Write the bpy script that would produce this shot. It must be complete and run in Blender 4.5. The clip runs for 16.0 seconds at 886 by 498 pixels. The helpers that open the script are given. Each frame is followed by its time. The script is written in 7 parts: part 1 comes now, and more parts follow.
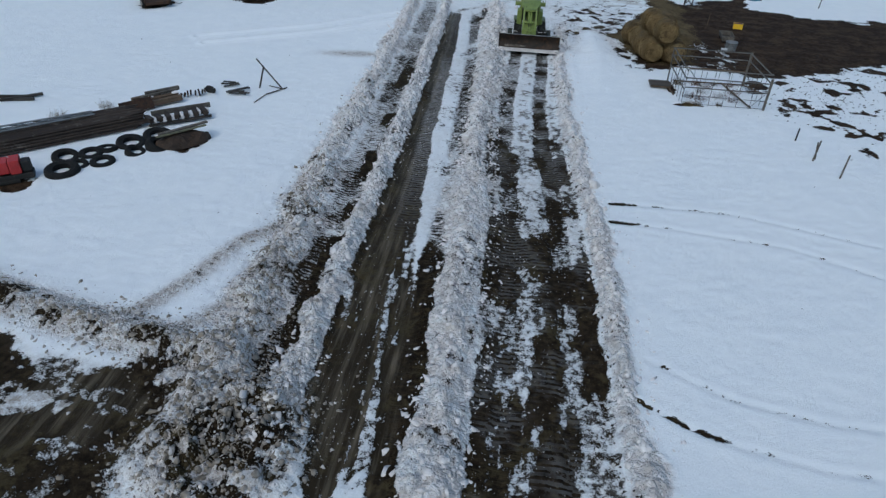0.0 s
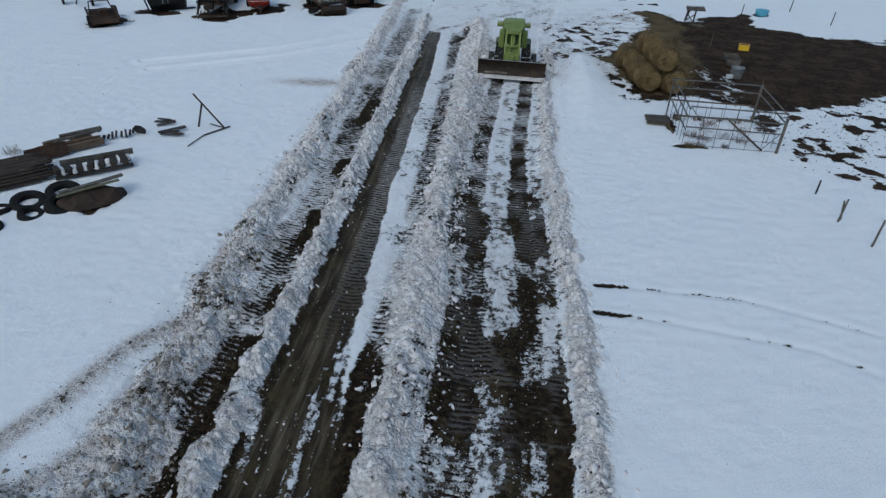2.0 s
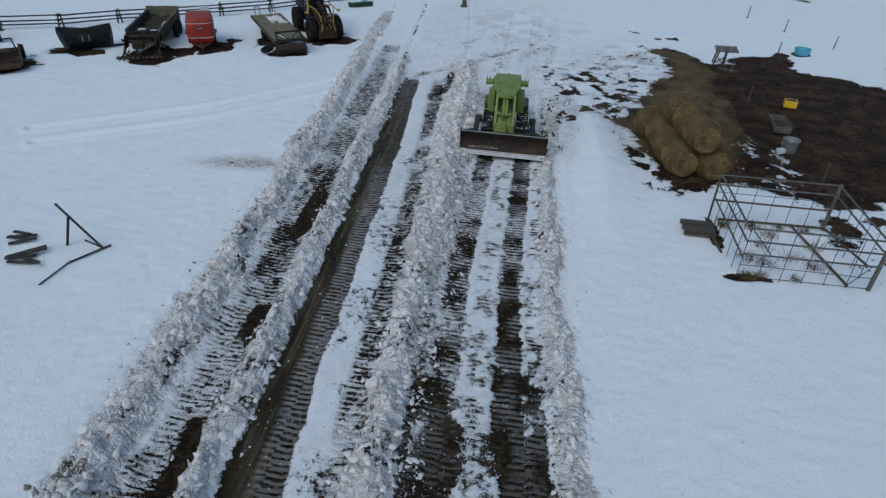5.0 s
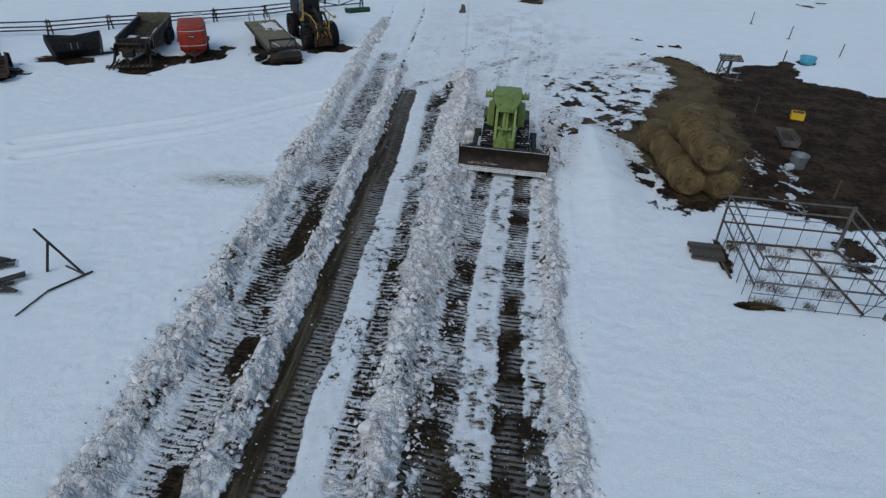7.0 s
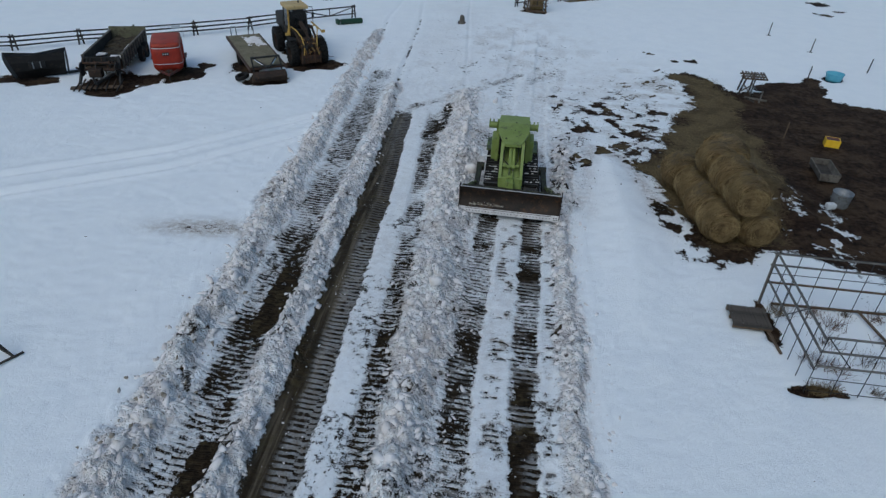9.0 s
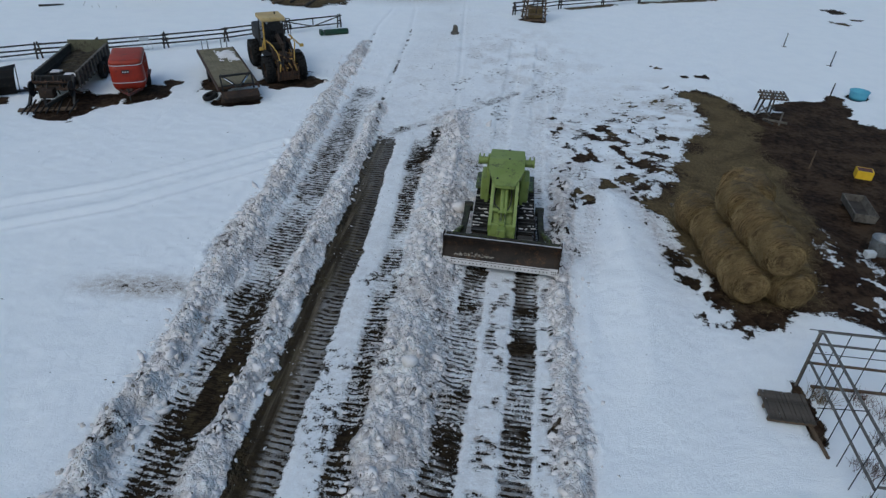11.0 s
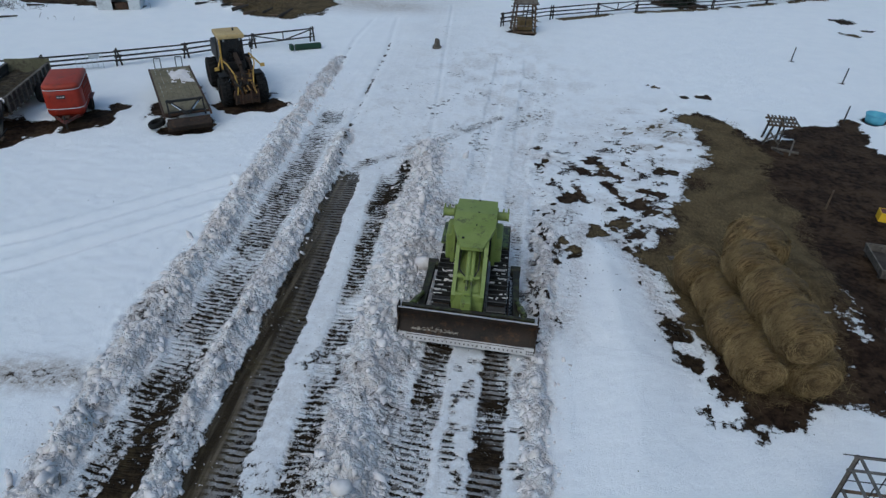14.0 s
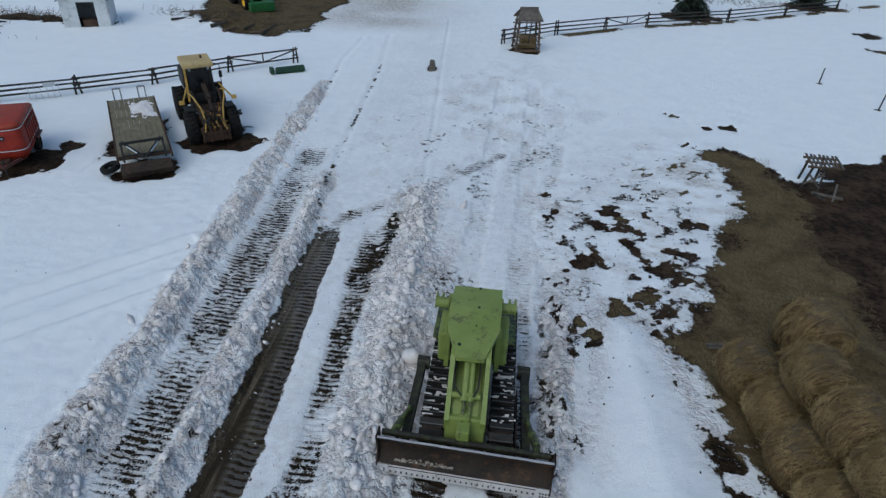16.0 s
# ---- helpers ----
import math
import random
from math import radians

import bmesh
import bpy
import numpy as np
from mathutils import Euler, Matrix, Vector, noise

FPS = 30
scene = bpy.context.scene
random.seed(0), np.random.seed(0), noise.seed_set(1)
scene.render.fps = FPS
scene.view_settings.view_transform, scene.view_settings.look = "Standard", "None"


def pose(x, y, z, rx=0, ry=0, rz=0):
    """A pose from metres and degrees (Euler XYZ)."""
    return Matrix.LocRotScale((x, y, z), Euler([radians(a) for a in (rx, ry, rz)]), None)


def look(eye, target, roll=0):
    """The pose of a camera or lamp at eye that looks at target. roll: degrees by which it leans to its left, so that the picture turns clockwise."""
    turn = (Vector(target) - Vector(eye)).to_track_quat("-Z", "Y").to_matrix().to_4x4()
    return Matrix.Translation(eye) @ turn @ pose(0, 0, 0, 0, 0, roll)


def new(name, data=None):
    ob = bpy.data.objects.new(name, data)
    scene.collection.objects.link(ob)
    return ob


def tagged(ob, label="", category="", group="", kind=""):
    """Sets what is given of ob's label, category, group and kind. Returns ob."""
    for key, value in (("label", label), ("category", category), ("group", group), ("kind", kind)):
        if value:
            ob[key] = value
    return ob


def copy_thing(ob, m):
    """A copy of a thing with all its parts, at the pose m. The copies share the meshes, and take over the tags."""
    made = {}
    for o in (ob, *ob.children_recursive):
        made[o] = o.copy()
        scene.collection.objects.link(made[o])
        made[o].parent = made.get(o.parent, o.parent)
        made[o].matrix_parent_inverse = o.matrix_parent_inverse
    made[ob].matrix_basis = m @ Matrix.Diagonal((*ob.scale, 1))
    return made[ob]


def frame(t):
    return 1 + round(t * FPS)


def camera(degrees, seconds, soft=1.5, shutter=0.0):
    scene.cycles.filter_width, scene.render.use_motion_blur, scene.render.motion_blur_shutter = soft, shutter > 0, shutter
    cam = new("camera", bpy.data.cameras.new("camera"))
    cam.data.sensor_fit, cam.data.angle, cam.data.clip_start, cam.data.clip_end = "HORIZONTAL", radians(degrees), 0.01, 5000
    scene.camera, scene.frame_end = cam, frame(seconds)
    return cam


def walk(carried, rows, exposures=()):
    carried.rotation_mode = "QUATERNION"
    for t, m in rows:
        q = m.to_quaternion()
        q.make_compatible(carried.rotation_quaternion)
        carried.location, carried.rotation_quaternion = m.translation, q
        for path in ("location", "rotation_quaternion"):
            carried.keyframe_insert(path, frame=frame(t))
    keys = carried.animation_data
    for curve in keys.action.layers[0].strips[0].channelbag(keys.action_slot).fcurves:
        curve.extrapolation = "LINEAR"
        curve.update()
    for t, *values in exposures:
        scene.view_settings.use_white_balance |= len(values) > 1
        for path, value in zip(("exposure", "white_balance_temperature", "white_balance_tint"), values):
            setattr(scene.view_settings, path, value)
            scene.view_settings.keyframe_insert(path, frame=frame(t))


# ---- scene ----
cam = camera(70.0, 16.0, soft=1.35)
PATH = [
    (0, (-0.469, 0.066, 10.455), (-0.635, 1.729, 9.356), 2.0),
    (0.5, (-0.166, 0.884, 10.43), (-0.331, 2.549, 9.334), 2.0),
    (1, (0.084, 1.951, 10.404), (-0.08, 3.617, 9.31), 2.0),
    (1.5, (0.296, 3.262, 10.41), (0.13, 4.929, 9.318), 2.0),
    (2, (0.408, 4.834, 10.453), (0.241, 6.501, 9.36), 2.0),
    (2.5, (0.419, 6.599, 10.523), (0.256, 8.265, 9.427), 2.2),
    (3, (0.435, 8.396, 10.567), (0.272, 10.061, 9.471), 2.2),
    (3.5, (0.407, 10.208, 10.593), (0.246, 11.873, 9.497), 2.3),
    (4, (0.4, 11.927, 10.639), (0.24, 13.592, 9.543), 2.4),
    (4.2, (0.395, 12.562, 10.659), (0.235, 14.228, 9.564), 2.4),
    (6.5, (0.34, 14.436, 10.912), (0.183, 16.102, 9.815), 2.6),
    (7, (0.258, 14.921, 10.95), (0.104, 16.586, 9.853), 2.6),
    (7.5, (0.146, 15.619, 10.966), (-0.005, 17.284, 9.869), 2.7),
    (8, (0.052, 16.398, 10.98), (-0.098, 18.063, 9.882), 2.6),
    (8.5, (-0.091, 17.332, 10.921), (-0.239, 18.999, 9.826), 2.6),
    (9, (-0.15, 18.329, 10.854), (-0.298, 19.996, 9.759), 2.6),
    (11.5, (0.198, 22.339, 10.671), (0.047, 24.006, 9.576), 2.6),
    (12, (0.381, 22.837, 10.636), (0.228, 24.505, 9.543), 2.5),
    (12.5, (0.527, 23.474, 10.625), (0.375, 25.141, 9.531), 2.5),
    (13, (0.65, 24.046, 10.617), (0.498, 25.714, 9.523), 2.5),
    (13.5, (0.721, 24.691, 10.587), (0.572, 26.359, 9.494), 2.5),
    (14, (0.771, 25.354, 10.653), (0.621, 27.022, 9.559), 2.6),
    (14.5, (0.779, 26.225, 10.637), (0.63, 27.894, 9.545), 2.6),
    (15, (0.799, 27.2, 10.649), (0.648, 28.869, 9.557), 2.5),
    (15.5, (0.68, 28.22, 10.674), (0.53, 29.889, 9.583), 2.5),
    (16, (0.488, 29.299, 10.713), (0.34, 30.968, 9.621), 2.5),
]
walk(cam, [(t, look(eye, target, roll)) for t, eye, target, roll in PATH], exposures=[(0, -0.19, 5680, 0), (1.2, -0.25, 5710, 0), (2.6, -0.33, 5720, 0), (6.3, -0.34, 5720, 0), (9.2, -0.34, 5720, 0), (13, -0.27, 5740, 1), (16, -0.22, 5740, 1)])

# ---- world, sun, exposure ----
world = bpy.data.worlds.new("world")
scene.world = world
world.use_nodes = True
wn = world.node_tree
sky = wn.nodes.new("ShaderNodeTexSky")
sky.sky_type = "NISHITA"
sky.sun_disc = False
sky.sun_elevation = radians(50)
sky.sun_rotation = radians(209)
sky.air_density, sky.dust_density, sky.ozone_density = 1.3, 3.0, 1.6
wn.links.new(sky.outputs[0], wn.nodes["Background"].inputs["Color"])
wn.nodes["Background"].inputs["Strength"].default_value = 0.125

sun_data = bpy.data.lights.new("sun", "SUN")
sun_data.energy = 0.55
sun_data.angle = radians(45)
sun_data.color = (1.0, 0.95, 0.9)
sun = new("sun", sun_data)
sun.matrix_world = look((-22, -10, 55), (0, 30, 0))


# ---- mesh helpers ----
def thing(name, label, category, x=0.0, y=0.0, z=0.0, rz=0.0, group="", kind=""):
    """An Empty at a thing's base, tagged; its parts are built round the origin."""
    e = new(name)
    e.empty_display_size = 0.2
    e.matrix_basis = pose(x, y, z, 0, 0, rz)
    return tagged(e, label, category, group, kind)


def part(name, bm, material, parent, label="", smooth=False):
    me = bpy.data.meshes.new(name)
    bmesh.ops.recalc_face_normals(bm, faces=bm.faces)
    bm.to_mesh(me)
    bm.free()
    me.materials.append(material)
    if smooth:
        me.polygons.foreach_set("use_smooth", [True] * len(me.polygons))
    ob = new(name, me)
    ob.parent = parent
    if label:
        tagged(ob, label)
    return ob


def twin(ob, parent, m=None, label=""):
    """A second part on the same mesh."""
    o = new(ob.name.split(".")[0], ob.data)
    o.parent = parent
    if m is not None:
        o.matrix_basis = m
    if label:
        tagged(o, label)
    return o


def B():
    return bmesh.new()


def box(bm, c, s, bevel=0.0, rot=None, taper=None):
    """A box of size s round c; rot: Euler degrees; taper: scale of the top face in x and y."""
    made = bmesh.ops.create_cube(bm, size=1.0)["verts"]
    for v in made:
        k = taper if (taper and v.co.z > 0) else (1, 1)
        v.co = Vector((v.co.x * s[0] * k[0], v.co.y * s[1] * k[1], v.co.z * s[2]))
    if bevel:
        edges = list({e for v in made for e in v.link_edges})
        out = bmesh.ops.bevel(bm, geom=edges, offset=bevel, segments=2, affect="EDGES", profile=0.6)
        made = list({v for f in out["faces"] for v in f.verts} | {v for v in made if v.is_valid})
    m = Matrix.Translation(c) @ (Euler([radians(a) for a in rot]).to_matrix().to_4x4() if rot else Matrix())
    bmesh.ops.transform(bm, matrix=m, verts=made)
    return bm


def tube(bm, a, b, r, seg=8, r2=None):
    """A closed round bar from a to b."""
    a, b = Vector(a), Vector(b)
    d = b - a
    m = Matrix.Translation((a + b) / 2) @ d.to_track_quat("Z", "Y").to_matrix().to_4x4()
    bmesh.ops.create_cone(bm, cap_ends=True, segments=seg, radius1=r, radius2=r if r2 is None else r2, depth=d.length, matrix=m)
    return bm


def bar(bm, a, b, w, h, bevel=0.0):
    """A square bar from a to b, w wide and h high."""
    a, b = Vector(a), Vector(b)
    d = b - a
    q = d.to_track_quat("Y", "Z").to_matrix().to_4x4()
    made = bmesh.ops.create_cube(bm, size=1.0)["verts"]
    for v in made:
        v.co = Vector((v.co.x * w, v.co.y * d.length, v.co.z * h))
    bmesh.ops.transform(bm, matrix=Matrix.Translation((a + b) / 2) @ q, verts=made)
    return bm


def lathe(bm, profile, seg=24, m=None):
    """Turns (radius, height) rows round z; m lays it where it belongs."""
    rings = []
    for r, z in profile:
        rings.append([bm.verts.new((r * math.cos(2 * math.pi * k / seg), r * math.sin(2 * math.pi * k / seg), z)) for k in range(seg)])
    for r1, r2 in zip(rings, rings[1:]):
        for k in range(seg):
            bm.faces.new((r1[k], r1[(k + 1) % seg], r2[(k + 1) % seg], r2[k]))
    if m is not None:
        bmesh.ops.transform(bm, matrix=m, verts=[v for ring in rings for v in ring])
    return bm


def slab(bm, pts, thick, m=None):
    """A plate with the outline pts (x, y), thick upwards."""
    low = [bm.verts.new((x, y, 0)) for x, y in pts]
    top = [bm.verts.new((x, y, thick)) for x, y in pts]
    n = len(pts)
    bm.faces.new(low[::-1])
    bm.faces.new(top)
    for k in range(n):
        bm.faces.new((low[k], low[(k + 1) % n], top[(k + 1) % n], top[k]))
    if m is not None:
        bmesh.ops.transform(bm, matrix=m, verts=low + top)
    return bm


def rough_up(bm, amount, scale, seed=0.0):
    for v in bm.verts:
        v.co += noise.noise_vector(v.co * scale + Vector((seed, seed * 1.7, 0))) * amount
    return bm


# ---- soft lattice noise on arrays ----
LATTICE = np.random.RandomState(7).rand(256, 256)


def vn(x, y, size, seed=0):
    """Smooth noise 0..1 with features of about size metres."""
    u, v = x / size + 17.3 * seed, y / size + 9.1 * seed
    i, j = np.floor(u).astype(int), np.floor(v).astype(int)
    f, g = u - i, v - j
    f, g = f * f * (3 - 2 * f), g * g * (3 - 2 * g)
    L = LATTICE
    a, b = L[i % 256, j % 256], L[(i + 1) % 256, j % 256]
    c, d = L[i % 256, (j + 1) % 256], L[(i + 1) % 256, (j + 1) % 256]
    return (a * (1 - f) + b * f) * (1 - g) + (c * (1 - f) + d * f) * g


def fbm(x, y, size, octaves=4, seed=0):
    out, amp, tot = 0, 1.0, 0
    for k in range(octaves):
        out, tot = out + amp * vn(x, y, size / 2**k, seed + k), tot + amp
        amp *= 0.55
    return out / tot


def step(a, b, x):
    t = np.clip((x - a) / (b - a), 0, 1)
    return t * t * (3 - 2 * t)


def poly_dist(x, y, pts):
    """Signed distance to a polygon's outline, positive inside."""
    best, inside = np.full(np.shape(x), 1e9), np.zeros(np.shape(x), bool)
    for (x1, y1), (x2, y2) in zip(pts, pts[1:] + pts[:1]):
        dx, dy = x2 - x1, y2 - y1
        t = np.clip(((x - x1) * dx + (y - y1) * dy) / (dx * dx + dy * dy), 0, 1)
        best = np.minimum(best, np.hypot(x - x1 - t * dx, y - y1 - t * dy))
        if dy:
            inside ^= ((y1 > y) != (y2 > y)) & (x < x1 + (y - y1) / dy * dx)
    return np.where(inside, best, -best)


def line_dist(x, y, pts):
    best = np.full(np.shape(x), 1e9)
    for (x1, y1), (x2, y2) in zip(pts, pts[1:]):
        dx, dy = x2 - x1, y2 - y1
        t = np.clip(((x - x1) * dx + (y - y1) * dy) / (dx * dx + dy * dy), 0, 1)
        best = np.minimum(best, np.hypot(x - x1 - t * dx, y - y1 - t * dy))
    return best


# ---- materials ----
def nodes(name):
    m = bpy.data.materials.new(name)
    m.use_nodes = True
    nt = m.node_tree
    return m, nt, nt.nodes["Principled BSDF"]


def link(nt, a, b):
    nt.links.new(a, b)


def put(nt, sock, value):
    if isinstance(value, (int, float)):
        sock.default_value = value
    elif isinstance(value, tuple):
        sock.default_value = (*value, 1.0) if len(value) == 3 and len(sock.default_value) == 4 else value
    else:
        nt.links.new(value, sock)


def n_noise(nt, scale, detail=4.0, rough=0.6, vec=None):
    t = nt.nodes.new("ShaderNodeTexNoise")
    t.inputs["Scale"].default_value, t.inputs["Detail"].default_value, t.inputs["Roughness"].default_value = scale, detail, rough
    if vec is None:
        vec = nt.nodes.new("ShaderNodeTexCoord").outputs["Object"]
    nt.links.new(vec, t.inputs["Vector"])
    return t.outputs["Fac"]


def n_map(nt, scale, vec=None, loc=(0, 0, 0), rot=(0, 0, 0)):
    m = nt.nodes.new("ShaderNodeMapping")
    m.inputs["Scale"].default_value, m.inputs["Location"].default_value, m.inputs["Rotation"].default_value = scale, loc, rot
    nt.links.new(vec or nt.nodes.new("ShaderNodeTexCoord").outputs["Object"], m.inputs["Vector"])
    return m.outputs[0]


def n_math(nt, op, a, b=0.0, clamp=False):
    m = nt.nodes.new("ShaderNodeMath")
    m.operation, m.use_clamp = op, clamp
    put(nt, m.inputs[0], a)
    put(nt, m.inputs[1], b)
    return m.outputs[0]


def n_mix(nt, fac, a, b):
    m = nt.nodes.new("ShaderNodeMix")
    m.data_type = "RGBA"
    put(nt, m.inputs[0], fac)
    put(nt, m.inputs[6], a)
    put(nt, m.inputs[7], b)
    return m.outputs[2]


def n_step(nt, x, lo, hi):
    m = nt.nodes.new("ShaderNodeMapRange")
    m.interpolation_type = "SMOOTHSTEP"
    put(nt, m.inputs[0], x)
    m.inputs[1].default_value, m.inputs[2].default_value = lo, hi
    return m.outputs[0]


def n_attr(nt, name):
    a = nt.nodes.new("ShaderNodeAttribute")
    a.attribute_name = name
    return a.outputs["Fac"]


def n_bump(nt, bsdf, height, strength, dist):
    b = nt.nodes.new("ShaderNodeBump")
    b.inputs["Strength"].default_value, b.inputs["Distance"].default_value = strength, dist
    put(nt, b.inputs["Height"], height)
    nt.links.new(b.outputs[0], bsdf.inputs["Normal"])


def surface(name, c1, c2, big=1.5, fine=25.0, rough=0.6, metal=0.0, bump=0.3, dist=0.01, wear=None, amount=0.5, stretch=(1, 1, 1), spec=0.4):
    """A weathered surface: two tones at two scales and, where given, patches of a worn or dirty third colour."""
    m, nt, bs = nodes(name)
    vec = n_map(nt, stretch)
    large, small = n_noise(nt, big, 3, 0.6, vec), n_noise(nt, fine, 5, 0.65, vec)
    f = n_math(nt, "ADD", n_math(nt, "MULTIPLY", large, 0.6), n_math(nt, "MULTIPLY", small, 0.4))
    col = n_mix(nt, n_step(nt, f, 0.36, 0.64), c1, c2)
    if wear:
        w = n_step(nt, n_math(nt, "ADD", n_math(nt, "MULTIPLY", n_noise(nt, big * 2.7, 6, 0.7, vec), 0.7), n_math(nt, "MULTIPLY", small, 0.3)), 0.62 - 0.25 * amount, 0.72 - 0.2 * amount)
        col = n_mix(nt, w, col, wear)
    put(nt, bs.inputs["Base Color"], col)
    put(nt, bs.inputs["Roughness"], n_math(nt, "ADD", n_math(nt, "MULTIPLY", small, 0.25), rough - 0.12, True))
    bs.inputs["Metallic"].default_value = metal
    bs.inputs["Specular IOR Level"].default_value = spec
    n_bump(nt, bs, f, bump, dist)
    return m


M_green = surface("lime_paint", (0.165, 0.215, 0.048), (0.215, 0.265, 0.075), 1.2, 30, 0.5, wear=(0.09, 0.10, 0.04), amount=0.35, bump=0.15)
M_green_dark = surface("oily_green_paint", (0.095, 0.125, 0.03), (0.15, 0.19, 0.05), 2.5, 30, 0.5, wear=(0.03, 0.03, 0.02), amount=0.8, bump=0.2)
M_arm = surface("muddy_green_steel", (0.030, 0.036, 0.014), (0.062, 0.070, 0.028), 2.5, 30, 0.6, wear=(0.02, 0.016, 0.011), amount=0.9, bump=0.2)
M_steel_dark = surface("worn_dark_steel", (0.014, 0.010, 0.008), (0.032, 0.022, 0.016), 1.5, 30, 0.62, 0.0, wear=(0.075, 0.038, 0.018), amount=0.45, spec=0.25)
M_track = surface("track_steel", (0.007, 0.007, 0.007), (0.018, 0.017, 0.016), 4, 40, 0.55, 0.0, wear=(0.10, 0.09, 0.085), amount=0.15, spec=0.3)
M_edge = surface("bright_edge_steel", (0.40, 0.38, 0.38), (0.55, 0.53, 0.53), 2, 40, 0.45, 0.3, wear=(0.2, 0.17, 0.15), amount=0.25)
M_scuff = surface("scraped_bare_metal", (0.22, 0.20, 0.17), (0.36, 0.33, 0.29), 6, 40, 0.55, 0.1, wear=(0.08, 0.05, 0.03), amount=0.7)
M_hole = surface("bolt_hole", (0.05, 0.045, 0.04), (0.07, 0.06, 0.055), 5, 40, 0.7)
M_chrome = surface("cylinder_rod", (0.5, 0.5, 0.5), (0.6, 0.6, 0.6), 5, 60, 0.2, 1.0, bump=0.05)
M_glass = surface("dark_cab_glass", (0.008, 0.009, 0.010), (0.012, 0.013, 0.014), 1, 20, 0.2, 0.0, bump=0.02, spec=0.4)
M_black = surface("black_paint", (0.008, 0.008, 0.0085), (0.018, 0.017, 0.016), 1.6, 30, 0.65, wear=(0.05, 0.035, 0.025), amount=0.35)
M_rubber = surface("tyre_rubber", (0.008, 0.008, 0.008), (0.018, 0.017, 0.016), 4, 40, 0.85, wear=(0.045, 0.04, 0.035), amount=0.2, spec=0.2)
M_rust = surface("rusty_iron", (0.045, 0.022, 0.013), (0.085, 0.045, 0.025), 2.5, 40, 0.8, 0.1, wear=(0.03, 0.022, 0.018), amount=0.6)
M_rust_dark = surface("dark_greasy_rust", (0.016, 0.011, 0.008), (0.045, 0.027, 0.017), 2.5, 40, 0.75, 0.1, wear=(0.09, 0.045, 0.02), amount=0.35)
M_pipe = surface("rusted_pipe", (0.028, 0.020, 0.016), (0.055, 0.040, 0.031), 1.0, 40, 0.7, 0.2, wear=(0.16, 0.14, 0.12), amount=0.3, stretch=(1, 1, 1))
M_galv = surface("galvanised_steel", (0.20, 0.21, 0.22), (0.32, 0.33, 0.34), 3, 40, 0.45, 0.5, wear=(0.12, 0.10, 0.085), amount=0.4)
M_wood_grey = surface("weathered_grey_wood", (0.075, 0.064, 0.053), (0.155, 0.137, 0.117), 3, 30, 0.85, wear=(0.05, 0.042, 0.035), amount=0.45, stretch=(1, 1, 1), bump=0.5)
M_wood_brown = surface("weathered_brown_wood", (0.075, 0.05, 0.032), (0.14, 0.095, 0.06), 2.5, 30, 0.85, wear=(0.04, 0.03, 0.022), amount=0.4, bump=0.5)
M_log = surface("dark_fence_log", (0.022, 0.019, 0.017), (0.055, 0.047, 0.04), 3, 30, 0.9, wear=(0.11, 0.10, 0.095), amount=0.2, bump=0.5)
M_red = surface("red_paint", (0.23, 0.017, 0.007), (0.30, 0.026, 0.010), 1.2, 25, 0.5, wear=(0.12, 0.014, 0.008), amount=0.4, bump=0.15, spec=0.3)
M_red_dark = surface("dark_red_paint", (0.10, 0.02, 0.017), (0.16, 0.035, 0.025), 2.0, 25, 0.6, wear=(0.05, 0.035, 0.03), amount=0.7)
M_red_roof = surface("lighter_red_roof", (0.26, 0.030, 0.014), (0.33, 0.045, 0.022), 1.2, 25, 0.55, wear=(0.16, 0.04, 0.025), amount=0.45, bump=0.15, spec=0.3)
M_dark_timber = surface("dark_wet_timber", (0.022, 0.020, 0.018), (0.05, 0.045, 0.040), 2.0, 25, 0.8, wear=(0.09, 0.08, 0.07), amount=0.35, bump=0.4)
M_old_load = surface("rotten_straw", (0.020, 0.015, 0.008), (0.075, 0.058, 0.034), 3.0, 18, 0.95, wear=(0.012, 0.009, 0.006), amount=0.5, bump=0.8, dist=0.04)
M_crimson = surface("crimson_paint", (0.32, 0.018, 0.02), (0.40, 0.03, 0.03), 2.0, 25, 0.45, wear=(0.12, 0.02, 0.02), amount=0.3)
M_yellow = surface("loader_yellow_paint", (0.40, 0.24, 0.04), (0.48, 0.31, 0.07), 1.5, 30, 0.5, wear=(0.16, 0.09, 0.03), amount=0.45)
M_yellow_dull = surface("dull_tan_roof", (0.42, 0.30, 0.13), (0.50, 0.37, 0.17), 1.5, 30, 0.6, wear=(0.25, 0.18, 0.09), amount=0.35)
M_bright_yellow = surface("yellow_plastic", (0.70, 0.42, 0.02), (0.78, 0.50, 0.03), 3, 30, 0.45, bump=0.05)
M_blue = surface("blue_plastic", (0.10, 0.33, 0.46), (0.13, 0.40, 0.52), 3, 30, 0.45, bump=0.05)
M_jd = surface("tractor_green_paint", (0.02, 0.10, 0.025), (0.03, 0.14, 0.035), 2, 30, 0.45, wear=(0.03, 0.05, 0.02), amount=0.4)
M_grouser = surface("worn_grouser_steel", (0.045, 0.042, 0.040), (0.11, 0.105, 0.10), 4, 40, 0.5, 0.2)
M_rust_yellow = surface("rusty_yellow_paint", (0.20, 0.10, 0.025), (0.32, 0.19, 0.04), 3, 30, 0.6, wear=(0.06, 0.03, 0.015), amount=0.7)
M_deep_green = surface("deep_green_paint", (0.010, 0.036, 0.017), (0.014, 0.05, 0.023), 2, 30, 0.5)
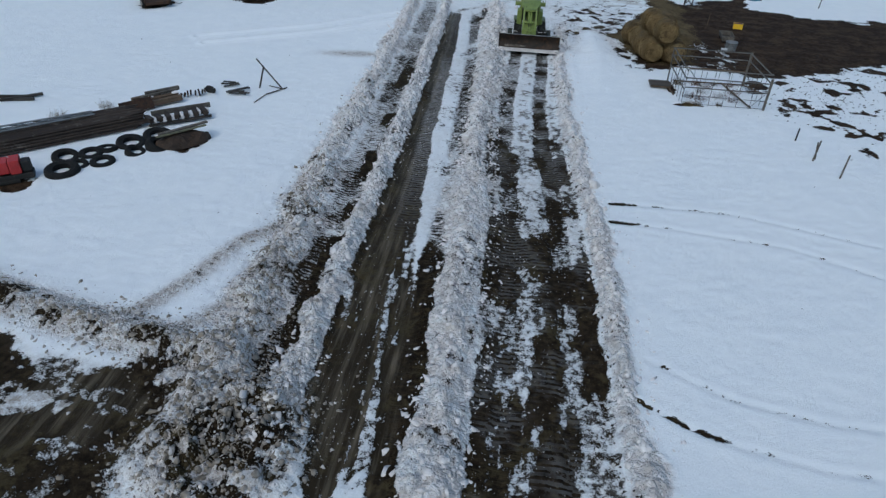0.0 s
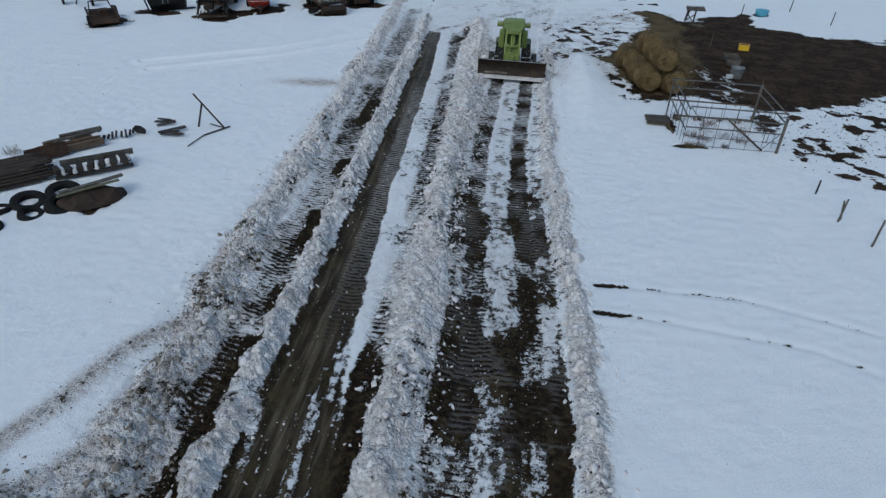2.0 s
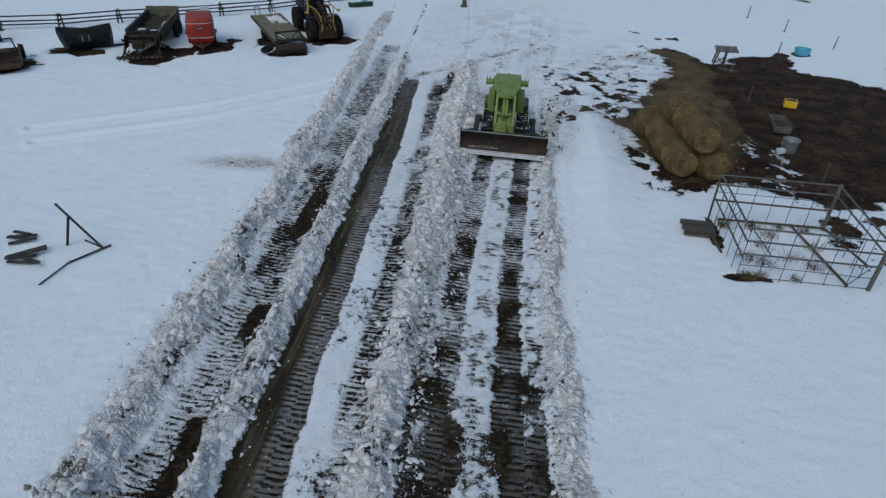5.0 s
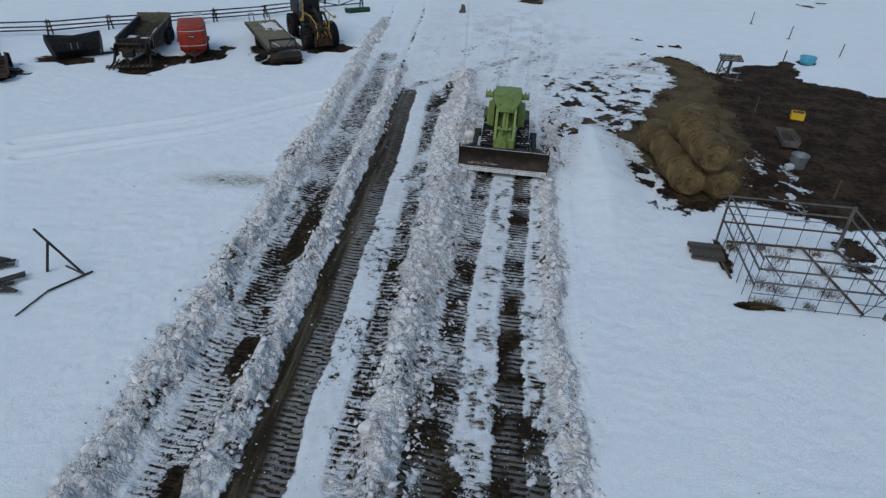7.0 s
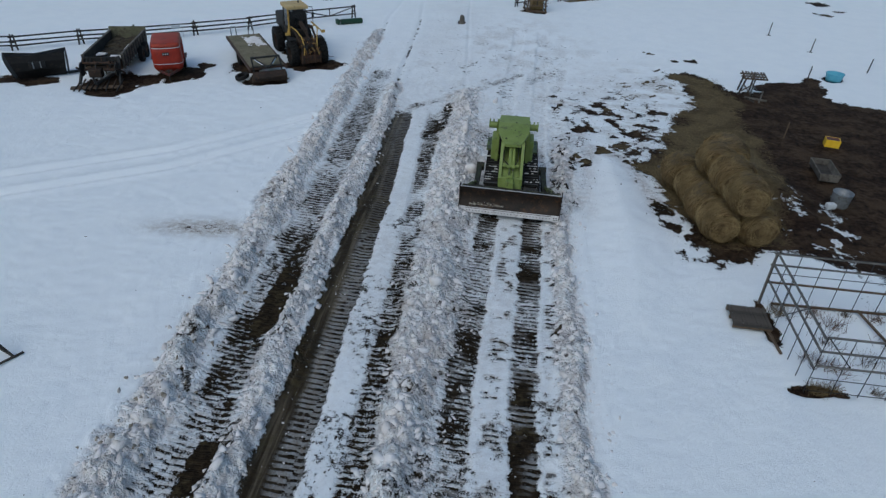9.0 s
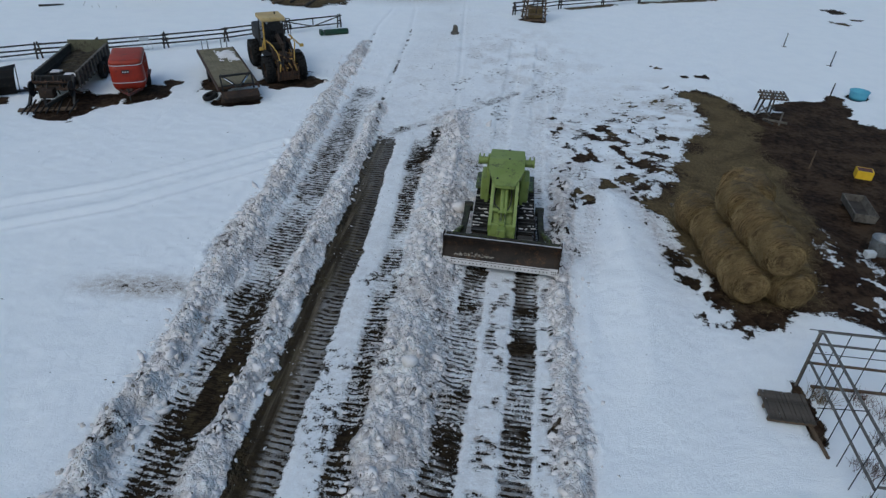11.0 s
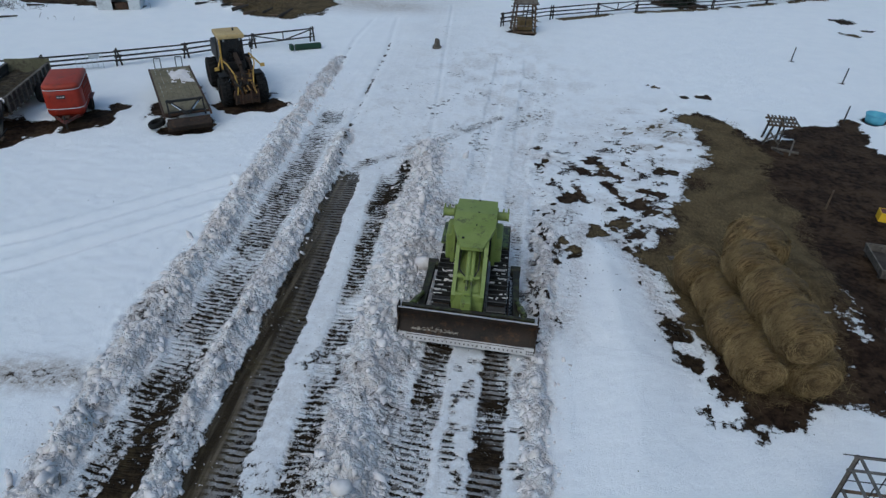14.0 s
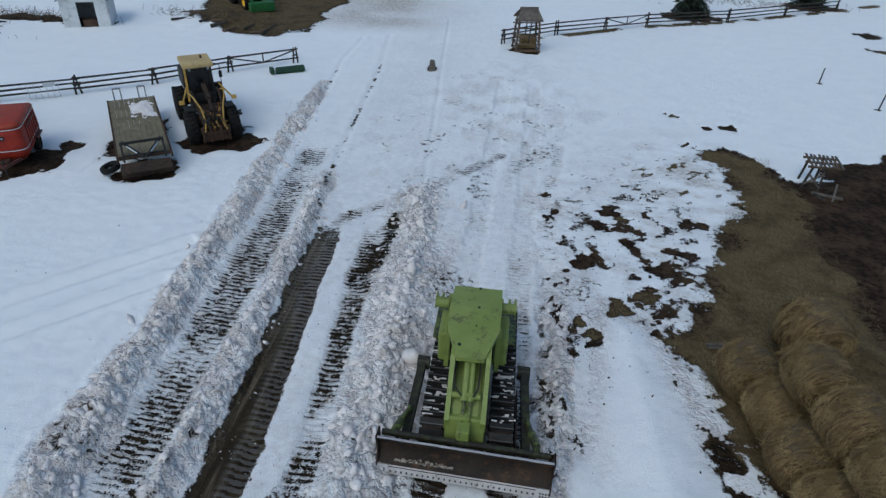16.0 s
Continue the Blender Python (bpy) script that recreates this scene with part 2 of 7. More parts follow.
M_olive = surface("olive_painted_timber", (0.10, 0.095, 0.055), (0.15, 0.14, 0.085), 1.4, 25, 0.75, wear=(0.06, 0.05, 0.035), amount=0.5)
M_deck = surface("tan_deck_timber", (0.135, 0.115, 0.068), (0.20, 0.172, 0.11), 1.4, 25, 0.8, wear=(0.07, 0.055, 0.035), amount=0.4)
M_white = surface("white_paint", (0.50, 0.52, 0.53), (0.62, 0.64, 0.66), 1.0, 20, 0.6, wear=(0.36, 0.37, 0.38), amount=0.4)
M_roof = surface("grey_roofing", (0.12, 0.13, 0.14), (0.20, 0.21, 0.22), 1.0, 20, 0.7, wear=(0.45, 0.48, 0.5), amount=0.4)
M_twig = surface("dry_twigs", (0.06, 0.043, 0.028), (0.12, 0.09, 0.06), 3, 30, 0.9)
M_needle = surface("spruce_needles", (0.008, 0.015, 0.010), (0.020, 0.032, 0.018), 2, 20, 0.8)
M_bark = surface("spruce_bark", (0.04, 0.03, 0.025), (0.08, 0.06, 0.05), 3, 20, 0.9)


def snow_material(name, grime, rgb=(0.42, 0.37, 0.31)):
    """Packed snow of the clods: white with a dirty tone that differs from clod to clod."""
    m, nt, bs = nodes(name)
    geo = nt.nodes.new("ShaderNodeNewGeometry")
    rnd = geo.outputs["Random Per Island"]
    f = n_math(nt, "ADD", n_math(nt, "MULTIPLY", n_noise(nt, 2.2, 5), 0.8), n_math(nt, "MULTIPLY", rnd, 0.2))
    col = n_mix(nt, n_math(nt, "MULTIPLY", n_step(nt, f, 0.46 - grime * 0.3, 0.74 - grime * 0.25), 0.45 + 0.6 * grime, True), (0.76, 0.725, 0.72), rgb)
    put(nt, bs.inputs["Base Color"], col)
    bs.inputs["Roughness"].default_value = 0.75
    bs.inputs["Specular IOR Level"].default_value = 0.25
    n_bump(nt, bs, n_noise(nt, 40, 5), 0.4, 0.02)
    return m


M_clod = snow_material("snow_clods", 0.12, (0.50, 0.45, 0.41))
M_clod_mid = snow_material("greyed_snow_clods", 0.2, (0.45, 0.40, 0.35))
M_clod_grey = snow_material("grey_heaped_clods", 0.85, (0.20, 0.17, 0.135))
M_clod_dirty = snow_material("muddy_snow_clods", 0.75, (0.19, 0.155, 0.11))
M_snow_cap = snow_material("settled_snow", 0.05)


def ground_material():
    m, nt, bs = nodes("snow_mud_and_straw")
    pos = nt.nodes.new("ShaderNodeTexCoord").outputs["Object"]
    n1, n2, n3 = n_noise(nt, 0.9, 4, 0.6, pos), n_noise(nt, 5.0, 6, 0.7, pos), n_noise(nt, 26.0, 4, 0.7, pos)
    along = n_noise(nt, 1.0, 4, 0.6, n_map(nt, (5.5, 0.35, 1.0), pos))
    wob = n_math(nt, "ADD", n_math(nt, "MULTIPLY", n_math(nt, "SUBTRACT", n2, 0.5), 1.5), n_math(nt, "MULTIPLY", n_math(nt, "SUBTRACT", n3, 0.5), 0.8))
    raw = n_attr(nt, "bare")
    bare = n_math(nt, "ADD", raw, n_math(nt, "MULTIPLY", wob, n_step(nt, raw, 0.0, 0.25)))
    # cleat prints: bars across the lane every 15 cm, broken by noise
    sep = nt.nodes.new("ShaderNodeSeparateXYZ")
    link(nt, pos, sep.inputs[0])
    u = n_math(nt, "ADD", n_math(nt, "ADD", n_math(nt, "MULTIPLY", sep.outputs[1], 1 / 0.165), n_math(nt, "MULTIPLY", sep.outputs[0], 0.3)), n_math(nt, "ADD", n_math(nt, "MULTIPLY", n2, 0.5), n_math(nt, "MULTIPLY", n1, 1.0)))
    column = n_math(nt, "FLOOR", n_math(nt, "ADD", n_math(nt, "MULTIPLY", sep.outputs[0], 2.3), n_math(nt, "MULTIPLY", n2, 1.4)))
    shift = nt.nodes.new("ShaderNodeTexWhiteNoise")
    shift.noise_dimensions = "1D"
    link(nt, column, shift.inputs["W"])
    u = n_math(nt, "ADD", u, n_math(nt, "MULTIPLY", shift.outputs["Value"], 0.7))
    row = n_math(nt, "FLOOR", u)
    chance = nt.nodes.new("ShaderNodeTexWhiteNoise")
    chance.noise_dimensions = "2D"
    stamp = nt.nodes.new("ShaderNodeCombineXYZ")
    put(nt, stamp.inputs[0], column)
    put(nt, stamp.inputs[1], row)
    link(nt, stamp.outputs[0], chance.inputs["Vector"])
    luck = chance.outputs["Value"]
    tooth = n_math(nt, "SUBTRACT", 1.0, n_math(nt, "ABSOLUTE", n_math(nt, "SUBTRACT", n_math(nt, "MULTIPLY", n_math(nt, "FRACT", u), 2.0), 1.0)))
    pulse = n_math(nt, "MULTIPLY", n_step(nt, n_math(nt, "SUBTRACT", tooth, n_math(nt, "MULTIPLY", luck, 0.42)), 0.14, 0.44), n_math(nt, "ADD", 0.45, n_math(nt, "MULTIPLY", luck, 0.55)))
    seg_at = nt.nodes.new("ShaderNodeCombineXYZ")
    put(nt, seg_at.inputs[0], n_math(nt, "MULTIPLY", sep.outputs[0], 3.6))
    put(nt, seg_at.inputs[1], n_math(nt, "MULTIPLY", row, 5.37))
    seg = n_noise(nt, 1.0, 5, 0.7, seg_at.outputs[0])
    cleat = n_math(nt, "ADD", n_math(nt, "MULTIPLY", pulse, 0.62), n_math(nt, "MULTIPLY", n_math(nt, "SUBTRACT", seg, 0.5), 2.1))
    tread = n_attr(nt, "tread")
    cut = n_math(nt, "SUBTRACT", n_math(nt, "ADD", n_math(nt, "MULTIPLY", tread, 0.78), n_math(nt, "ADD", n_math(nt, "MULTIPLY", wob, 0.7), n_math(nt, "MULTIPLY", n_math(nt, "SUBTRACT", n3, 0.5), 1.1))), n_math(nt, "SUBTRACT", 0.94, n_math(nt, "MULTIPLY", cleat, 0.72)))
    printed = n_math(nt, "MULTIPLY", n_step(nt, cut, 0.0, 0.14), n_step(nt, tread, 0.02, 0.15))
    soil_mask = n_math(nt, "MAXIMUM", n_step(nt, bare, 0.44, 0.58), printed)
    # snow that clings between the cleats even on bare lanes
    cling = n_math(nt, "MULTIPLY", n_attr(nt, "cling"), n_step(nt, n_math(nt, "SUBTRACT", n_math(nt, "ADD", n_math(nt, "MULTIPLY", seg, 0.9), n_math(nt, "ADD", n_math(nt, "MULTIPLY", n2, 0.5), n_math(nt, "MULTIPLY", n3, 0.7))), n_math(nt, "MULTIPLY", pulse, 0.42)), 0.80, 0.92))
    soil_mask = n_math(nt, "MULTIPLY", soil_mask, n_math(nt, "SUBTRACT", 1.0, cling))
    # snow
    sn = n_mix(nt, n_step(nt, n1, 0.35, 0.7), (0.85, 0.867, 0.885), (0.82, 0.84, 0.865))
    grime = n_math(nt, "MULTIPLY", n_attr(nt, "grime"), n_step(nt, n_math(nt, "ADD", n_math(nt, "MULTIPLY", n2, 0.6), n_math(nt, "MULTIPLY", n3, 0.4)), 0.3, 0.66), True)
    sn = n_mix(nt, grime, sn, n_mix(nt, n1, (0.36, 0.29, 0.23), (0.22, 0.17, 0.125)))
    # broken snow of the ridges: lumps of differing grey
    cells = nt.nodes.new("ShaderNodeTexVoronoi")
    cells.inputs["Scale"].default_value = 7.5
    cells.inputs["Detail"].default_value = 2.0
    warp = nt.nodes.new("ShaderNodeVectorMath")
    warp.operation = "MULTIPLY_ADD"
    wn3 = nt.nodes.new("ShaderNodeTexNoise")
    wn3.inputs["Scale"].default_value = 4.0
    link(nt, pos, wn3.inputs["Vector"])
    link(nt, wn3.outputs["Color"], warp.inputs[0])
    warp.inputs[1].default_value = (0.25, 0.25, 0.25)
    link(nt, pos, warp.inputs[2])
    link(nt, warp.outputs[0], cells.inputs["Vector"])
    tone = nt.nodes.new("ShaderNodeSeparateColor")
    link(nt, cells.outputs["Color"], tone.inputs[0])
    broken = n_attr(nt, "broken")
    lump_col = n_mix(nt, tone.outputs[0], (0.79, 0.745, 0.735), (0.50, 0.445, 0.42))
    sn = n_mix(nt, n_math(nt, "MULTIPLY", n_math(nt, "MULTIPLY", broken, n_math(nt, "SUBTRACT", 1.0, n_math(nt, "MULTIPLY", grime, 0.7))), n_step(nt, n_math(nt, "ADD", n_math(nt, "MULTIPLY", n1, 0.5), n_math(nt, "MULTIPLY", n2, 0.5)), 0.36, 0.6)), sn, lump_col)
    specks = n_math(nt, "MULTIPLY", n_step(nt, n_noise(nt, 34.0, 3, 0.7, pos), 0.61, 0.67), n_math(nt, "MULTIPLY", n_math(nt, "MAXIMUM", broken, grime), n_step(nt, n2, 0.40, 0.60)))
    sn = n_mix(nt, n_math(nt, "MULTIPLY", specks, 0.75), sn, (0.10, 0.075, 0.055))
    # soil: wet road mud, smeared along the lane; dark yard soil; straw
    mud = n_mix(nt, n_step(nt, along, 0.42, 0.75), (0.027, 0.020, 0.012), (0.15, 0.122, 0.086))
    mud = n_mix(nt, n_step(nt, n_attr(nt, "smear"), 0.0, 1.0), n_mix(nt, n_step(nt, n2, 0.3, 0.7), (0.009, 0.006, 0.0035), (0.036, 0.025, 0.0145)), mud)
    yard = n_mix(nt, n_step(nt, n2, 0.3, 0.72), (0.009, 0.0056, 0.0038), (0.038, 0.0225, 0.015))
    yard = n_mix(nt, n_step(nt, n_math(nt, "ADD", n_math(nt, "MULTIPLY", n1, 0.6), n_math(nt, "MULTIPLY", n2, 0.4)), 0.43, 0.60), yard, n_mix(nt, n3, (0.034, 0.021, 0.013), (0.085, 0.056, 0.034)))
    mud = n_mix(nt, n_math(nt, "MULTIPLY", n_step(nt, n_math(nt, "ADD", n_math(nt, "MULTIPLY", n1, 0.5), n_math(nt, "MULTIPLY", n2, 0.5)), 0.50, 0.62), n_math(nt, "MULTIPLY", n_step(nt, raw, 0.35, 0.7), 0.7)), mud, (0.066, 0.052, 0.026))
    mud = n_mix(nt, n_attr(nt, "yard"), mud, yard)
    straw_n = n_noise(nt, 1.0, 5, 0.7, n_map(nt, (14.0, 6.0, 1.0), pos, rot=(0, 0, 0.6)))
    straw = n_mix(nt, n_step(nt, straw_n, 0.30, 0.75), (0.080, 0.059, 0.031), (0.195, 0.146, 0.076))
    straw = n_mix(nt, n_math(nt, "MULTIPLY", n_step(nt, n1, 0.42, 0.66), 0.8), straw, (0.060, 0.044, 0.024))
    mud = n_mix(nt, n_step(nt, n_math(nt, "ADD", n_attr(nt, "straw"), n_math(nt, "MULTIPLY", wob, 0.7)), 0.3, 0.75), mud, straw)
    col = n_mix(nt, soil_mask, sn, mud)
    put(nt, bs.inputs["Base Color"], col)
    put(nt, bs.inputs["Roughness"], n_math(nt, "SUBTRACT", 0.78, n_math(nt, "MULTIPLY", n_math(nt, "MULTIPLY", soil_mask, n_attr(nt, "smear")), 0.3)))
    put(nt, bs.inputs["Specular IOR Level"], n_math(nt, "SUBTRACT", 0.26, n_math(nt, "MULTIPLY", soil_mask, 0.2)))
    h = n_math(nt, "ADD", n_math(nt, "MULTIPLY", n2, 0.5), n_math(nt, "MULTIPLY", n3, 0.5))
    h = n_math(nt, "SUBTRACT", h, n_math(nt, "MULTIPLY", soil_mask, 0.9))
    h = n_math(nt, "ADD", h, n_math(nt, "MULTIPLY", n_math(nt, "MULTIPLY", pulse, n_step(nt, tread, 0.3, 0.7)), -0.8))
    h = n_math(nt, "SUBTRACT", h, n_math(nt, "MULTIPLY", n_math(nt, "MULTIPLY", cells.outputs["Distance"], broken), 2.2))
    n_bump(nt, bs, h, 0.8, 0.05)
    return m


M_ground = ground_material()


def hay_material():
    m, nt, bs = nodes("baled_hay")
    pos = nt.nodes.new("ShaderNodeTexCoord").outputs["Object"]
    fibre = n_noise(nt, 1.0, 6, 0.8, n_map(nt, (4.0, 40.0, 4.0), pos))
    band = n_noise(nt, 1.0, 4, 0.65, n_map(nt, (1.3, 10.0, 1.3), pos))
    fine = n_noise(nt, 55, 4, 0.7, pos)
    big = n_noise(nt, 1.6, 4, 0.6, pos)
    flat = nt.nodes.new("ShaderNodeVectorMath")
    flat.operation = "MULTIPLY"
    link(nt, pos, flat.inputs[0])
    flat.inputs[1].default_value = (1, 0, 1)
    size = nt.nodes.new("ShaderNodeVectorMath")
    size.operation = "LENGTH"
    link(nt, flat.outputs[0], size.inputs[0])
    comb = nt.nodes.new("ShaderNodeCombineXYZ")
    link(nt, size.outputs["Value"], comb.inputs[0])
    rings = n_noise(nt, 22, 3, 0.6, comb.outputs[0])
    fibre = n_math(nt, "ADD", n_math(nt, "MULTIPLY", fibre, 0.65), n_math(nt, "MULTIPLY", rings, 0.35))
    col = n_mix(nt, n_step(nt, fibre, 0.36, 0.62), (0.070, 0.044, 0.020), (0.36, 0.245, 0.112))
    col = n_mix(nt, n_step(nt, fine, 0.60, 0.78), col, (0.36, 0.27, 0.13))
    # dark rings put the shade of seams and ridges into the colour
    col = n_mix(nt, n_math(nt, "MULTIPLY", n_step(nt, band, 0.47, 0.64), 0.88), col, (0.070, 0.043, 0.020))
    # each bale has its own cast
    own = nt.nodes.new("ShaderNodeObjectInfo").outputs["Random"]
    col = n_mix(nt, n_math(nt, "MULTIPLY", own, 0.5), col, (0.085, 0.058, 0.030))
    # weathered grey-brown crown
    sep = nt.nodes.new("ShaderNodeSeparateXYZ")
    link(nt, pos, sep.inputs[0])
    top = n_math(nt, "MULTIPLY", n_step(nt, n_math(nt, "ADD", sep.outputs[2], n_math(nt, "MULTIPLY", n_math(nt, "SUBTRACT", big, 0.5), 0.9)), 0.36, 0.66), 0.70)
    col = n_mix(nt, top, col, n_mix(nt, n_step(nt, fine, 0.35, 0.65), (0.085, 0.066, 0.044), (0.20, 0.165, 0.115)))
    put(nt, bs.inputs["Base Color"], col)
    bs.inputs["Roughness"].default_value = 0.9
    bs.inputs["Specular IOR Level"].default_value = 0.15
    n_bump(nt, bs, n_math(nt, "SUBTRACT", n_math(nt, "ADD", fibre, fine), band), 1.0, 0.05)
    return m


M_crumb = surface("dark_soil_crumbs", (0.02, 0.014, 0.009), (0.05, 0.036, 0.024), 3, 20, 0.9)
M_hay = hay_material()
M_hay_stalk = surface("bale_stalks", (0.14, 0.095, 0.038), (0.33, 0.235, 0.105), 2, 20, 0.9, bump=0.1)
M_straw = surface("loose_straw", (0.085, 0.058, 0.024), (0.19, 0.135, 0.060), 2, 20, 0.9, bump=0.1)

# ---- ground ----
# lanes of the drive, as x over y
BERM_A = ([5, 8, 15, 19, 23, 28, 38, 43, 50, 64], [-6.4, -6.4, -6.75, -7.0, -7.2, -7.35, -7.6, -7.75, -8.25, -8.8])
RUT_1 = ([9, 12, 20, 26, 30, 40, 52], [-5.6, -5.6, -5.7, -5.9, -6.15, -6.4, -6.9])
BERM_B = ([5, 9, 20, 28, 35, 48, 60], [-4.7, -4.8, -4.98, -5.12, -5.36, -5.6, -6.2])
MAIN = ([5, 9, 12, 17, 28, 38, 47, 60], [-3.3, -3.4, -3.5, -3.82, -4.15, -4.45, -4.8, -5.3])
TREAD_R = ([8, 20, 26, 36, 45, 50], [-2.2, -2.3, -2.45, -2.8, -3.25, -3.4])
BERM_C = ([5, 8, 12, 18, 24, 31, 36, 42, 49], [-1.4, -1.4, -1.4, -1.5, -1.72, -1.7, -1.84, -1.82, -2.0])
DOZE = ([5, 18, 21, 24, 29, 32, 34, 37, 40, 42, 60], [0.95, 0.72, 0.55, 0.26, 0.18, 0.27, 0.33, 0.42, 0.5, 0.62, 1.2])
BERM_D = ([5, 8, 17, 21, 24, 30, 36, 41, 44], [3.0, 2.8, 2.75, 2.5, 2.35, 2.12, 2.1, 2.3, 2.45])
YARD_BERM = [(-15.0, 12.3), (-11.3, 11.3), (-9.7, 11.0), (-8.2, 10.7), (-6.6, 10.4)]
CURVE_1 = [(-6.9, 17.0), (-8.1, 15.3), (-8.7, 13.3), (-9.6, 11.3)]
CURVE_2 = [(-6.7, 15.0), (-7.2, 12.6), (-8.1, 11.1)]
LOW_YARD = [(-22, 10.0), (-12, 10.2), (-9.3, 9.9), (-7.9, 10.6), (-6.6, 10.2), (-7.0, 8.8), (-7.5, 7.5), (-7.0, 3.0), (-22, 3)]
SOIL_YARD = [(6.9, 35.9), (6.3, 39.0), (5.5, 42.3), (6.5, 43.8), (7.2, 46.6), (8.2, 48.6), (9.4, 49.8), (9.4, 51.4), (9.5, 53.2), (8.8, 55.2), (9.9, 55.2), (11.3, 54.4), (11.9, 53.0), (13.0, 53.6), (14.8, 54.6),
             (16.9, 55.5), (17.6, 52.2), (20, 50.8), (25, 50), (31, 48), (31, 43), (23, 40.5), (18, 37.5), (14.5, 35.6), (12.4, 35.1), (10.9, 36.2), (9.6, 36.9), (8.0, 36.0)]
STRAW_BED = [(6.2, 38.0), (5.4, 42.3), (6.4, 43.8), (7.2, 46.6), (8.2, 48.6), (9.3, 50.0), (9.3, 53.2), (8.7, 55.3), (10.0, 55.3), (11.4, 54.3), (11.9, 52.4), (11.4, 48.5), (11.3, 44.5), (11.0, 41), (10.0, 36.6), (7, 36)]
PATCHY = [(11.2, 34.5), (18, 38), (24, 41.5), (36, 47), (40, 33), (22, 24), (14.2, 24.5), (13.2, 27.5), (11.7, 30.0)]
PUSHED_BANK = [(3.15, 31.5), (3.1, 36.0), (3.2, 40.0), (3.9, 43.4), (4.7, 42.6), (5.3, 40.2), (5.7, 37.2), (5.4, 34.0), (4.6, 31.5)]
FENCE_GRASS = [(2.5, 71.6), (6.9, 74.6), (10.0, 76.6), (16.3, 79.5), (21.4, 82.7), (26.5, 85.9), (31, 89)]
BARN_MUD = [(-21.5, 74.5), (-20.9, 70.2), (-18.6, 69.2), (-16.3, 68.0), (-14.0, 68.0), (-12.6, 69.5), (-12.0, 72), (-12.5, 79), (-22, 80)]
BLOBS = [(2.4, 48.8, 0.28), (4.6, 49.3, 0.55), (5.1, 48.6, 0.35), (4.2, 47.9, 0.45), (3.4, 45.7, 0.5), (3.0, 45.2, 0.3), (5.0, 46.8, 0.4), (5.8, 45.7, 0.75), (4.1, 43.4, 0.4),
         (5.0, 44.2, 0.35), (3.2, 42.0, 0.38), (2.9, 42.8, 0.25), (7.2, 48.6, 0.6), (6.4, 46.6, 0.6), (8.3, 59.2, 0.35), (9.8, 57.7, 0.3), (10.7, 57.8, 0.4), (8.4, 55.6, 0.35),
         (1.9, 31.5, 0.15), (6.2, 37.4, 0.45), (6.6, 36.9, 0.4), (5.9, 36.1, 0.15), (25.7, 77.9, 1.0), (24.5, 73.9, 0.8), (26.2, 75.5, 0.6)]
GROOVES = [([(-19, 36.2), (-13.1, 40.1), (-8.6, 44.8)], 0.17), ([(-18, 35.0), (-12.4, 38.7), (-8.5, 42.8)], 0.17), ([(3.3, 19.65), (4.3, 19.7), (7.4, 19.6), (11.6, 18.2), (18, 15)], 0.12),
           ([(3.2, 18.4), (5.0, 18.3), (8.6, 17.7), (10.9, 16.4), (16, 12.8)], 0.12), ([(3.4, 11.9), (4.3, 11.3), (5.2, 10.8), (7.1, 10.4), (12, 10.3)], 0.1),
           ([(3.0, 10.5), (3.9, 9.9), (4.9, 9.5), (6.7, 9.1), (12, 8.9)], 0.1), ([(-2.2, 50), (-2.5, 55.5), (-3.1, 64), (-3.8, 75)], 0.1), ([(-5.2, 46), (-5.8, 50.4), (-6.0, 55), (-6.3, 62), (-7.1, 70)], 0.14),
           ([(-8.1, 57), (-8.7, 64.0), (-8.6, 69)], 0.12), ([(2.15, 37.5), (2.0, 41), (2.1, 46)], 0.16)]
CROSSING = [([(-5.1, 45.5), (-4.4, 47.3), (-3.0, 48.8), (-1.4, 50.5), (0.6, 53.1)], 0.32, 0.85), ([(1.1, 51.8), (1.5, 54.0), (2.0, 55.8)], 0.28, 0.7), ([(2.5, 50.7), (2.8, 52.7), (3.0, 54.3)], 0.25, 0.6),
            ([(-6.9, 46.5), (-7.0, 49.0), (-7.1, 52)], 0.4, 0.8)]


def cobbles(x, y, size, seed):
    """Blocky lumps thrown side by side, about 0 to 1, each with its own height and tilt."""
    px, py = x / size, y / size
    ix, iy = np.floor(px), np.floor(py)
    out = np.zeros_like(px)
    for dx in (-1, 0, 1):
        for dy in (-1, 0, 1):
            cx, cy = ix + dx, iy + dy
            h = np.abs(np.sin(cx * 127.1 + cy * 311.7 + seed * 17.3) * 43758.5453) % 1.0
            k = np.abs(np.sin(cx * 269.5 + cy * 183.3 + seed * 11.9) * 28001.83) % 1.0
            q = np.abs(np.sin(cx * 419.2 + cy * 71.9 + seed * 5.7) * 15731.74) % 1.0
            dx1, dy1, turn = px - cx - h, py - cy - k, 6.28 * ((h * 7.3 + k * 3.1) % 1.0)
            u, v = dx1 * np.cos(turn) + dy1 * np.sin(turn), dy1 * np.cos(turn) - dx1 * np.sin(turn)
            reach = np.maximum(np.maximum(np.abs(u), np.abs(v) * (0.8 + 0.9 * h)), 0.72 * (np.abs(u) + np.abs(v)))
            side = np.clip(((0.30 + 0.45 * q) - reach) / 0.22, 0, 1)
            out = np.maximum(out, side * (0.35 + 0.5 * q + (k - 0.5) * 1.3 * u + (h - 0.5) * 1.3 * v))
    return out


def lane(spec, y):
    return np.interp(y, *spec)


def between(y, a, b, soft=1.0):
    return step(a - soft, a + soft, y) * (1 - step(b - soft, b + soft, y))


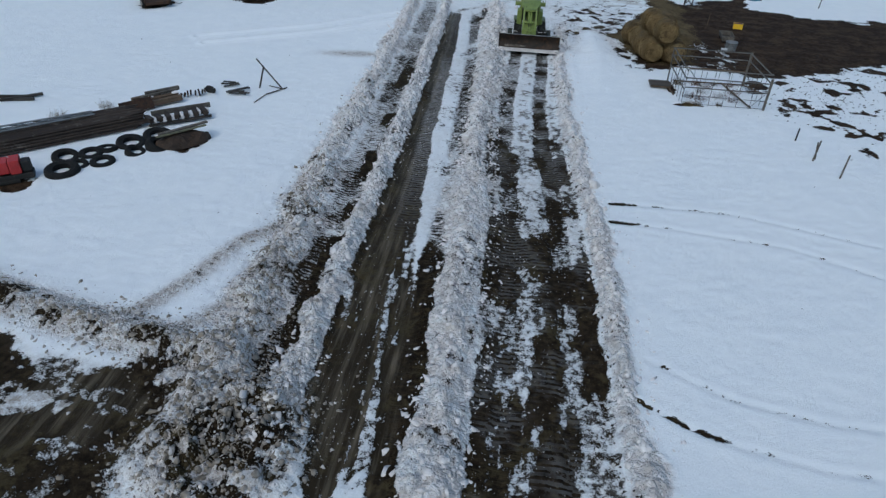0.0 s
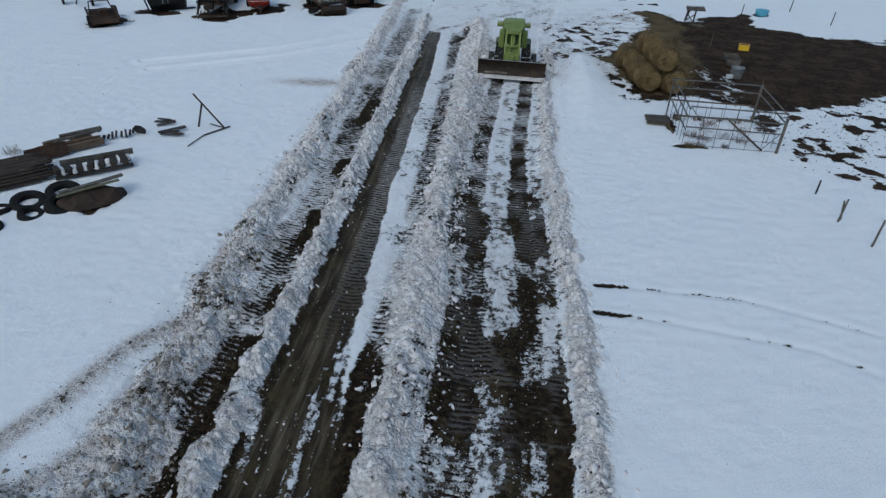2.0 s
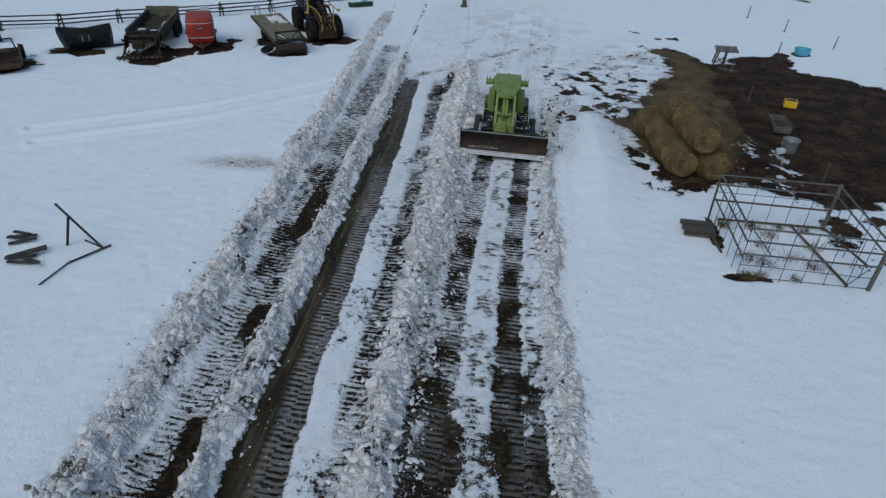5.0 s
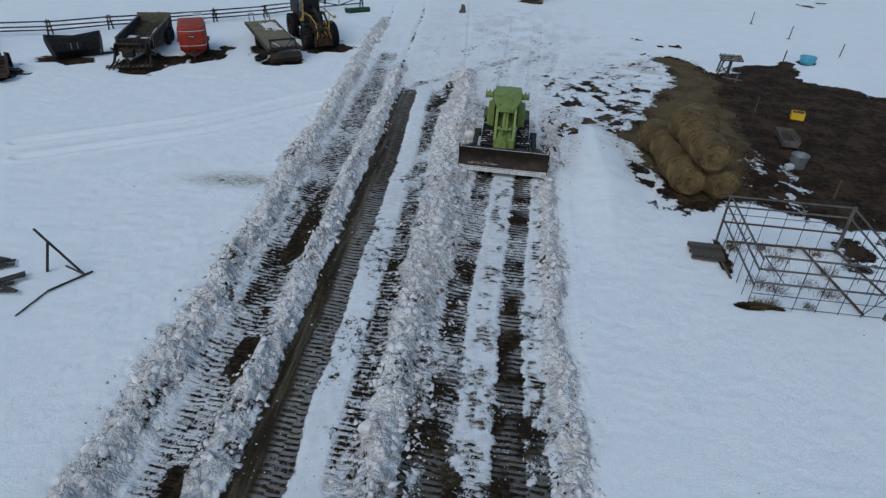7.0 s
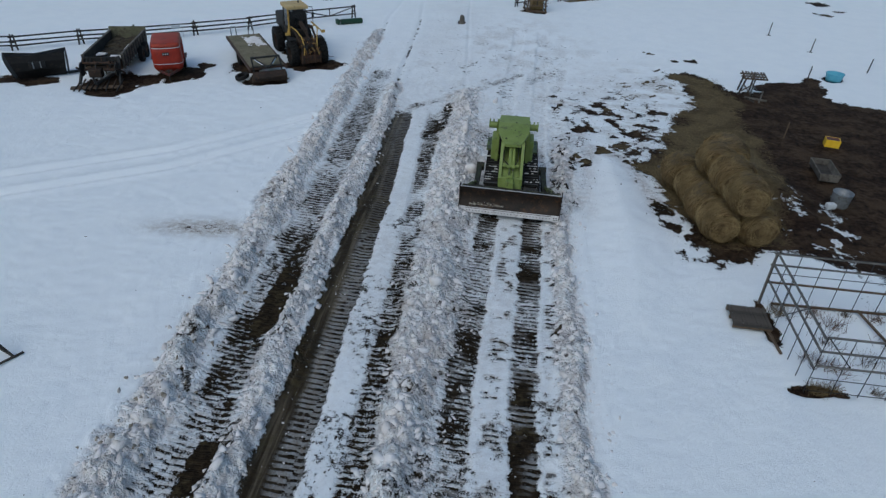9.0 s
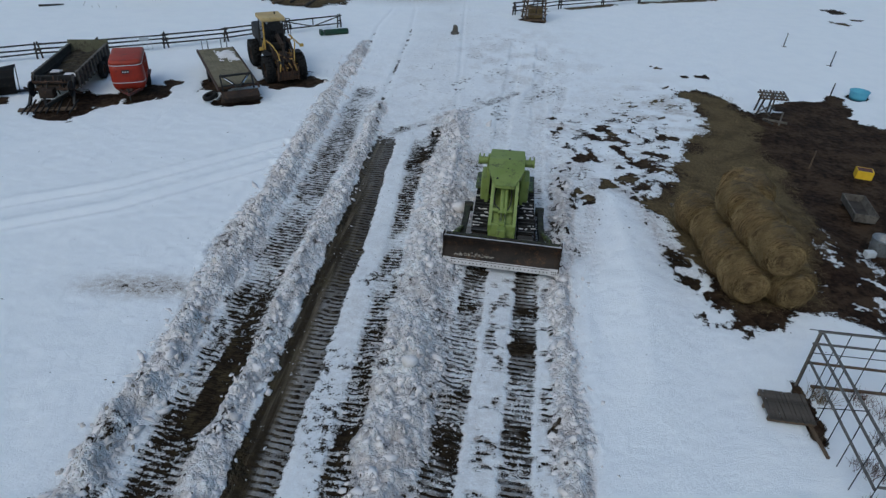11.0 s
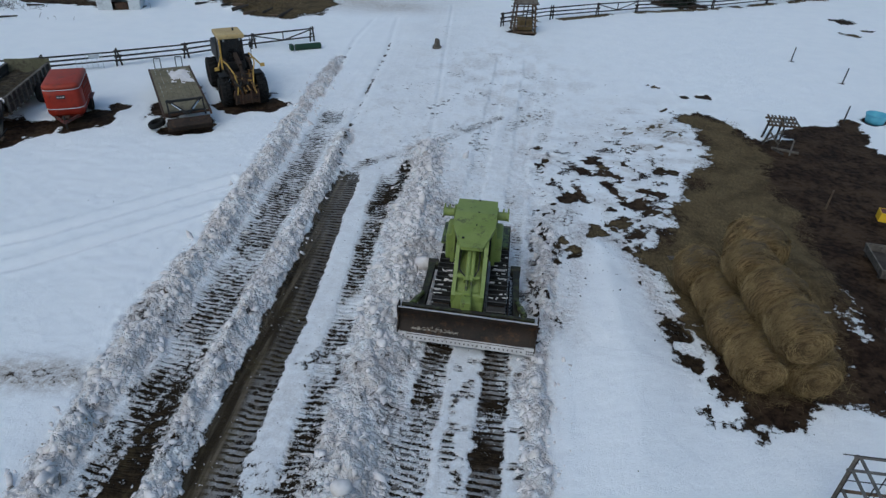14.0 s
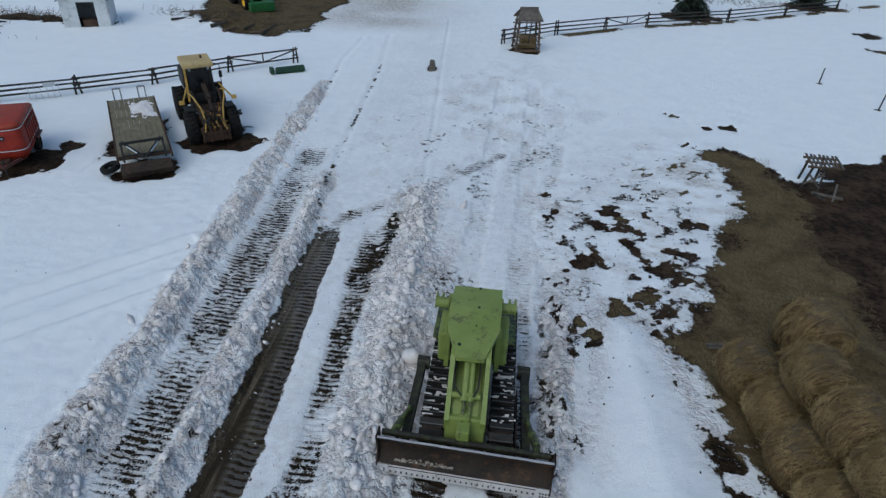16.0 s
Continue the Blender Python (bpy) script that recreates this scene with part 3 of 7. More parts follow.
def berm(x, y, spec, half, high, a, b, seed):  # half may vary with y
    """A plough ridge: height over the lane and its weight, ragged along its sides."""
    d = np.abs(x - lane(spec, y) + 0.6 * (fbm(x, y, 0.9, 4, seed) - 0.5)) / (half * (0.6 + 0.8 * vn(x, y, 1.9, seed + 3)))
    w = np.exp(-(d**2) * 1.4) * between(y, a, b, 0.8)
    lumps = 0.30 + 0.55 * fbm(x, y, 0.7, 3, seed + 5) * 1.6
    rise = w * high * lumps
    on = w > 0.02
    rise[on] += np.sqrt(w[on]) * (0.15 * cobbles(x[on], y[on], 0.42, seed) + 0.10 * cobbles(x[on] + 0.3 * y[on], y[on], 0.21, seed + 1) - 0.07)
    return rise, w


def ground_state(x, y):
    """Height and the masks of the ground at arrays of places."""
    z = 0.05 * (fbm(x, y, 9.0, 2, 1) - 0.5) + 0.010 * (fbm(x, y, 1.3, 2, 2) - 0.5) + 0.030 * (fbm(x, y, 0.30, 2, 3) - 0.5)
    fa = fbm(x, y, 0.9, 4, 20)
    fb = fbm(x, y, 2.6, 3, 30)
    bare, tread, cling, smear, broken = (np.zeros_like(x) for _ in range(5))
    grime, yard, straw = (np.zeros_like(x) for _ in range(3))

    def strip(spec, half, a, b, rag=0.25):
        d = np.abs(x - lane(spec, y) + rag * (fa - 0.5)) / half
        return (1 - step(0.55, 1.25, d)) * between(y, a, b)

    # packed drive, a little below the field
    drive = step(-8.4, -7.3, x + 0.5 * (fa - 0.5)) * (1 - step(2.2, 2.9, x)) * (1 - step(46, 60, y))
    z = z - 0.10 * drive
    grime = np.maximum(grime, 0.50 * drive * fb)
    # left rut
    r1 = strip(RUT_1, 0.55, 9, 52.5, 0.4)
    r1b = strip((RUT_1[0], [v + 0.33 for v in RUT_1[1]]), 0.42, 9, 46, 0.3)
    bare = np.maximum(bare, r1b * (0.22 + 0.7 * step(0.42, 0.58, fbm(x, y, 2.0, 4, 41))) * (1 - 0.6 * step(30, 38, y)))
    tread = np.maximum(tread, strip(RUT_1, 0.66, 9, 53, 0.3) * (0.92 + 0.5 * step(0.35, 0.6, fbm(x, y, 1.4, 3, 42))) * (1 - 0.22 * step(30, 38, y)))
    z -= 0.06 * r1
    side = strip((RUT_1[0], [v - 0.55 for v in RUT_1[1]]), 0.34, 12, 27, 0.3)
    tread = np.maximum(tread, side * 1.0 * step(0.46, 0.60, fbm(x, y, 0.9, 3, 46)))
    # main muddy lane
    width = np.interp(y, [6, 12, 17, 21, 25, 36, 47], [1.15, 1.15, 0.82, 0.70, 0.55, 0.57, 0.45])
    d = (x - lane(MAIN, y) + 0.22 * (fa - 0.5)) / width
    m = (1 - step(0.7, 1.2, np.abs(d))) * between(y, 6.5, 46.5, 2.0)
    m *= 1 - 0.7 * step(0.56, 0.72, fbm(x, y, 1.1, 4, 47)) * (1 - step(8.5, 10.5, y))
    m *= 1 - 0.55 * step(0.54, 0.70, fbm(x * 3.2 + 0.25 * y, y * 0.4, 1.0, 5, 49)) * (1 - step(16, 22, y))
    bare = np.maximum(bare, m)
    smear = np.maximum(smear, m * (1 - step(0.0, 0.5, d) * step(13, 20, y)))
    cling = np.maximum(cling, m * (step(-0.25, 0.2, d) * 0.42 * step(15, 26, y) * (1 - 0.7 * step(34.5, 36.5, y)) + 0.15 * step(39, 46, y)))
    tread = np.maximum(tread, m * 0.4 * step(14, 20, y))
    grime = np.maximum(grime, 0.85 * m)
    z -= 0.09 * m
    # bare left of the strip, near the yard
    m2 = strip(TREAD_R, 0.42, 6, 16.5)
    bare = np.maximum(bare, m2 * step(0.3, 0.5, fb + 0.15))
    # right cleat lane
    t2 = strip(TREAD_R, 0.36, 8, 46.5, 0.15)
    tread = np.maximum(tread, t2 * (0.5 + 0.75 * step(0.36, 0.64, fbm(x, y, 1.5, 4, 43))))
    bare = np.maximum(bare, t2 * 0.75 * step(0.60, 0.68, fbm(x, y, 1.2, 3, 44)))
    z -= 0.05 * t2
    # crossing cleat marks where the machine turned
    t3 = strip(([42, 46, 49], [-3.2, -3.0, -2.0]), 0.5, 43, 49, 0.2)
    tread = np.maximum(tread, t3 * 1.25 * (0.6 + 0.6 * step(0.4, 0.6, fbm(x, y, 0.8, 3, 48))))
    for pts, half, force in CROSSING:
        t = 1 - step(0.6, 1.3, line_dist(x + 0.3 * (fa - 0.5), y, pts) / half)
        tread = np.maximum(tread, t * force * (0.6 + 0.6 * step(0.4, 0.6, fbm(x, y, 0.8, 3, 48))))
        grime = np.maximum(grime, 0.5 * t * force)
        z -= 0.03 * t
    # broken cleat strip along the inner ridge
    t4 = strip((BERM_C[0], [v + 0.85 for v in BERM_C[1]]), 0.22, 6, 36, 0.3)
    tread = np.maximum(tread, t4 * (0.4 + 0.5 * step(0.4, 0.6, fbm(x, y, 1.0, 4, 45))))
    # cleared swath behind the blade
    off = x - lane(DOZE, y)
    swath = (1 - step(1.45, 1.75, np.abs(off) + 0.3 * (fa - 0.5))) * between(y, 4, 43)
    near = 1 - step(15, 24, y + 5 * (fb - 0.5))
    mid = 1 - step(21, 31, y + 4 * (fb - 0.5))
    snowy = step(0.43, 0.62, fbm(x * 1.7, y * 0.6, 1.0, 5, 51) + 0.05 * np.exp(-((off + 0.1) ** 2) / 0.12) + 0.05 * np.exp(-((off - 0.85) ** 2) / 0.08) - 0.03)
    bare = np.maximum(bare, swath * near * (1 - 0.53 * snowy))
    bare = np.maximum(bare, swath * (mid - near).clip(0, 1) * (1 - 0.6 * step(0.40, 0.66, fbm(x * 1.3, y * 0.7, 0.8, 5, 52))) * (1 - 0.45 * np.exp(-((off / 0.4) ** 2))))
    cling = np.maximum(cling, swath * (0.10 + 0.35 * step(20, 30, y)) * step(0.40, 0.62, fbm(x, y, 0.7, 4, 53)))
    for side, wide in ((-0.76, 0.36), (0.76, 0.36)):
        dd = np.abs(off - side + 0.12 * (fa - 0.5) + 0.22 * (fbm(x * 0.6, y, 0.24, 2, 67) - 0.5)) / wide
        t = (1 - step(0.8, 1.1, dd)) * between(y, 4, 62)
        power = np.interp(y, [5, 15, 21, 24, 36, 40, 44, 60], [0.8, 0.9, 1.5, 1.65 if side > 0 else 1.5, 1.55 if side > 0 else 1.4, 1.2, 0.6, 0.2])
        tread = np.maximum(tread, t * power * (0.66 + 0.5 * step(0.36, 0.64, fbm(x, y, 1.3, 4, 61 + side))))
        bare = np.maximum(bare, (1 - step(0.4, 0.9, dd + 0.5 * (fbm(x, y, 0.3, 3, 68) - 0.5))) * between(y, 18, 38 if side > 0 else 25) * step(0.47, 0.57, fbm(x, y, 2.0, 4, 66 + side)))
        z -= 0.05 * t
    # stray prints between and outside the machine's tracks
    for side, wide, force in ((0.05, 0.34, 1.0), (1.42, 0.26, 1.2), (-1.5, 0.2, 0.9)):
        stray = (1 - step(0.5, 1.2, np.abs(off - side + 0.2 * (fa - 0.5)) / wide)) * between(y, 22, 41)
        tread = np.maximum(tread, stray * force * step(0.52, 0.60, fbm(x, y * 1.3, 0.42, 3, 69 + side)))
    z -= 0.05 * swath
    grime = np.maximum(grime, swath * np.interp(y, [20, 27], [0.6, 0.22]))
    # grey meltwater in the cleat prints, crumbs of soil trodden into the packed snow
    grime = np.maximum(grime, 0.95 * np.clip(tread, 0, 1) * (0.4 + 0.9 * fbm(x, y, 0.6, 4, 59)) * (1 - step(46, 52, y)))
    bare = np.maximum(bare, 0.42 * drive * step(0.45, 0.7, fbm(x, y, 1.9, 4, 58)))
    # ridges thrown up by the plough
    for spec, half, high, a, b, seed, dirt in ((BERM_A, 0.50, 0.46, 9, 60, 71, 0.62), (BERM_B, 0.38, 0.32, 8, 50, 72, 0.6), (BERM_C, 0.68, 0.42, 4, 49.5, 73, 0.55), (BERM_D, 0.30, 0.28, 4, 43.5, 74, 0.45)):
        high_y = high * (np.interp(y, [38, 46, 52, 60], [1, 0.7, 0.4, 0.2]) if spec is BERM_A else np.interp(y, [38, 41, 43.5], [1, 0.7, 0.3]) if spec is BERM_D else 1)
        wide = half * np.interp(y, [10, 18, 27, 42, 54], [1.9, 1.2, 1.0, 0.9, 0.6]) if spec is BERM_A else half
        h, w = berm(x, y, spec, wide, high_y, a, b, seed)
        z += h
        broken = np.maximum(broken, step(0.03, 0.25, w))
        keep = 1 - step(0.25, 0.6, w)
        bare, tread, cling = bare * keep, tread * keep, cling
        speck = step(0.50, 0.66, fbm(x, y, 0.8, 4, seed + 7)) * step(0.08, 0.3, w)
        bare = np.maximum(bare, speck * dirt * np.interp(y, [14, 20, 30, 45], [0.8, 0.8, 0.8, 0.5]))
        grime = np.maximum(grime, w * dirt * np.interp(y, [12, 22, 40], [1.3, 0.95, 0.5]) * (0.4 + 0.8 * fb))
    # crushed, flattened snow between the inner ridge and the machine's tracks
    crush = step(-0.1, 0.35, x - lane(BERM_C, y)) * (1 - step(-1.35, -1.0, x - lane(DOZE, y) + 0.3 * (fa - 0.5))) * between(y, 20, 46, 2)
    broken = np.maximum(broken, 0.85 * crush)
    grime = np.maximum(grime, 0.45 * crush * step(0.35, 0.65, fbm(x, y, 0.5, 4, 109)))
    on = crush > 0.02
    z[on] += crush[on] * 0.07 * cobbles(x[on], y[on], 0.30, 75)
    bare = np.maximum(bare, 0.40 * crush * step(0.5, 0.7, fbm(x, y, 0.6, 4, 112)))
    # muddy yard at the near left corner, with its dirty ridge and the heap
    ly = step(-0.4, 0.5, poly_dist(x, y, LOW_YARD) + 1.6 * (fbm(x, y, 1.3, 4, 81) - 0.5))
    bare = np.maximum(bare, ly * (0.95 - 0.6 * step(0.60, 0.72, fbm(x, y, 1.1, 4, 82))))
    smear = np.maximum(smear, 0.75 * ly * step(0.45, 0.6, fbm(x, y, 1.4, 2, 83)))
    bare = bare * (1 - 0.44 * ly * step(0.54, 0.66, fbm(x * 0.7, y * 1.3, 0.9, 5, 79)))
    grime = np.maximum(grime, ly)
    z += ly * (0.10 * fbm(x, y, 0.45, 4, 78) - 0.10)
    yb = np.exp(-((line_dist(x, y, YARD_BERM) / 0.55) ** 2))
    broken = np.maximum(broken, step(0.05, 0.4, yb))
    z += yb * 0.34 * (0.3 + fbm(x, y, 0.5, 4, 84))
    grime = np.maximum(grime, 1.1 * yb)
    bare = np.maximum(bare * (1 - 0.6 * yb), yb * 0.9 * step(0.5, 0.58, fbm(x, y, 0.7, 4, 85)))
    heap = np.exp(-(((x + 5.6) / 1.7) ** 2 + ((y - 8.0) / 1.9) ** 2) ** 2)
    broken = np.maximum(broken, heap)
    z += heap * (0.5 * (0.25 + fbm(x, y, 0.7, 4, 86)) - 0.05)
    on = heap > 0.02
    z[on] += heap[on] * (0.20 * cobbles(x[on], y[on], 0.46, 77) + 0.12 * cobbles(x[on], y[on], 0.22, 76))
    bare = bare * (1 - 0.9 * heap)
    grime = np.maximum(grime, heap * 1.0)
    bare = np.maximum(bare, heap * 0.9 * step(0.36, 0.52, fbm(x, y, 0.5, 4, 87)))
    for pts in (CURVE_1, CURVE_2):
        c = np.exp(-((line_dist(x, y, pts) / 0.28) ** 2))
        broken = np.maximum(broken, 0.7 * c)
        z += c * 0.12 * fbm(x, y, 0.4, 3, 88)
        grime = np.maximum(grime, c * 1.1)
        bare = np.maximum(bare, 0.40 * c * step(0.4, 0.6, fbm(x, y, 0.8, 4, 89)))
    # soil yard by the bales, its straw, the half-thawed field beside it
    sy = step(-0.5, 0.5, poly_dist(x, y, SOIL_YARD) + (1.5 + 1.6 * step(46, 50, y) * step(11, 13, x)) * (fbm(x, y, 1.6, 5, 91) - 0.5) + 1.1 * (fbm(x, y, 0.45, 4, 90) - 0.5))
    bare = np.maximum(bare, sy * (1 - 0.60 * step(0.60, 0.72, fbm(x, y, 0.45, 5, 92)) * np.exp(-(((x - 11) / 1.8) ** 2 + ((y - 39) / 2.6) ** 2))))
    yard = np.maximum(yard, sy)
    sb = step(-0.6, 1.0, poly_dist(x, y, STRAW_BED) + 2.2 * (fbm(x, y, 1.6, 4, 93) - 0.5))
    straw = np.maximum(straw, sb * 0.9)
    z = z * (1 - 0.8 * sy) + sy * (0.06 * (fbm(x, y, 0.8, 4, 94) - 0.5) - 0.04)
    pt = step(-1.5, 1.5, poly_dist(x, y, PATCHY) + 2.0 * (fb - 0.5))
    bare = np.maximum(bare, pt * step(0.44, 0.66, fbm(x, y, 0.7, 5, 95) + 0.10 * step(30, 42, y) - 0.06))
    yard = np.maximum(yard, pt)
    # bare patches in thin snow
    wx, wy = 1.5 * (fbm(x, y, 0.9, 4, 140) - 0.5), 1.1 * (fbm(x, y, 0.8, 4, 141) - 0.5)
    for bx, by, br in BLOBS:
        r = np.hypot((x + 0.7 * wx - bx) * 1.05, (y + 0.7 * wy - by) * 0.85) / br
        b = (1 - step(0.35, 1.1, r + 2.0 * (fbm(x, y, 0.42, 5, 96) - 0.5)))
        bare = np.maximum(bare, b)
        yard = np.maximum(yard, 0.35 * b)
        straw = np.maximum(straw, 0.65 * b * step(0.58, 0.66, vn(x, y, 1.7, 97)))
        z -= 0.05 * b
    thin = np.exp(-(((x - 5) / 3.2) ** 2 + ((y - 47) / 6.0) ** 2))
    bare = np.maximum(bare, 0.75 * thin * step(0.53, 0.66, fbm(x, y, 0.5, 5, 98)))
    yard = np.maximum(yard, thin)
    grime = np.maximum(grime, 0.6 * thin * step(0.4, 0.7, fbm(x, y, 0.5, 5, 101)))
    fan = np.exp(-(((x - 7.4) / 2.6) ** 2 + ((y - 52.0) / 3.6) ** 2))
    grime = np.maximum(grime, 0.9 * fan * step(0.36, 0.68, fbm(x * 0.9 + y * 0.5, y * 1.4 - x * 0.3, 1.0, 6, 99)))
    streaks = fan * step(0.52, 0.66, fbm(x * 0.7 + y * 0.7, (y - x) * 2.0, 0.8, 5, 103))
    bare = np.maximum(bare, 0.75 * streaks)
    straw = np.maximum(straw, streaks)
    edge = np.exp(-((poly_dist(x, y, SOIL_YARD) + 0.6) / 0.6) ** 2) * step(34, 36, y) * (1 - step(46, 50, y)) * (1 - step(7, 8, x))
    bare = np.maximum(bare, 0.8 * edge * step(0.55, 0.62, fbm(x, y, 0.5, 4, 100)))
    # trodden snow along the machine's outer side
    trod = np.exp(-(((x - 2.5) / 0.9) ** 2)) * between(y, 38, 51)
    broken = np.maximum(broken, 0.7 * trod * step(0.4, 0.6, fa))
    z += 0.10 * trod * (fbm(x, y, 0.4, 3, 104) - 0.4)
    grime = np.maximum(grime, 0.55 * trod * fb)
    bare = np.maximum(bare, 0.72 * trod * step(0.56, 0.68, fbm(x * 1.6, y * 0.8, 0.6, 4, 105)))
    # smooth pushed bank beside the machine's lane
    bank = poly_dist(x, y, PUSHED_BANK) + 0.35 * (fa - 0.5)
    clean = step(-0.1, 0.5, bank) * step(2.9, 3.3, x)
    bare, grime, tread, broken = bare * (1 - clean), grime * (1 - clean), tread * (1 - clean), broken * (1 - clean)
    z = z * (1 - 0.6 * clean) + 0.26 * step(-0.2, 1.3, bank) * step(30, 37, y)
    rim = np.exp(-((bank + 0.25) / 0.35) ** 2) * step(2.9, 3.6, x) * step(36, 39, y)
    broken = np.maximum(broken, 0.8 * rim)
    z += rim * 0.10 * fbm(x, y, 0.35, 3, 106)
    # trampled mound of old hay and dung beyond the bales
    mound = np.exp(-(((x - 10.2 + 0.18 * (y - 41)) / 1.0) ** 2 + ((y - 41.2) / 2.4) ** 2))
    z += mound * (0.42 + 0.3 * (fbm(x, y, 0.5, 4, 107) - 0.5))
    straw = np.maximum(straw, 0.46 * mound)
    thaw = np.exp(-(((x - 11.2) / 1.6) ** 2 + ((y - 38.2) / 2.2) ** 2)) * step(0.57, 0.66, fbm(x * 1.4, y, 0.5, 5, 108))
    bare = bare * (1 - 0.8 * thaw)
    grime = np.maximum(grime, 0.5 * thaw)
    # old wheel marks in the fields
    for k, (pts, wide) in enumerate(GROOVES):
        g = np.exp(-((line_dist(x, y, pts) / wide) ** 2))
        z -= (0.10 if k < 2 else 0.03) * g - (0.06 if k < 2 else 0.004) * np.exp(-(((line_dist(x, y, pts) - 2.0 * wide) / wide) ** 2))
        dark = g * step(0.44, 0.56, fbm(x, y, 0.35, 4, 110 + k))
        if k in (2, 3):
            bare = np.maximum(bare, dark * np.interp(x, [3.6, 4.6, 9, 14], [0.9, 0.55, 0.42, 0.2]))
        if k in (4, 5):
            bare = np.maximum(bare, 0.8 * dark * np.interp(x, [4.4, 5.2, 9], [1.05, 0.65, 0.4]))
        if k >= 7:
            bare = np.maximum(bare, 0.62 * dark * step(0.35, 0.55, fbm(x, y, 2.2, 2, 115)))
    # reddish spill in the left field
    spill = np.exp(-(((x + 9.3 - 0.9 * (y - 34.8)) / 1.4) ** 2 + ((y - 34.8) / 0.5) ** 2)) * (0.45 + 1.1 * fbm(x, y, 0.35, 4, 117))
    grime = np.maximum(grime, 1.4 * spill)
    bare = np.maximum(bare, 0.46 * spill)
    # barn apron and worn snow of the far road
    bmud = step(-0.7, 0.7, poly_dist(x, y, BARN_MUD) + 2.5 * (fbm(x, y, 2.0, 4, 120) - 0.5))
    bare = np.maximum(bare, bmud)
    yard = np.maximum(yard, 0.3 * bmud)
    straw = np.maximum(straw, 0.62 * bmud)
    bank = np.exp(-(((x + 18.8) / 2.6) ** 2 + ((y - 71.0) / 1.8) ** 2))
    z += bank * 0.9 * fbm(x, y, 1.1, 4, 125)
    fence_strip = np.exp(-((line_dist(x, y, FENCE_GRASS) / 0.45) ** 2))
    bare = np.maximum(bare, 0.95 * fence_strip * step(0.3, 0.5, fbm(x, y, 1.6, 3, 126)))
    straw = np.maximum(straw, fence_strip)
    far_road = np.exp(-(((x + 9.5) / 5.0) ** 2)) * step(69, 74, y) * (1 - step(79, 84, y))
    grime = np.maximum(grime, 1.1 * far_road * (0.35 + fb))
    bare = np.maximum(bare, 0.12 * far_road)
    road = np.exp(-(((x + 4.0) / 2.6) ** 2)) * step(46, 52, y)
    tread = np.maximum(tread, 0.42 * road * step(0.45, 0.6, fbm(x * 2.5, y * 0.5, 1.0, 3, 121)))
    grime = np.maximum(grime, 0.35 * road * fb)
    worn = np.exp(-(((x + 0.5) / 6.5) ** 2 + ((y - 55) / 11.0) ** 2) ** 2)
    grime = np.maximum(grime, 0.45 * worn * step(0.34, 0.74, fbm(x * 1.3 + y * 0.11, y * 0.8 - x * 0.2, 0.9, 6, 122)))
    tread = np.maximum(tread, 0.45 * worn * step(0.5, 0.7, fbm(x * 1.6 + y * 0.1, y * 0.3 - x * 0.13, 0.9, 4, 123)))
    bare = np.maximum(bare, 0.40 * worn * step(0.55, 0.7, fbm(x, y, 1.0, 4, 124)))
    # melt rings under the parked machines
    for mx, my, rx, ry in MELT:
        r = np.hypot((x - mx) / rx, (y - my) / ry)
        b = 1 - step(0.7, 1.15, r + 1.1 * (fbm(x, y, 0.7, 4, 130) - 0.5))
        bare = np.maximum(bare, b)
        yard = np.maximum(yard, b)
        z -= 0.08 * b
    # gentle rise of far land
    z += 0.004 * np.maximum(0, y - 75) + 0.00001 * np.maximum(0, np.hypot(x, y - 30) - 120) ** 1.5
    return z, dict(broken=broken, bare=bare, tread=tread, cling=np.clip(cling, 0, 0.9), smear=smear, grime=np.clip(grime, 0, 1), yard=yard, straw=straw)


MELT = [(-16.9, 48.9, 1.25, 1.3), (-19.2, 46.8, 1.7, 1.8), (-18.2, 47.9, 0.9, 0.8), (-16.2, 50.7, 0.55, 0.5), (-12.3, 49.2, 1.25, 1.0), (-11.4, 53.3, 1.2, 1.3), (-23.5, 46.6, 1.6, 0.8), (-25.3, 43.5, 1.2, 1.7), (18.4, 56.2, 0.75, 0.6),
        (-18.0, 21.2, 0.8, 0.6), (1.5, 68.5, 1.0, 0.8), (-26.0, 68.2, 1.7, 1.1), (13.8, 80.5, 2.2, 1.6), (25.0, 87.0, 2.4, 1.6), (-13.0, 21.8, 0.8, 0.7), (-3.6, 63.6, 0.25, 0.6),
        (8.0, 30.2, 0.75, 0.22), (7.6, 32.6, 0.2, 0.9), (-30.5, 68.4, 3.4, 0.9), (16.9, 56.0, 0.16, 0.14), (17.8, 66.0, 0.2, 0.16), (19.25, 62.1, 0.2, 0.16), (21.0, 58.0, 0.18, 0.15), (-12.2, 54.4, 1.2, 1.4), (-11.1, 51.9, 1.55, 0.95), (-10.4, 52.5, 1.2, 0.8), (-14.0, 51.6, 0.9, 2.2), (-17.6, 17.5, 1.3, 0.6)]


def stretch_axis(parts, far):
    """Lines from stretches (start, end, pitch), with widening steps out to far on both sides."""
    line = np.concatenate([np.arange(a, b, p) for a, b, p in parts] + [[parts[-1][1]]])
    out = 1.5 * 1.35 ** np.arange(40)
    lo, hi = line[0] - np.cumsum(out), line[-1] + np.cumsum(out)
    return np.concatenate([lo[lo > -far][::-1], line, hi[hi < far]])


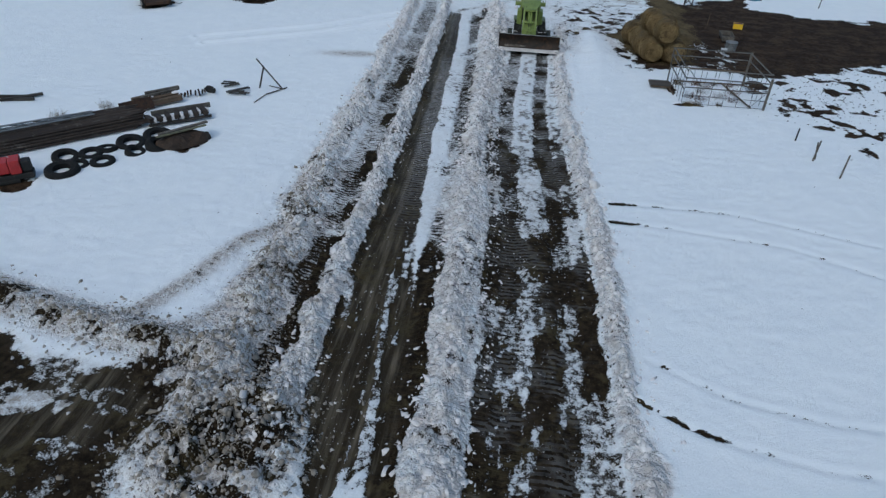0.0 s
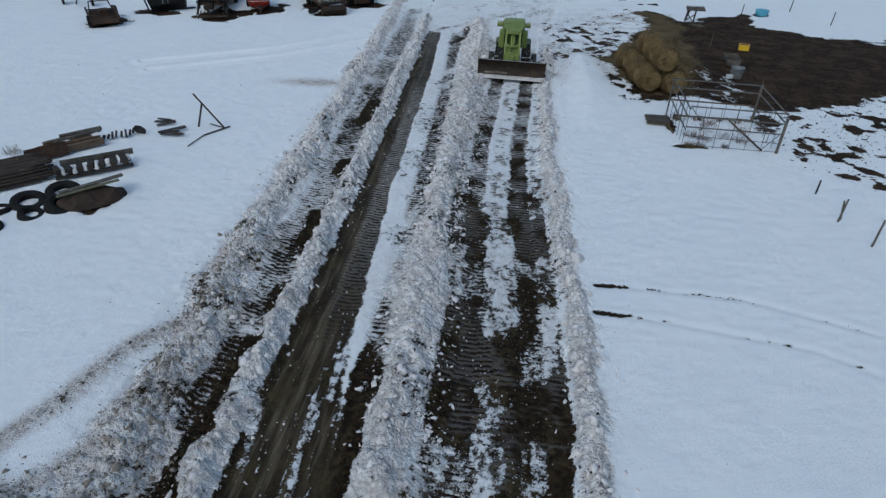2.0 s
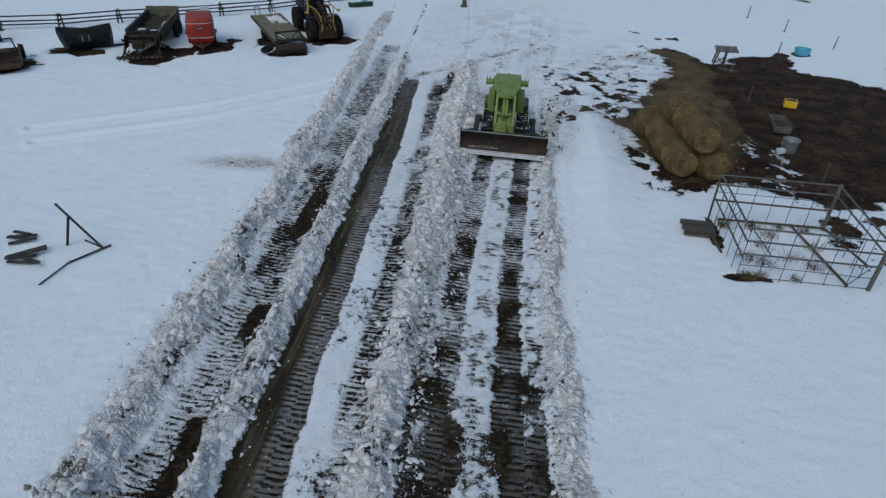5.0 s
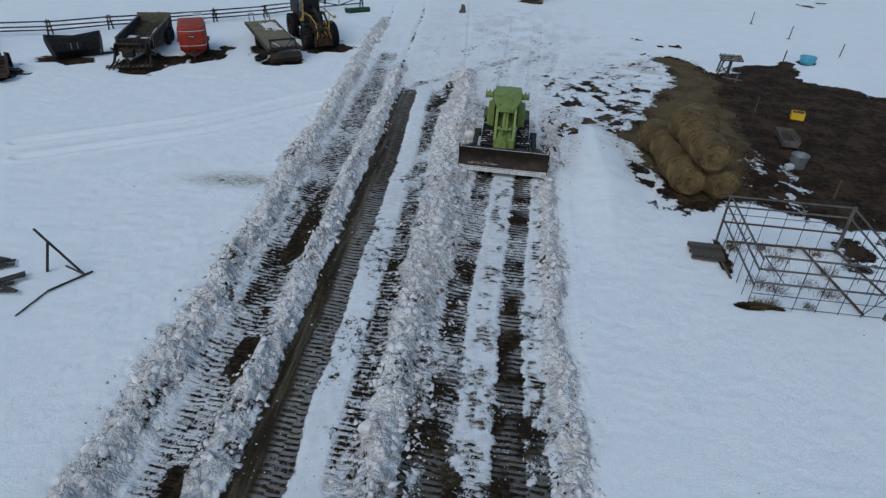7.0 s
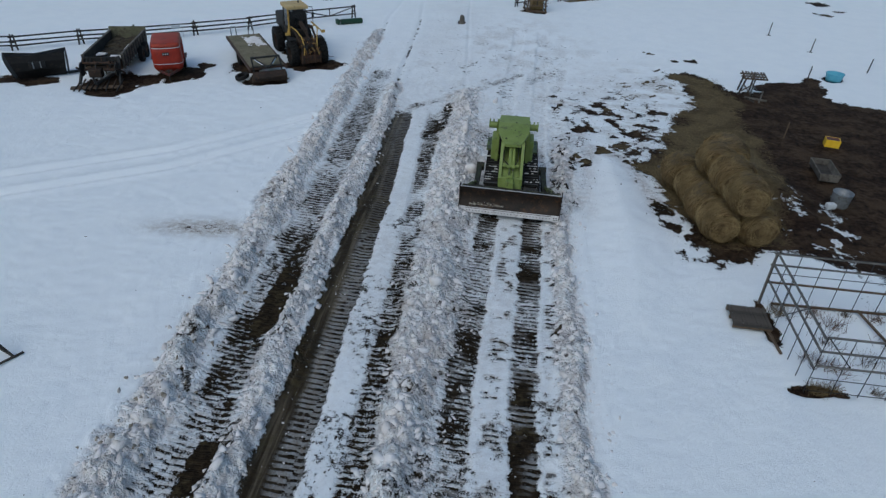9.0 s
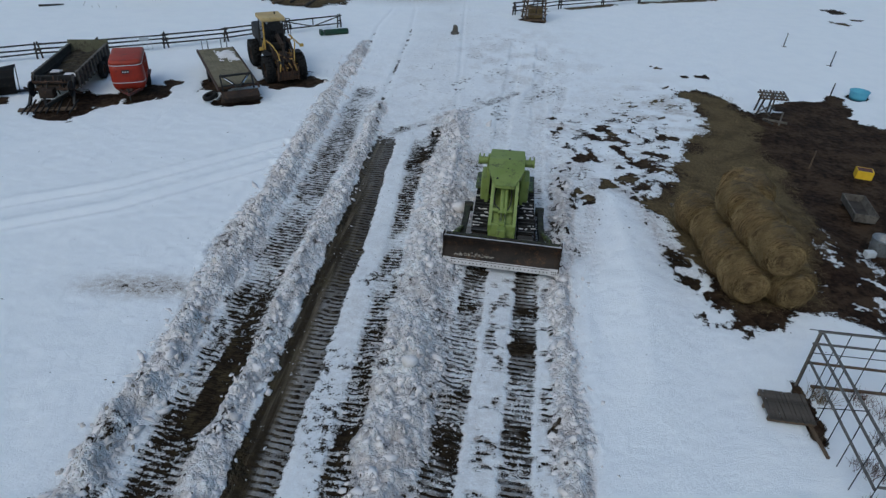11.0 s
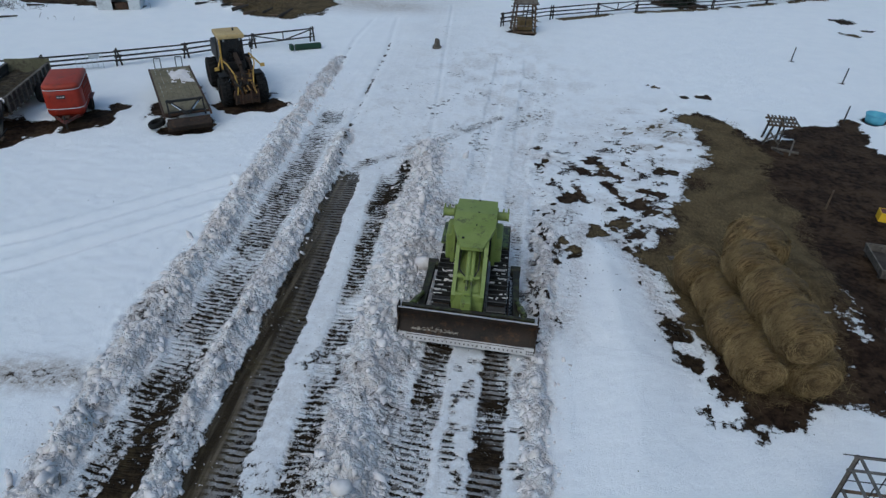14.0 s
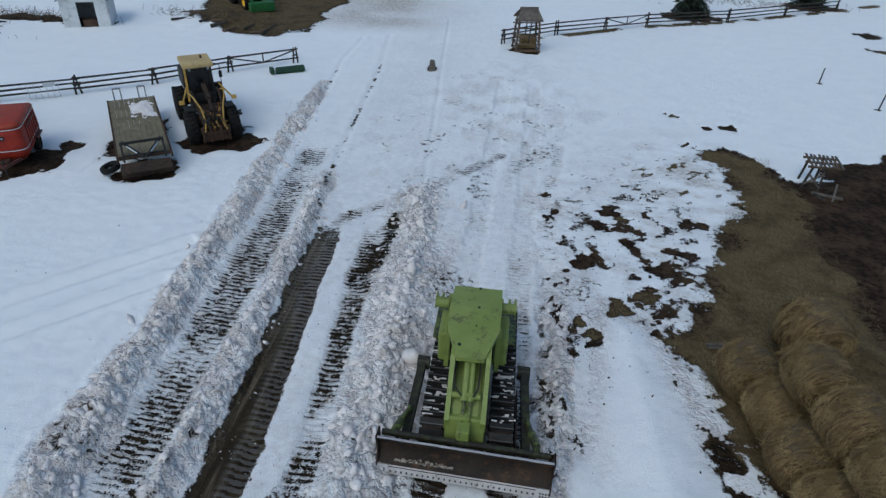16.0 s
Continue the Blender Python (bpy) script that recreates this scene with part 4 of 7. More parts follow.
def build_ground():
    xs = stretch_axis([(-34, -20, 0.22), (-20, -10, 0.11), (-10, 3.4, 0.057), (3.4, 20, 0.11), (20, 36, 0.4)], 2500)
    ys = stretch_axis([(3, 5, 0.2), (5, 50, 0.055), (50, 76, 0.13), (76, 110, 0.6)], 2500)
    gx, gy = np.meshgrid(xs, ys)
    x, y = gx.ravel(), gy.ravel()
    z, masks = ground_state(x, y)
    nx, ny = len(xs), len(ys)
    co = np.stack([x, y, z], 1).astype(np.float32)
    i = (np.arange(ny - 1)[:, None] * nx + np.arange(nx - 1)).ravel()
    faces = np.stack([i, i + 1, i + nx + 1, i + nx], 1).astype(np.int32)
    me = mesh_from("ground", co, faces)
    for key, value in masks.items():
        a = me.attributes.new(key, "FLOAT", "POINT")
        a.data.foreach_set("value", value.astype(np.float32))
    me.polygons.foreach_set("use_smooth", np.ones(len(faces), bool))
    me.materials.append(M_ground)
    return tagged(new("ground", me), "snow-covered farm ground with muddy ploughed lanes and bare soil", "ground", kind="structure")


def mesh_from(name, co, faces):
    """A mesh from arrays of places and equal-sided faces."""
    me = bpy.data.meshes.new(name)
    k = faces.shape[1]
    me.vertices.add(len(co))
    me.vertices.foreach_set("co", np.asarray(co, np.float32).ravel())
    me.loops.add(faces.size)
    me.loops.foreach_set("vertex_index", np.asarray(faces, np.int32).ravel())
    me.polygons.add(len(faces))
    me.polygons.foreach_set("loop_start", np.arange(0, faces.size, k, dtype=np.int32))
    me.polygons.foreach_set("loop_total", np.full(len(faces), k, np.int32))
    me.update(calc_edges=True)
    return me


build_ground()


def ground_z(x, y):
    return ground_state(np.atleast_1d(np.asarray(x, float)), np.atleast_1d(np.asarray(y, float)))[0]


def lump_shapes(subdiv, count, rough, rng):
    """Some irregular clod shapes: places and triangles."""
    bm = bmesh.new()
    bmesh.ops.create_icosphere(bm, subdivisions=subdiv, radius=1.0)
    co = np.array([v.co[:] for v in bm.verts])
    tri = np.array([[v.index for v in f.verts] for f in bm.faces])
    bm.free()
    out = []
    for _ in range(count):
        c = co * (1 + rough * (rng.rand(len(co), 1) - 0.5)) * (0.35 + 0.95 * rng.rand(3))
        for _ in range(6):
            n = rng.randn(3)
            n /= np.linalg.norm(n)
            over = np.maximum(0, c @ n - (0.30 + 0.3 * rng.rand()))
            c = c - over[:, None] * n
        out.append(c)
    return out, tri


def scatter_lumps(name, label, category, material, xs, ys, size, sink, rng, subdiv=1, rough=1.2):
    """Many clods as one object."""
    shapes, tri = lump_shapes(subdiv, 24, rough, rng)
    zs = ground_z(xs, ys)
    k, nv = len(xs), len(shapes[0])
    pick = np.array(shapes)[rng.randint(0, len(shapes), k)]
    a, t = rng.rand(k) * 2 * np.pi, (rng.rand(k) - 0.5) * 1.2
    c, s, ct, st = np.cos(a), np.sin(a), np.cos(t), np.sin(t)
    x, y, z = pick[..., 0], pick[..., 1], pick[..., 2]
    y, z = y * ct[:, None] - z * st[:, None], y * st[:, None] + z * ct[:, None]
    x, y = x * c[:, None] - y * s[:, None], x * s[:, None] + y * c[:, None]
    co = np.stack([x, y, z], -1) * size[:, None, None]
    co += np.stack([xs, ys, zs + size * sink], 1)[:, None]
    faces = (tri[None] + (np.arange(k) * nv)[:, None, None]).reshape(-1, 3)
    me = mesh_from(name, co.reshape(-1, 3), faces)
    me.materials.append(material)
    return tagged(new(name, me), label, category, kind="stuff")


def clods_along(name, label, spec, a, b, spread, per_metre, small, large, material, seed, power=2.2):
    rng = np.random.RandomState(seed)
    k = int((b - a) * per_metre)
    ys = a + (b - a) * rng.rand(k)
    xs = lane(spec, ys) + spread * rng.randn(k)
    keep = vn(xs, ys, 1.3, seed) + 0.3 * rng.rand(k) > 0.38
    xs, ys = xs[keep], ys[keep]
    size = (small + (large - small) * rng.rand(len(xs)) ** power) * np.interp(ys, [10, 24], [0.85, 1.0])
    return scatter_lumps(name, label, "soil crumbs" if name == "soil_crumbs" else "snow clods", material, xs, ys, size, -0.30, rng)

# ---- clods of ploughed snow ----
clods_along("snow_clods", "grey-white broken snow clods along the plough ridge", BERM_A, 15, 57, 0.34, 60, 0.035, 0.19, M_clod_mid, 201, 2.6)
clods_along("snow_clods", "white broken snow clods between two ruts", BERM_B, 8, 50, 0.24, 48, 0.03, 0.18, M_clod, 202, 2.6)
clods_along("snow_clods", "white broken snow clods beside the cleared lane", BERM_C, 5, 49.5, 0.46, 80, 0.03, 0.21, M_clod, 203, 2.6)
clods_along("snow_clods", "white broken snow clods at the blade's outer side", BERM_D, 5, 43.5, 0.21, 50, 0.03, 0.19, M_clod, 204, 2.6)
clods_along("snow_clods", "grey soiled snow clods on the near ridge", BERM_A, 9, 21, 0.40, 110, 0.025, 0.15, M_clod_grey, 217, 2.8)
clods_along("dirty_clods", "mud-stained snow clods on the near ridge", BERM_A, 8, 34, 0.42, 45, 0.02, 0.12, M_clod_dirty, 205, 2.8)
clods_along("snow_clods", "crumbled snow spilled from the ridge into the cleared lane", ([v for v in BERM_C[0]], [v + 0.75 for v in BERM_C[1]]), 5, 42, 0.24, 45, 0.015, 0.11, M_clod_mid, 218, 3.0)
clods_along("snow_clods", "small snow crumbs rolled out over the smooth field", ([v for v in BERM_D[0]], [v + 0.55 for v in BERM_D[1]]), 5, 43, 0.26, 14, 0.015, 0.10, M_clod, 219, 3.0)
clods_along("snow_clods", "large angular snow lumps heaped on the ridge behind the machine", BERM_C, 37, 50.5, 0.42, 26, 0.07, 0.27, M_clod, 222, 1.8)
clods_along("snow_clods", "large angular snow lumps along the outer ridge", BERM_A, 24, 46, 0.26, 9, 0.08, 0.24, M_clod, 223, 1.6)
clods_along("soil_crumbs", "dark soil lumps turned up along the cleared lane's edge", ([v for v in BERM_D[0]], [v - 0.35 for v in BERM_D[1]]), 5, 24, 0.16, 40, 0.015, 0.09, M_crumb, 220, 2.6)


def clods_on(name, label, pts, spread, count, small, large, material, seed, power=2.4):
    rng = np.random.RandomState(seed)
    p = np.array(pts)
    t = rng.rand(count) * (len(p) - 1)
    i = np.minimum(t.astype(int), len(p) - 2)
    at = p[i] + (p[i + 1] - p[i]) * (t - i)[:, None] + spread * rng.randn(count, 2)
    return scatter_lumps(name, label, "soil crumbs" if name == "soil_crumbs" else "snow clods", material, at[:, 0], at[:, 1], small + (large - small) * rng.rand(count) ** power, -0.35, rng)


clods_on("dirty_clods", "mud-stained snow clods round the muddy corner", YARD_BERM, 0.5, 2200, 0.02, 0.13, M_clod_dirty, 206, 3.0)
clods_on("snow_clods", "heap of broken grey snow clods", [(-6.4, 7.2), (-5.6, 8.2), (-4.9, 9.2)], 0.85, 1700, 0.025, 0.17, M_clod_grey, 207, 3.0)
clods_on("dirty_clods", "mud-stained clods mixed into the grey heap", [(-6.6, 7.0), (-5.6, 8.2), (-5.4, 9.6)], 0.95, 1700, 0.02, 0.13, M_clod_dirty, 221, 2.8)
clods_on("snow_clods", "small snow crumbs scattered over the cleared mud", [(0.9, 6), (0.8, 16), (0.4, 24), (0.2, 36)], 0.85, 1900, 0.010, 0.05, M_clod_mid, 208, 3.0)
clods_on("snow_clods", "small snow crumbs along the muddy lane", [(-3.6, 6), (-3.8, 16), (-4.3, 28), (-4.7, 40)], 0.7, 1100, 0.008, 0.045, M_clod_mid, 209, 3.0)
clods_on("soil_crumbs", "dark soil crumbs flung over the packed snow", [(-3.0, 8), (-3.0, 20), (-3.0, 32), (-3.0, 46)], 2.4, 5000, 0.008, 0.045, M_crumb, 210, 3.0)
clods_on("soil_crumbs", "dark soil crumbs trodden round the thin snow", [(3.2, 40), (4.6, 44), (5.0, 47), (6.0, 50)], 1.1, 1200, 0.008, 0.05, M_crumb, 211, 3.0)
clods_on("soil_crumbs", "dark clods on the half-thawed field", [(12.5, 32), (14.5, 30), (16, 34), (20, 38)], 1.4, 900, 0.02, 0.10, M_crumb, 212, 2.0)
clods_on("dirty_clods", "mud-stained crumbs along an old wheel ridge", CURVE_1, 0.22, 600, 0.012, 0.05, M_clod_dirty, 213, 3.0)
clods_on("dirty_clods", "mud-stained crumbs along an old wheel ridge", CURVE_2, 0.25, 600, 0.012, 0.05, M_clod_dirty, 214, 3.0)
clods_on("snow_clods", "greyed broken clods where the ridges meet", [(-7.2, 17), (-6.6, 13), (-5.8, 11)], 0.6, 1000, 0.015, 0.10, M_clod_grey, 215, 3.2)
for k, (bx, by, br) in enumerate(((-1.15, 40.7, 0.30), (-1.4, 35.4, 0.20), (-1.0, 41.0, 0.18), (-2.05, 24.0, 0.24), (-1.6, 38.6, 0.22), (-1.65, 36.8, 0.2), (-1.65, 32.6, 0.2), (2.9, 20.9, 0.26))):
    rngb = np.random.RandomState(400 + k)
    shape, tri = lump_shapes(2, 1, 0.5, rngb)
    me = mesh_from("snow_block", shape[0] * br, tri)
    me.materials.append(M_snow_cap)
    ob = new("snow_block", me)
    ob.matrix_basis = pose(bx, by, float(ground_z(bx, by)[0]) + br * 0.2, 0, 0, 50 * k)
    tagged(ob, "large white block of packed snow on the ridge", "snow block", "large blocks of packed snow")
clods_on("soil_crumbs", "stray dark crumbs lying on the open snow", [(-14, 16), (-16, 34), (-10, 50), (6, 60), (9, 28), (8, 12)], 3.5, 140, 0.015, 0.06, M_crumb, 216, 2.0)


# ---- wheels shared by the machines ----
AXLE = Matrix.Rotation(radians(90), 4, "Y")


def tyre_mesh(r, w, lugs=22, hole=0.55):
    bm = B()
    hw = w / 2
    lathe(bm, [(r * hole, -hw * 0.75), (r * 0.80, -hw), (r * 0.95, -hw * 0.86), (r, -hw * 0.5), (r, hw * 0.5), (r * 0.95, hw * 0.86), (r * 0.80, hw), (r * hole, hw * 0.75), (r * hole, -hw * 0.75)], 28, AXLE)
    for k in range(lugs):
        a = 2 * math.pi * k / lugs
        for side in (-1, 1):
            b = a + (math.pi / lugs if side > 0 else 0)
            box(bm, (side * hw * 0.45, r * 0.99 * math.cos(b), r * 0.99 * math.sin(b)), (hw * 0.95, r * 0.10, r * 0.10), 0, (math.degrees(b), 0, side * 18))
    return bm


def rim_mesh(r, w):
    bm = B()
    lathe(bm, [(0.0, w * 0.10), (r * 0.25, w * 0.12), (r * 0.32, w * 0.02), (r * 0.8, w * 0.02), (r * 0.9, w * 0.3), (r, w * 0.36), (r, -w * 0.36), (r * 0.9, -w * 0.3), (r * 0.8, -w * 0.04), (0, -w * 0.04)], 24, AXLE)
    for k in range(6):
        a = k * math.pi / 3
        tube(bm, (w * 0.02, r * 0.5 * math.cos(a), r * 0.5 * math.sin(a)), (w * 0.1, r * 0.5 * math.cos(a), r * 0.5 * math.sin(a)), r * 0.05, 6)
    return bm


def wheel(parent, x, y, z, r, w, rim_mat, lugs=22, turn=0.0, out=1):
    t = part("wheel", tyre_mesh(r, w, lugs), M_rubber, parent, "", True)
    t.matrix_basis = pose(x, y, z, 0, 0, turn)
    rim = part("rim", rim_mesh(r * 0.57, w), rim_mat, t)
    if out < 0:
        rim.matrix_basis = pose(0, 0, 0, 0, 0, 180)
    return t


# ---- crawler dozer ----
def build_dozer():
    d = thing("bulldozer", "lime-green crawler bulldozer with a worn steel blade, backing along the snow", "bulldozer", 0.335, 37.28, 0.0, -0.4)
    # blade: a curved mouldboard, built across x, leaning back at the top
    blade_pose = pose(0, 0, 0.0, 0, 0, -2.4)
    prof = [(0.02 + 0.20 * (math.sin(radians(20 + 140 * k / 10)) - 0.342) / 0.658, 0.14 + 0.80 * k / 10) for k in range(11)]
    bm = B()
    n_seg, hw = 12, 1.72
    rows = []
    for yy, zz in prof:
        rows.append([bm.verts.new((-hw + 2 * hw * k / n_seg, yy, zz + (0.015 * math.sin(k * 2.1) if zz > 0.9 else 0))) for k in range(n_seg + 1)])
    back = [[bm.verts.new((v.co.x, v.co.y + 0.07, v.co.z)) for v in r] for r in rows]
    for a, b in zip(rows, rows[1:]):
        for k in range(n_seg):
            bm.faces.new((a[k], a[k + 1], b[k + 1], b[k]))
    for a, b in zip(back, back[1:]):
        for k in range(n_seg):
            bm.faces.new((a[k], b[k], b[k + 1], a[k + 1]))
    for k in range(n_seg):
        bm.faces.new((rows[0][k], back[0][k], back[0][k + 1], rows[0][k + 1]))
        bm.faces.new((rows[-1][k], rows[-1][k + 1], back[-1][k + 1], back[-1][k]))
    for e in (0, n_seg):
        for j in range(10):
            bm.faces.new((rows[j][e], rows[j + 1][e], back[j + 1][e], back[j][e]))
    blade = part("blade", bm, M_steel_dark, d, "rust-brown curved steel mouldboard")
    blade.matrix_basis = blade_pose
    bm = B()
    box(bm, (0, 0.05, 0.948), (3.46, 0.05, 0.016), 0.005)
    part("top_rail", bm, M_edge, blade)
    bm = B()
    box(bm, (0, 0.02, 0.085), (3.0, 0.045, 0.19), 0.008, (-28, 0, 0))
    edge = part("cutting_edge", bm, M_edge, blade, "scraped bright steel cutting edge")
    for s in (-1, 1):
        bm = B()
        slab(bm, [(-0.15, -0.10), (0.15, -0.10), (0.15, 0.11), (-0.15, 0.11)], 0.05, Matrix.Translation((s * 1.62, 0.01, 0.085)) @ Matrix.Rotation(radians(62), 4, "X"))
        part("end_bit", bm, M_edge, blade)
        bm = B()
        slab(bm, [(-0.06, 0.04), (0.30, 0.0), (0.34, 0.35), (0.30, 0.97), (0.0, 0.97), (0.10, 0.5)], 0.03, Matrix.Translation((s * 1.72, 0, 0)) @ Matrix(((0, 0, 1, 0), (1, 0, 0, 0), (0, 1, 0, 0), (0, 0, 0, 1))))
        part("end_plate", bm, M_steel_dark, blade)
    bm = B()
    tube(bm, (0, 0, -0.012), (0, 0, 0.012), 0.019, 8)
    hole = part("bolt", bm, M_hole, blade)
    places = [(-1.42 + 0.109 * k, 0.0) for k in range(27)] + [(s * (1.55 + 0.055 * k), 0.03 * j) for s in (-1, 1) for k in range(4) for j in (-1, 1)]
    tilt = Matrix.Rotation(radians(62), 4, "X")
    first = True
    for bx, bz in places:
        m = Matrix.Translation((bx, -0.008 - 0.02, 0.09)) @ tilt @ Matrix.Translation((0, bz, 0.012))
        if first:
            hole.matrix_basis, first = m, False
        else:
            twin(hole, blade, m)
    # long patch of paint scraped off low on the face
    rngs = random.Random(21)
    bm = B()
    for k in range(150):
        f = rngs.random()
        lift = 0.045 + (0.02 + 0.035 * math.sin(3.1 * f)) * rngs.gauss(0, 0.8)
        box(bm, (-1.36 + 1.16 * f, prof[1][0] + 0.026, prof[1][1] + lift), (rngs.uniform(0.012, 0.06), 0.010, rngs.uniform(0.012, 0.045)), 0.0, (-48, rngs.uniform(-30, 30), 0))
    tagged(part("scuff", bm, M_scuff, blade, "long scraped patch of bare metal"), kind="stuff")
    # stiffening ribs and trunnions behind the blade
    bm = B()
    for rx in (-1.35, -0.45, 0.45, 1.35):
        box(bm, (rx, 0.30, 0.5), (0.06, 0.16, 0.72), 0.01)
    box(bm, (0, 0.30, 0.22), (3.3, 0.14, 0.14), 0.02)
    box(bm, (0, 0.27, 0.86), (3.3, 0.10, 0.10), 0.02)
    part("rib_frame", bm, M_arm, blade)
    # push arms outside the tracks and the tilt braces
    for s in (-1, 1):
        bm = B()
        bar(bm, (s * 1.24, 0.35, 0.32), (s * 1.18, 2.9, 0.42), 0.17, 0.26)
        tube(bm, (s * 1.02, 2.85, 0.43), (s * 1.30, 2.85, 0.43), 0.16, 14)
        box(bm, (s * 1.24, 0.42, 0.32), (0.24, 0.2, 0.34), 0.02)
        part("push_arm", bm, M_arm, d)
        bm = B()
        tube(bm, (s * 1.42, 0.30, 0.86), (s * 1.24, 1.35, 0.52), 0.055, 10)
        tube(bm, (s * 1.40, 0.42, 0.82), (s * 1.32, 0.9, 0.67), 0.085, 10)
        part("tilt_brace", bm, M_green_dark, d, "oily green tilt brace")
        if s > 0:
            part("track_guard", box(B(), (s * 1.0, 1.3, 0.50), (0.04, 1.5, 0.34), 0.01), M_steel_dark, d)
    # tracks: a ring of shoes round the frame, idler and sprocket
    bm = B()
    box(bm, (0, 0, 0.0), (0.48, 0.165, 0.035), 0.006)
    box(bm, (0, -0.055, 0.055), (0.48, 0.026, 0.085), 0.004)
    box(bm, (0, 0.0, -0.04), (0.18, 0.14, 0.05))
    shoe_me = None
    y0, y1, rad = 0.95, 4.25, 0.42
    straight, arc = y1 - y0, math.pi * rad
    total = 2 * straight + 2 * arc
    n_shoes = 44
    for s in (-1, 1):
        fb = B()
        box(fb, (s * 0.70, (y0 + y1) / 2, 0.44), (0.34, straight, 0.40), 0.04)
        for k in range(6):
            yy = y0 + 0.35 + k * (straight - 0.7) / 5
            tube(fb, (s * 0.70 - 0.18, yy, 0.20), (s * 0.70 + 0.18, yy, 0.20), 0.13, 12)
        tube(fb, (s * 0.70 - 0.2, y0, 0.46), (s * 0.70 + 0.2, y0, 0.46), 0.36, 20)
        tube(fb, (s * 0.70 - 0.2, y1, 0.46), (s * 0.70 + 0.2, y1, 0.46), 0.36, 20)
        fr = part("track", fb, M_steel_dark, d)
        for k in range(n_shoes):
            u = (k + 0.3 * (s > 0)) / n_shoes * total
            if u < straight:
                p, a = (y0 + u, 0.46 + rad), 0
            elif u < straight + arc:
                t = (u - straight) / rad
                p, a = (y1 + rad * math.sin(t), 0.46 + rad * math.cos(t)), -t
            elif u < 2 * straight + arc:
                p, a = (y1 - (u - straight - arc), 0.46 - rad), -math.pi
            else:
                t = (u - 2 * straight - arc) / rad
                p, a = (y0 - rad * math.sin(t), 0.46 - rad * math.cos(t)), -math.pi - t
            m = Matrix.Translation((s * 0.70, p[0], p[1])) @ Matrix.Rotation(a, 4, "X")
            if shoe_me is None:
                shoe_me = part("shoe", bm, M_track, fr)
                shoe_me.data.materials.append(M_grouser)
                for poly in shoe_me.data.polygons:
                    poly.material_index = int(poly.center.z > 0.07)
                shoe_me.matrix_basis = m
            else:
                twin(shoe_me, fr, m)
        # packed snow on the upper run
        sb = B()
        rngd = random.Random(5 + s)
        for _ in range(48):
            yy = rngd.uniform(y0 - 0.1, y0 + 1.9)
            box(sb, (s * 0.70 + rngd.uniform(-0.21, 0.21), yy, 0.46 + rad + 0.035), (rngd.uniform(0.03, 0.17), rngd.uniform(0.010, 0.024), 0.03), 0.0, (0, 0, rngd.uniform(-14, 14)))
        tagged(part("packed_snow", sb, M_snow_cap, fr, "snow caught between the cleats"), kind="stuff")
    # belly, engine nose and cowl
    bm = B()
    box(bm, (-0.03, 1.75, 0.78), (0.84, 2.3, 0.5), 0.05)
    part("belly", bm, M_black, d)
    bm = B()
    slab(bm, [(0.60, 0.55), (0.62, 1.08), (1.25, 1.42), (2.3, 1.72), (3.3, 1.75), (3.3, 0.6)], 0.60, Matrix.Translation((-0.34, 0, 0)) @ Matrix(((0, 0, 1, 0), (1, 0, 0, 0), (0, 1, 0, 0), (0, 0, 0, 1))))
    bmesh.ops.bevel(bm, geom=bm.edges[:], offset=0.05, segments=2, affect="EDGES")
    part("engine_nose", bm, M_green, d)
    part("nose_plate", box(B(), (-0.03, 0.68, 0.86), (0.80, 0.22, 0.58), 0.06, (-14, 0, 0)), M_green, d)
    for s in (-1, 1):
        bm = B()
        slab(bm, [(0.60, 0.85), (0.58, 1.12), (0.95, 1.42), (1.50, 2.0), (2.1, 2.1), (1.85, 1.7), (1.55, 1.35), (1.3, 0.9)], 0.10, Matrix.Translation((-0.04 + s * 0.36 - 0.05, 0, 0)) @ Matrix(((0, 0, 1, 0), (1, 0, 0, 0), (0, 1, 0, 0), (0, 0, 0, 1))))
        part("lift_frame", bm, M_green, d)
        bm = B()
        box(bm, (-0.05 + s * 0.60, 2.85, 1.34), (0.32, 0.85, 0.80), 0.07)
        part("side_tank", bm, M_green, d)
        part("fender", box(B(), (-0.05 + s * 0.70, 3.65, 1.02), (0.5, 1.1, 0.07), 0.02), M_green_dark, d)
        bm = B()
        tube(bm, (-0.07 + s * 0.60, 3.2, 1.98), (-0.07 + s * 0.88, 3.2, 1.98), 0.12, 16)
        tube(bm, (-0.07 + s * 0.87, 3.2, 1.98), (-0.07 + s * 0.90, 3.2, 1.98), 0.14, 16)
        box(bm, (-0.07 + s * 0.74, 3.28, 2.10), (0.05, 0.1, 0.12), 0.01)
        box(bm, (-0.07 + s * 0.87, 3.28, 2.10), (0.04, 0.1, 0.14), 0.01)
        part("canopy_pivot", bm, M_green, d)
        bm = B()
        bar(bm, (-0.07 + s * 0.55, 3.2, 1.0), (-0.07 + s * 0.53, 3.2, 2.2), 0.12, 0.14)
        part("canopy_post", bm, M_green, d)
        part("canopy_post", bar(B(), (-0.05 + s * 0.55, 2.25, 1.0), (-0.05 + s * 0.53, 2.25, 2.18), 0.09, 0.10), M_green, d)
    # canopy: wide behind, tapering towards the nose, bent down along a crease
    bm = B()
    back_y, crease, front_y = 3.46, 2.72, 1.42
    outline = [((-0.57, 0.49), back_y, 2.28), ((-0.61, 0.51), crease, 2.29), ((-0.59, 0.49), 2.15, 2.19), ((-0.33, 0.23), front_y, 2.02)]
    tops = [[bm.verts.new((x, yy, zz)) for x in xs] for xs, yy, zz in outline]
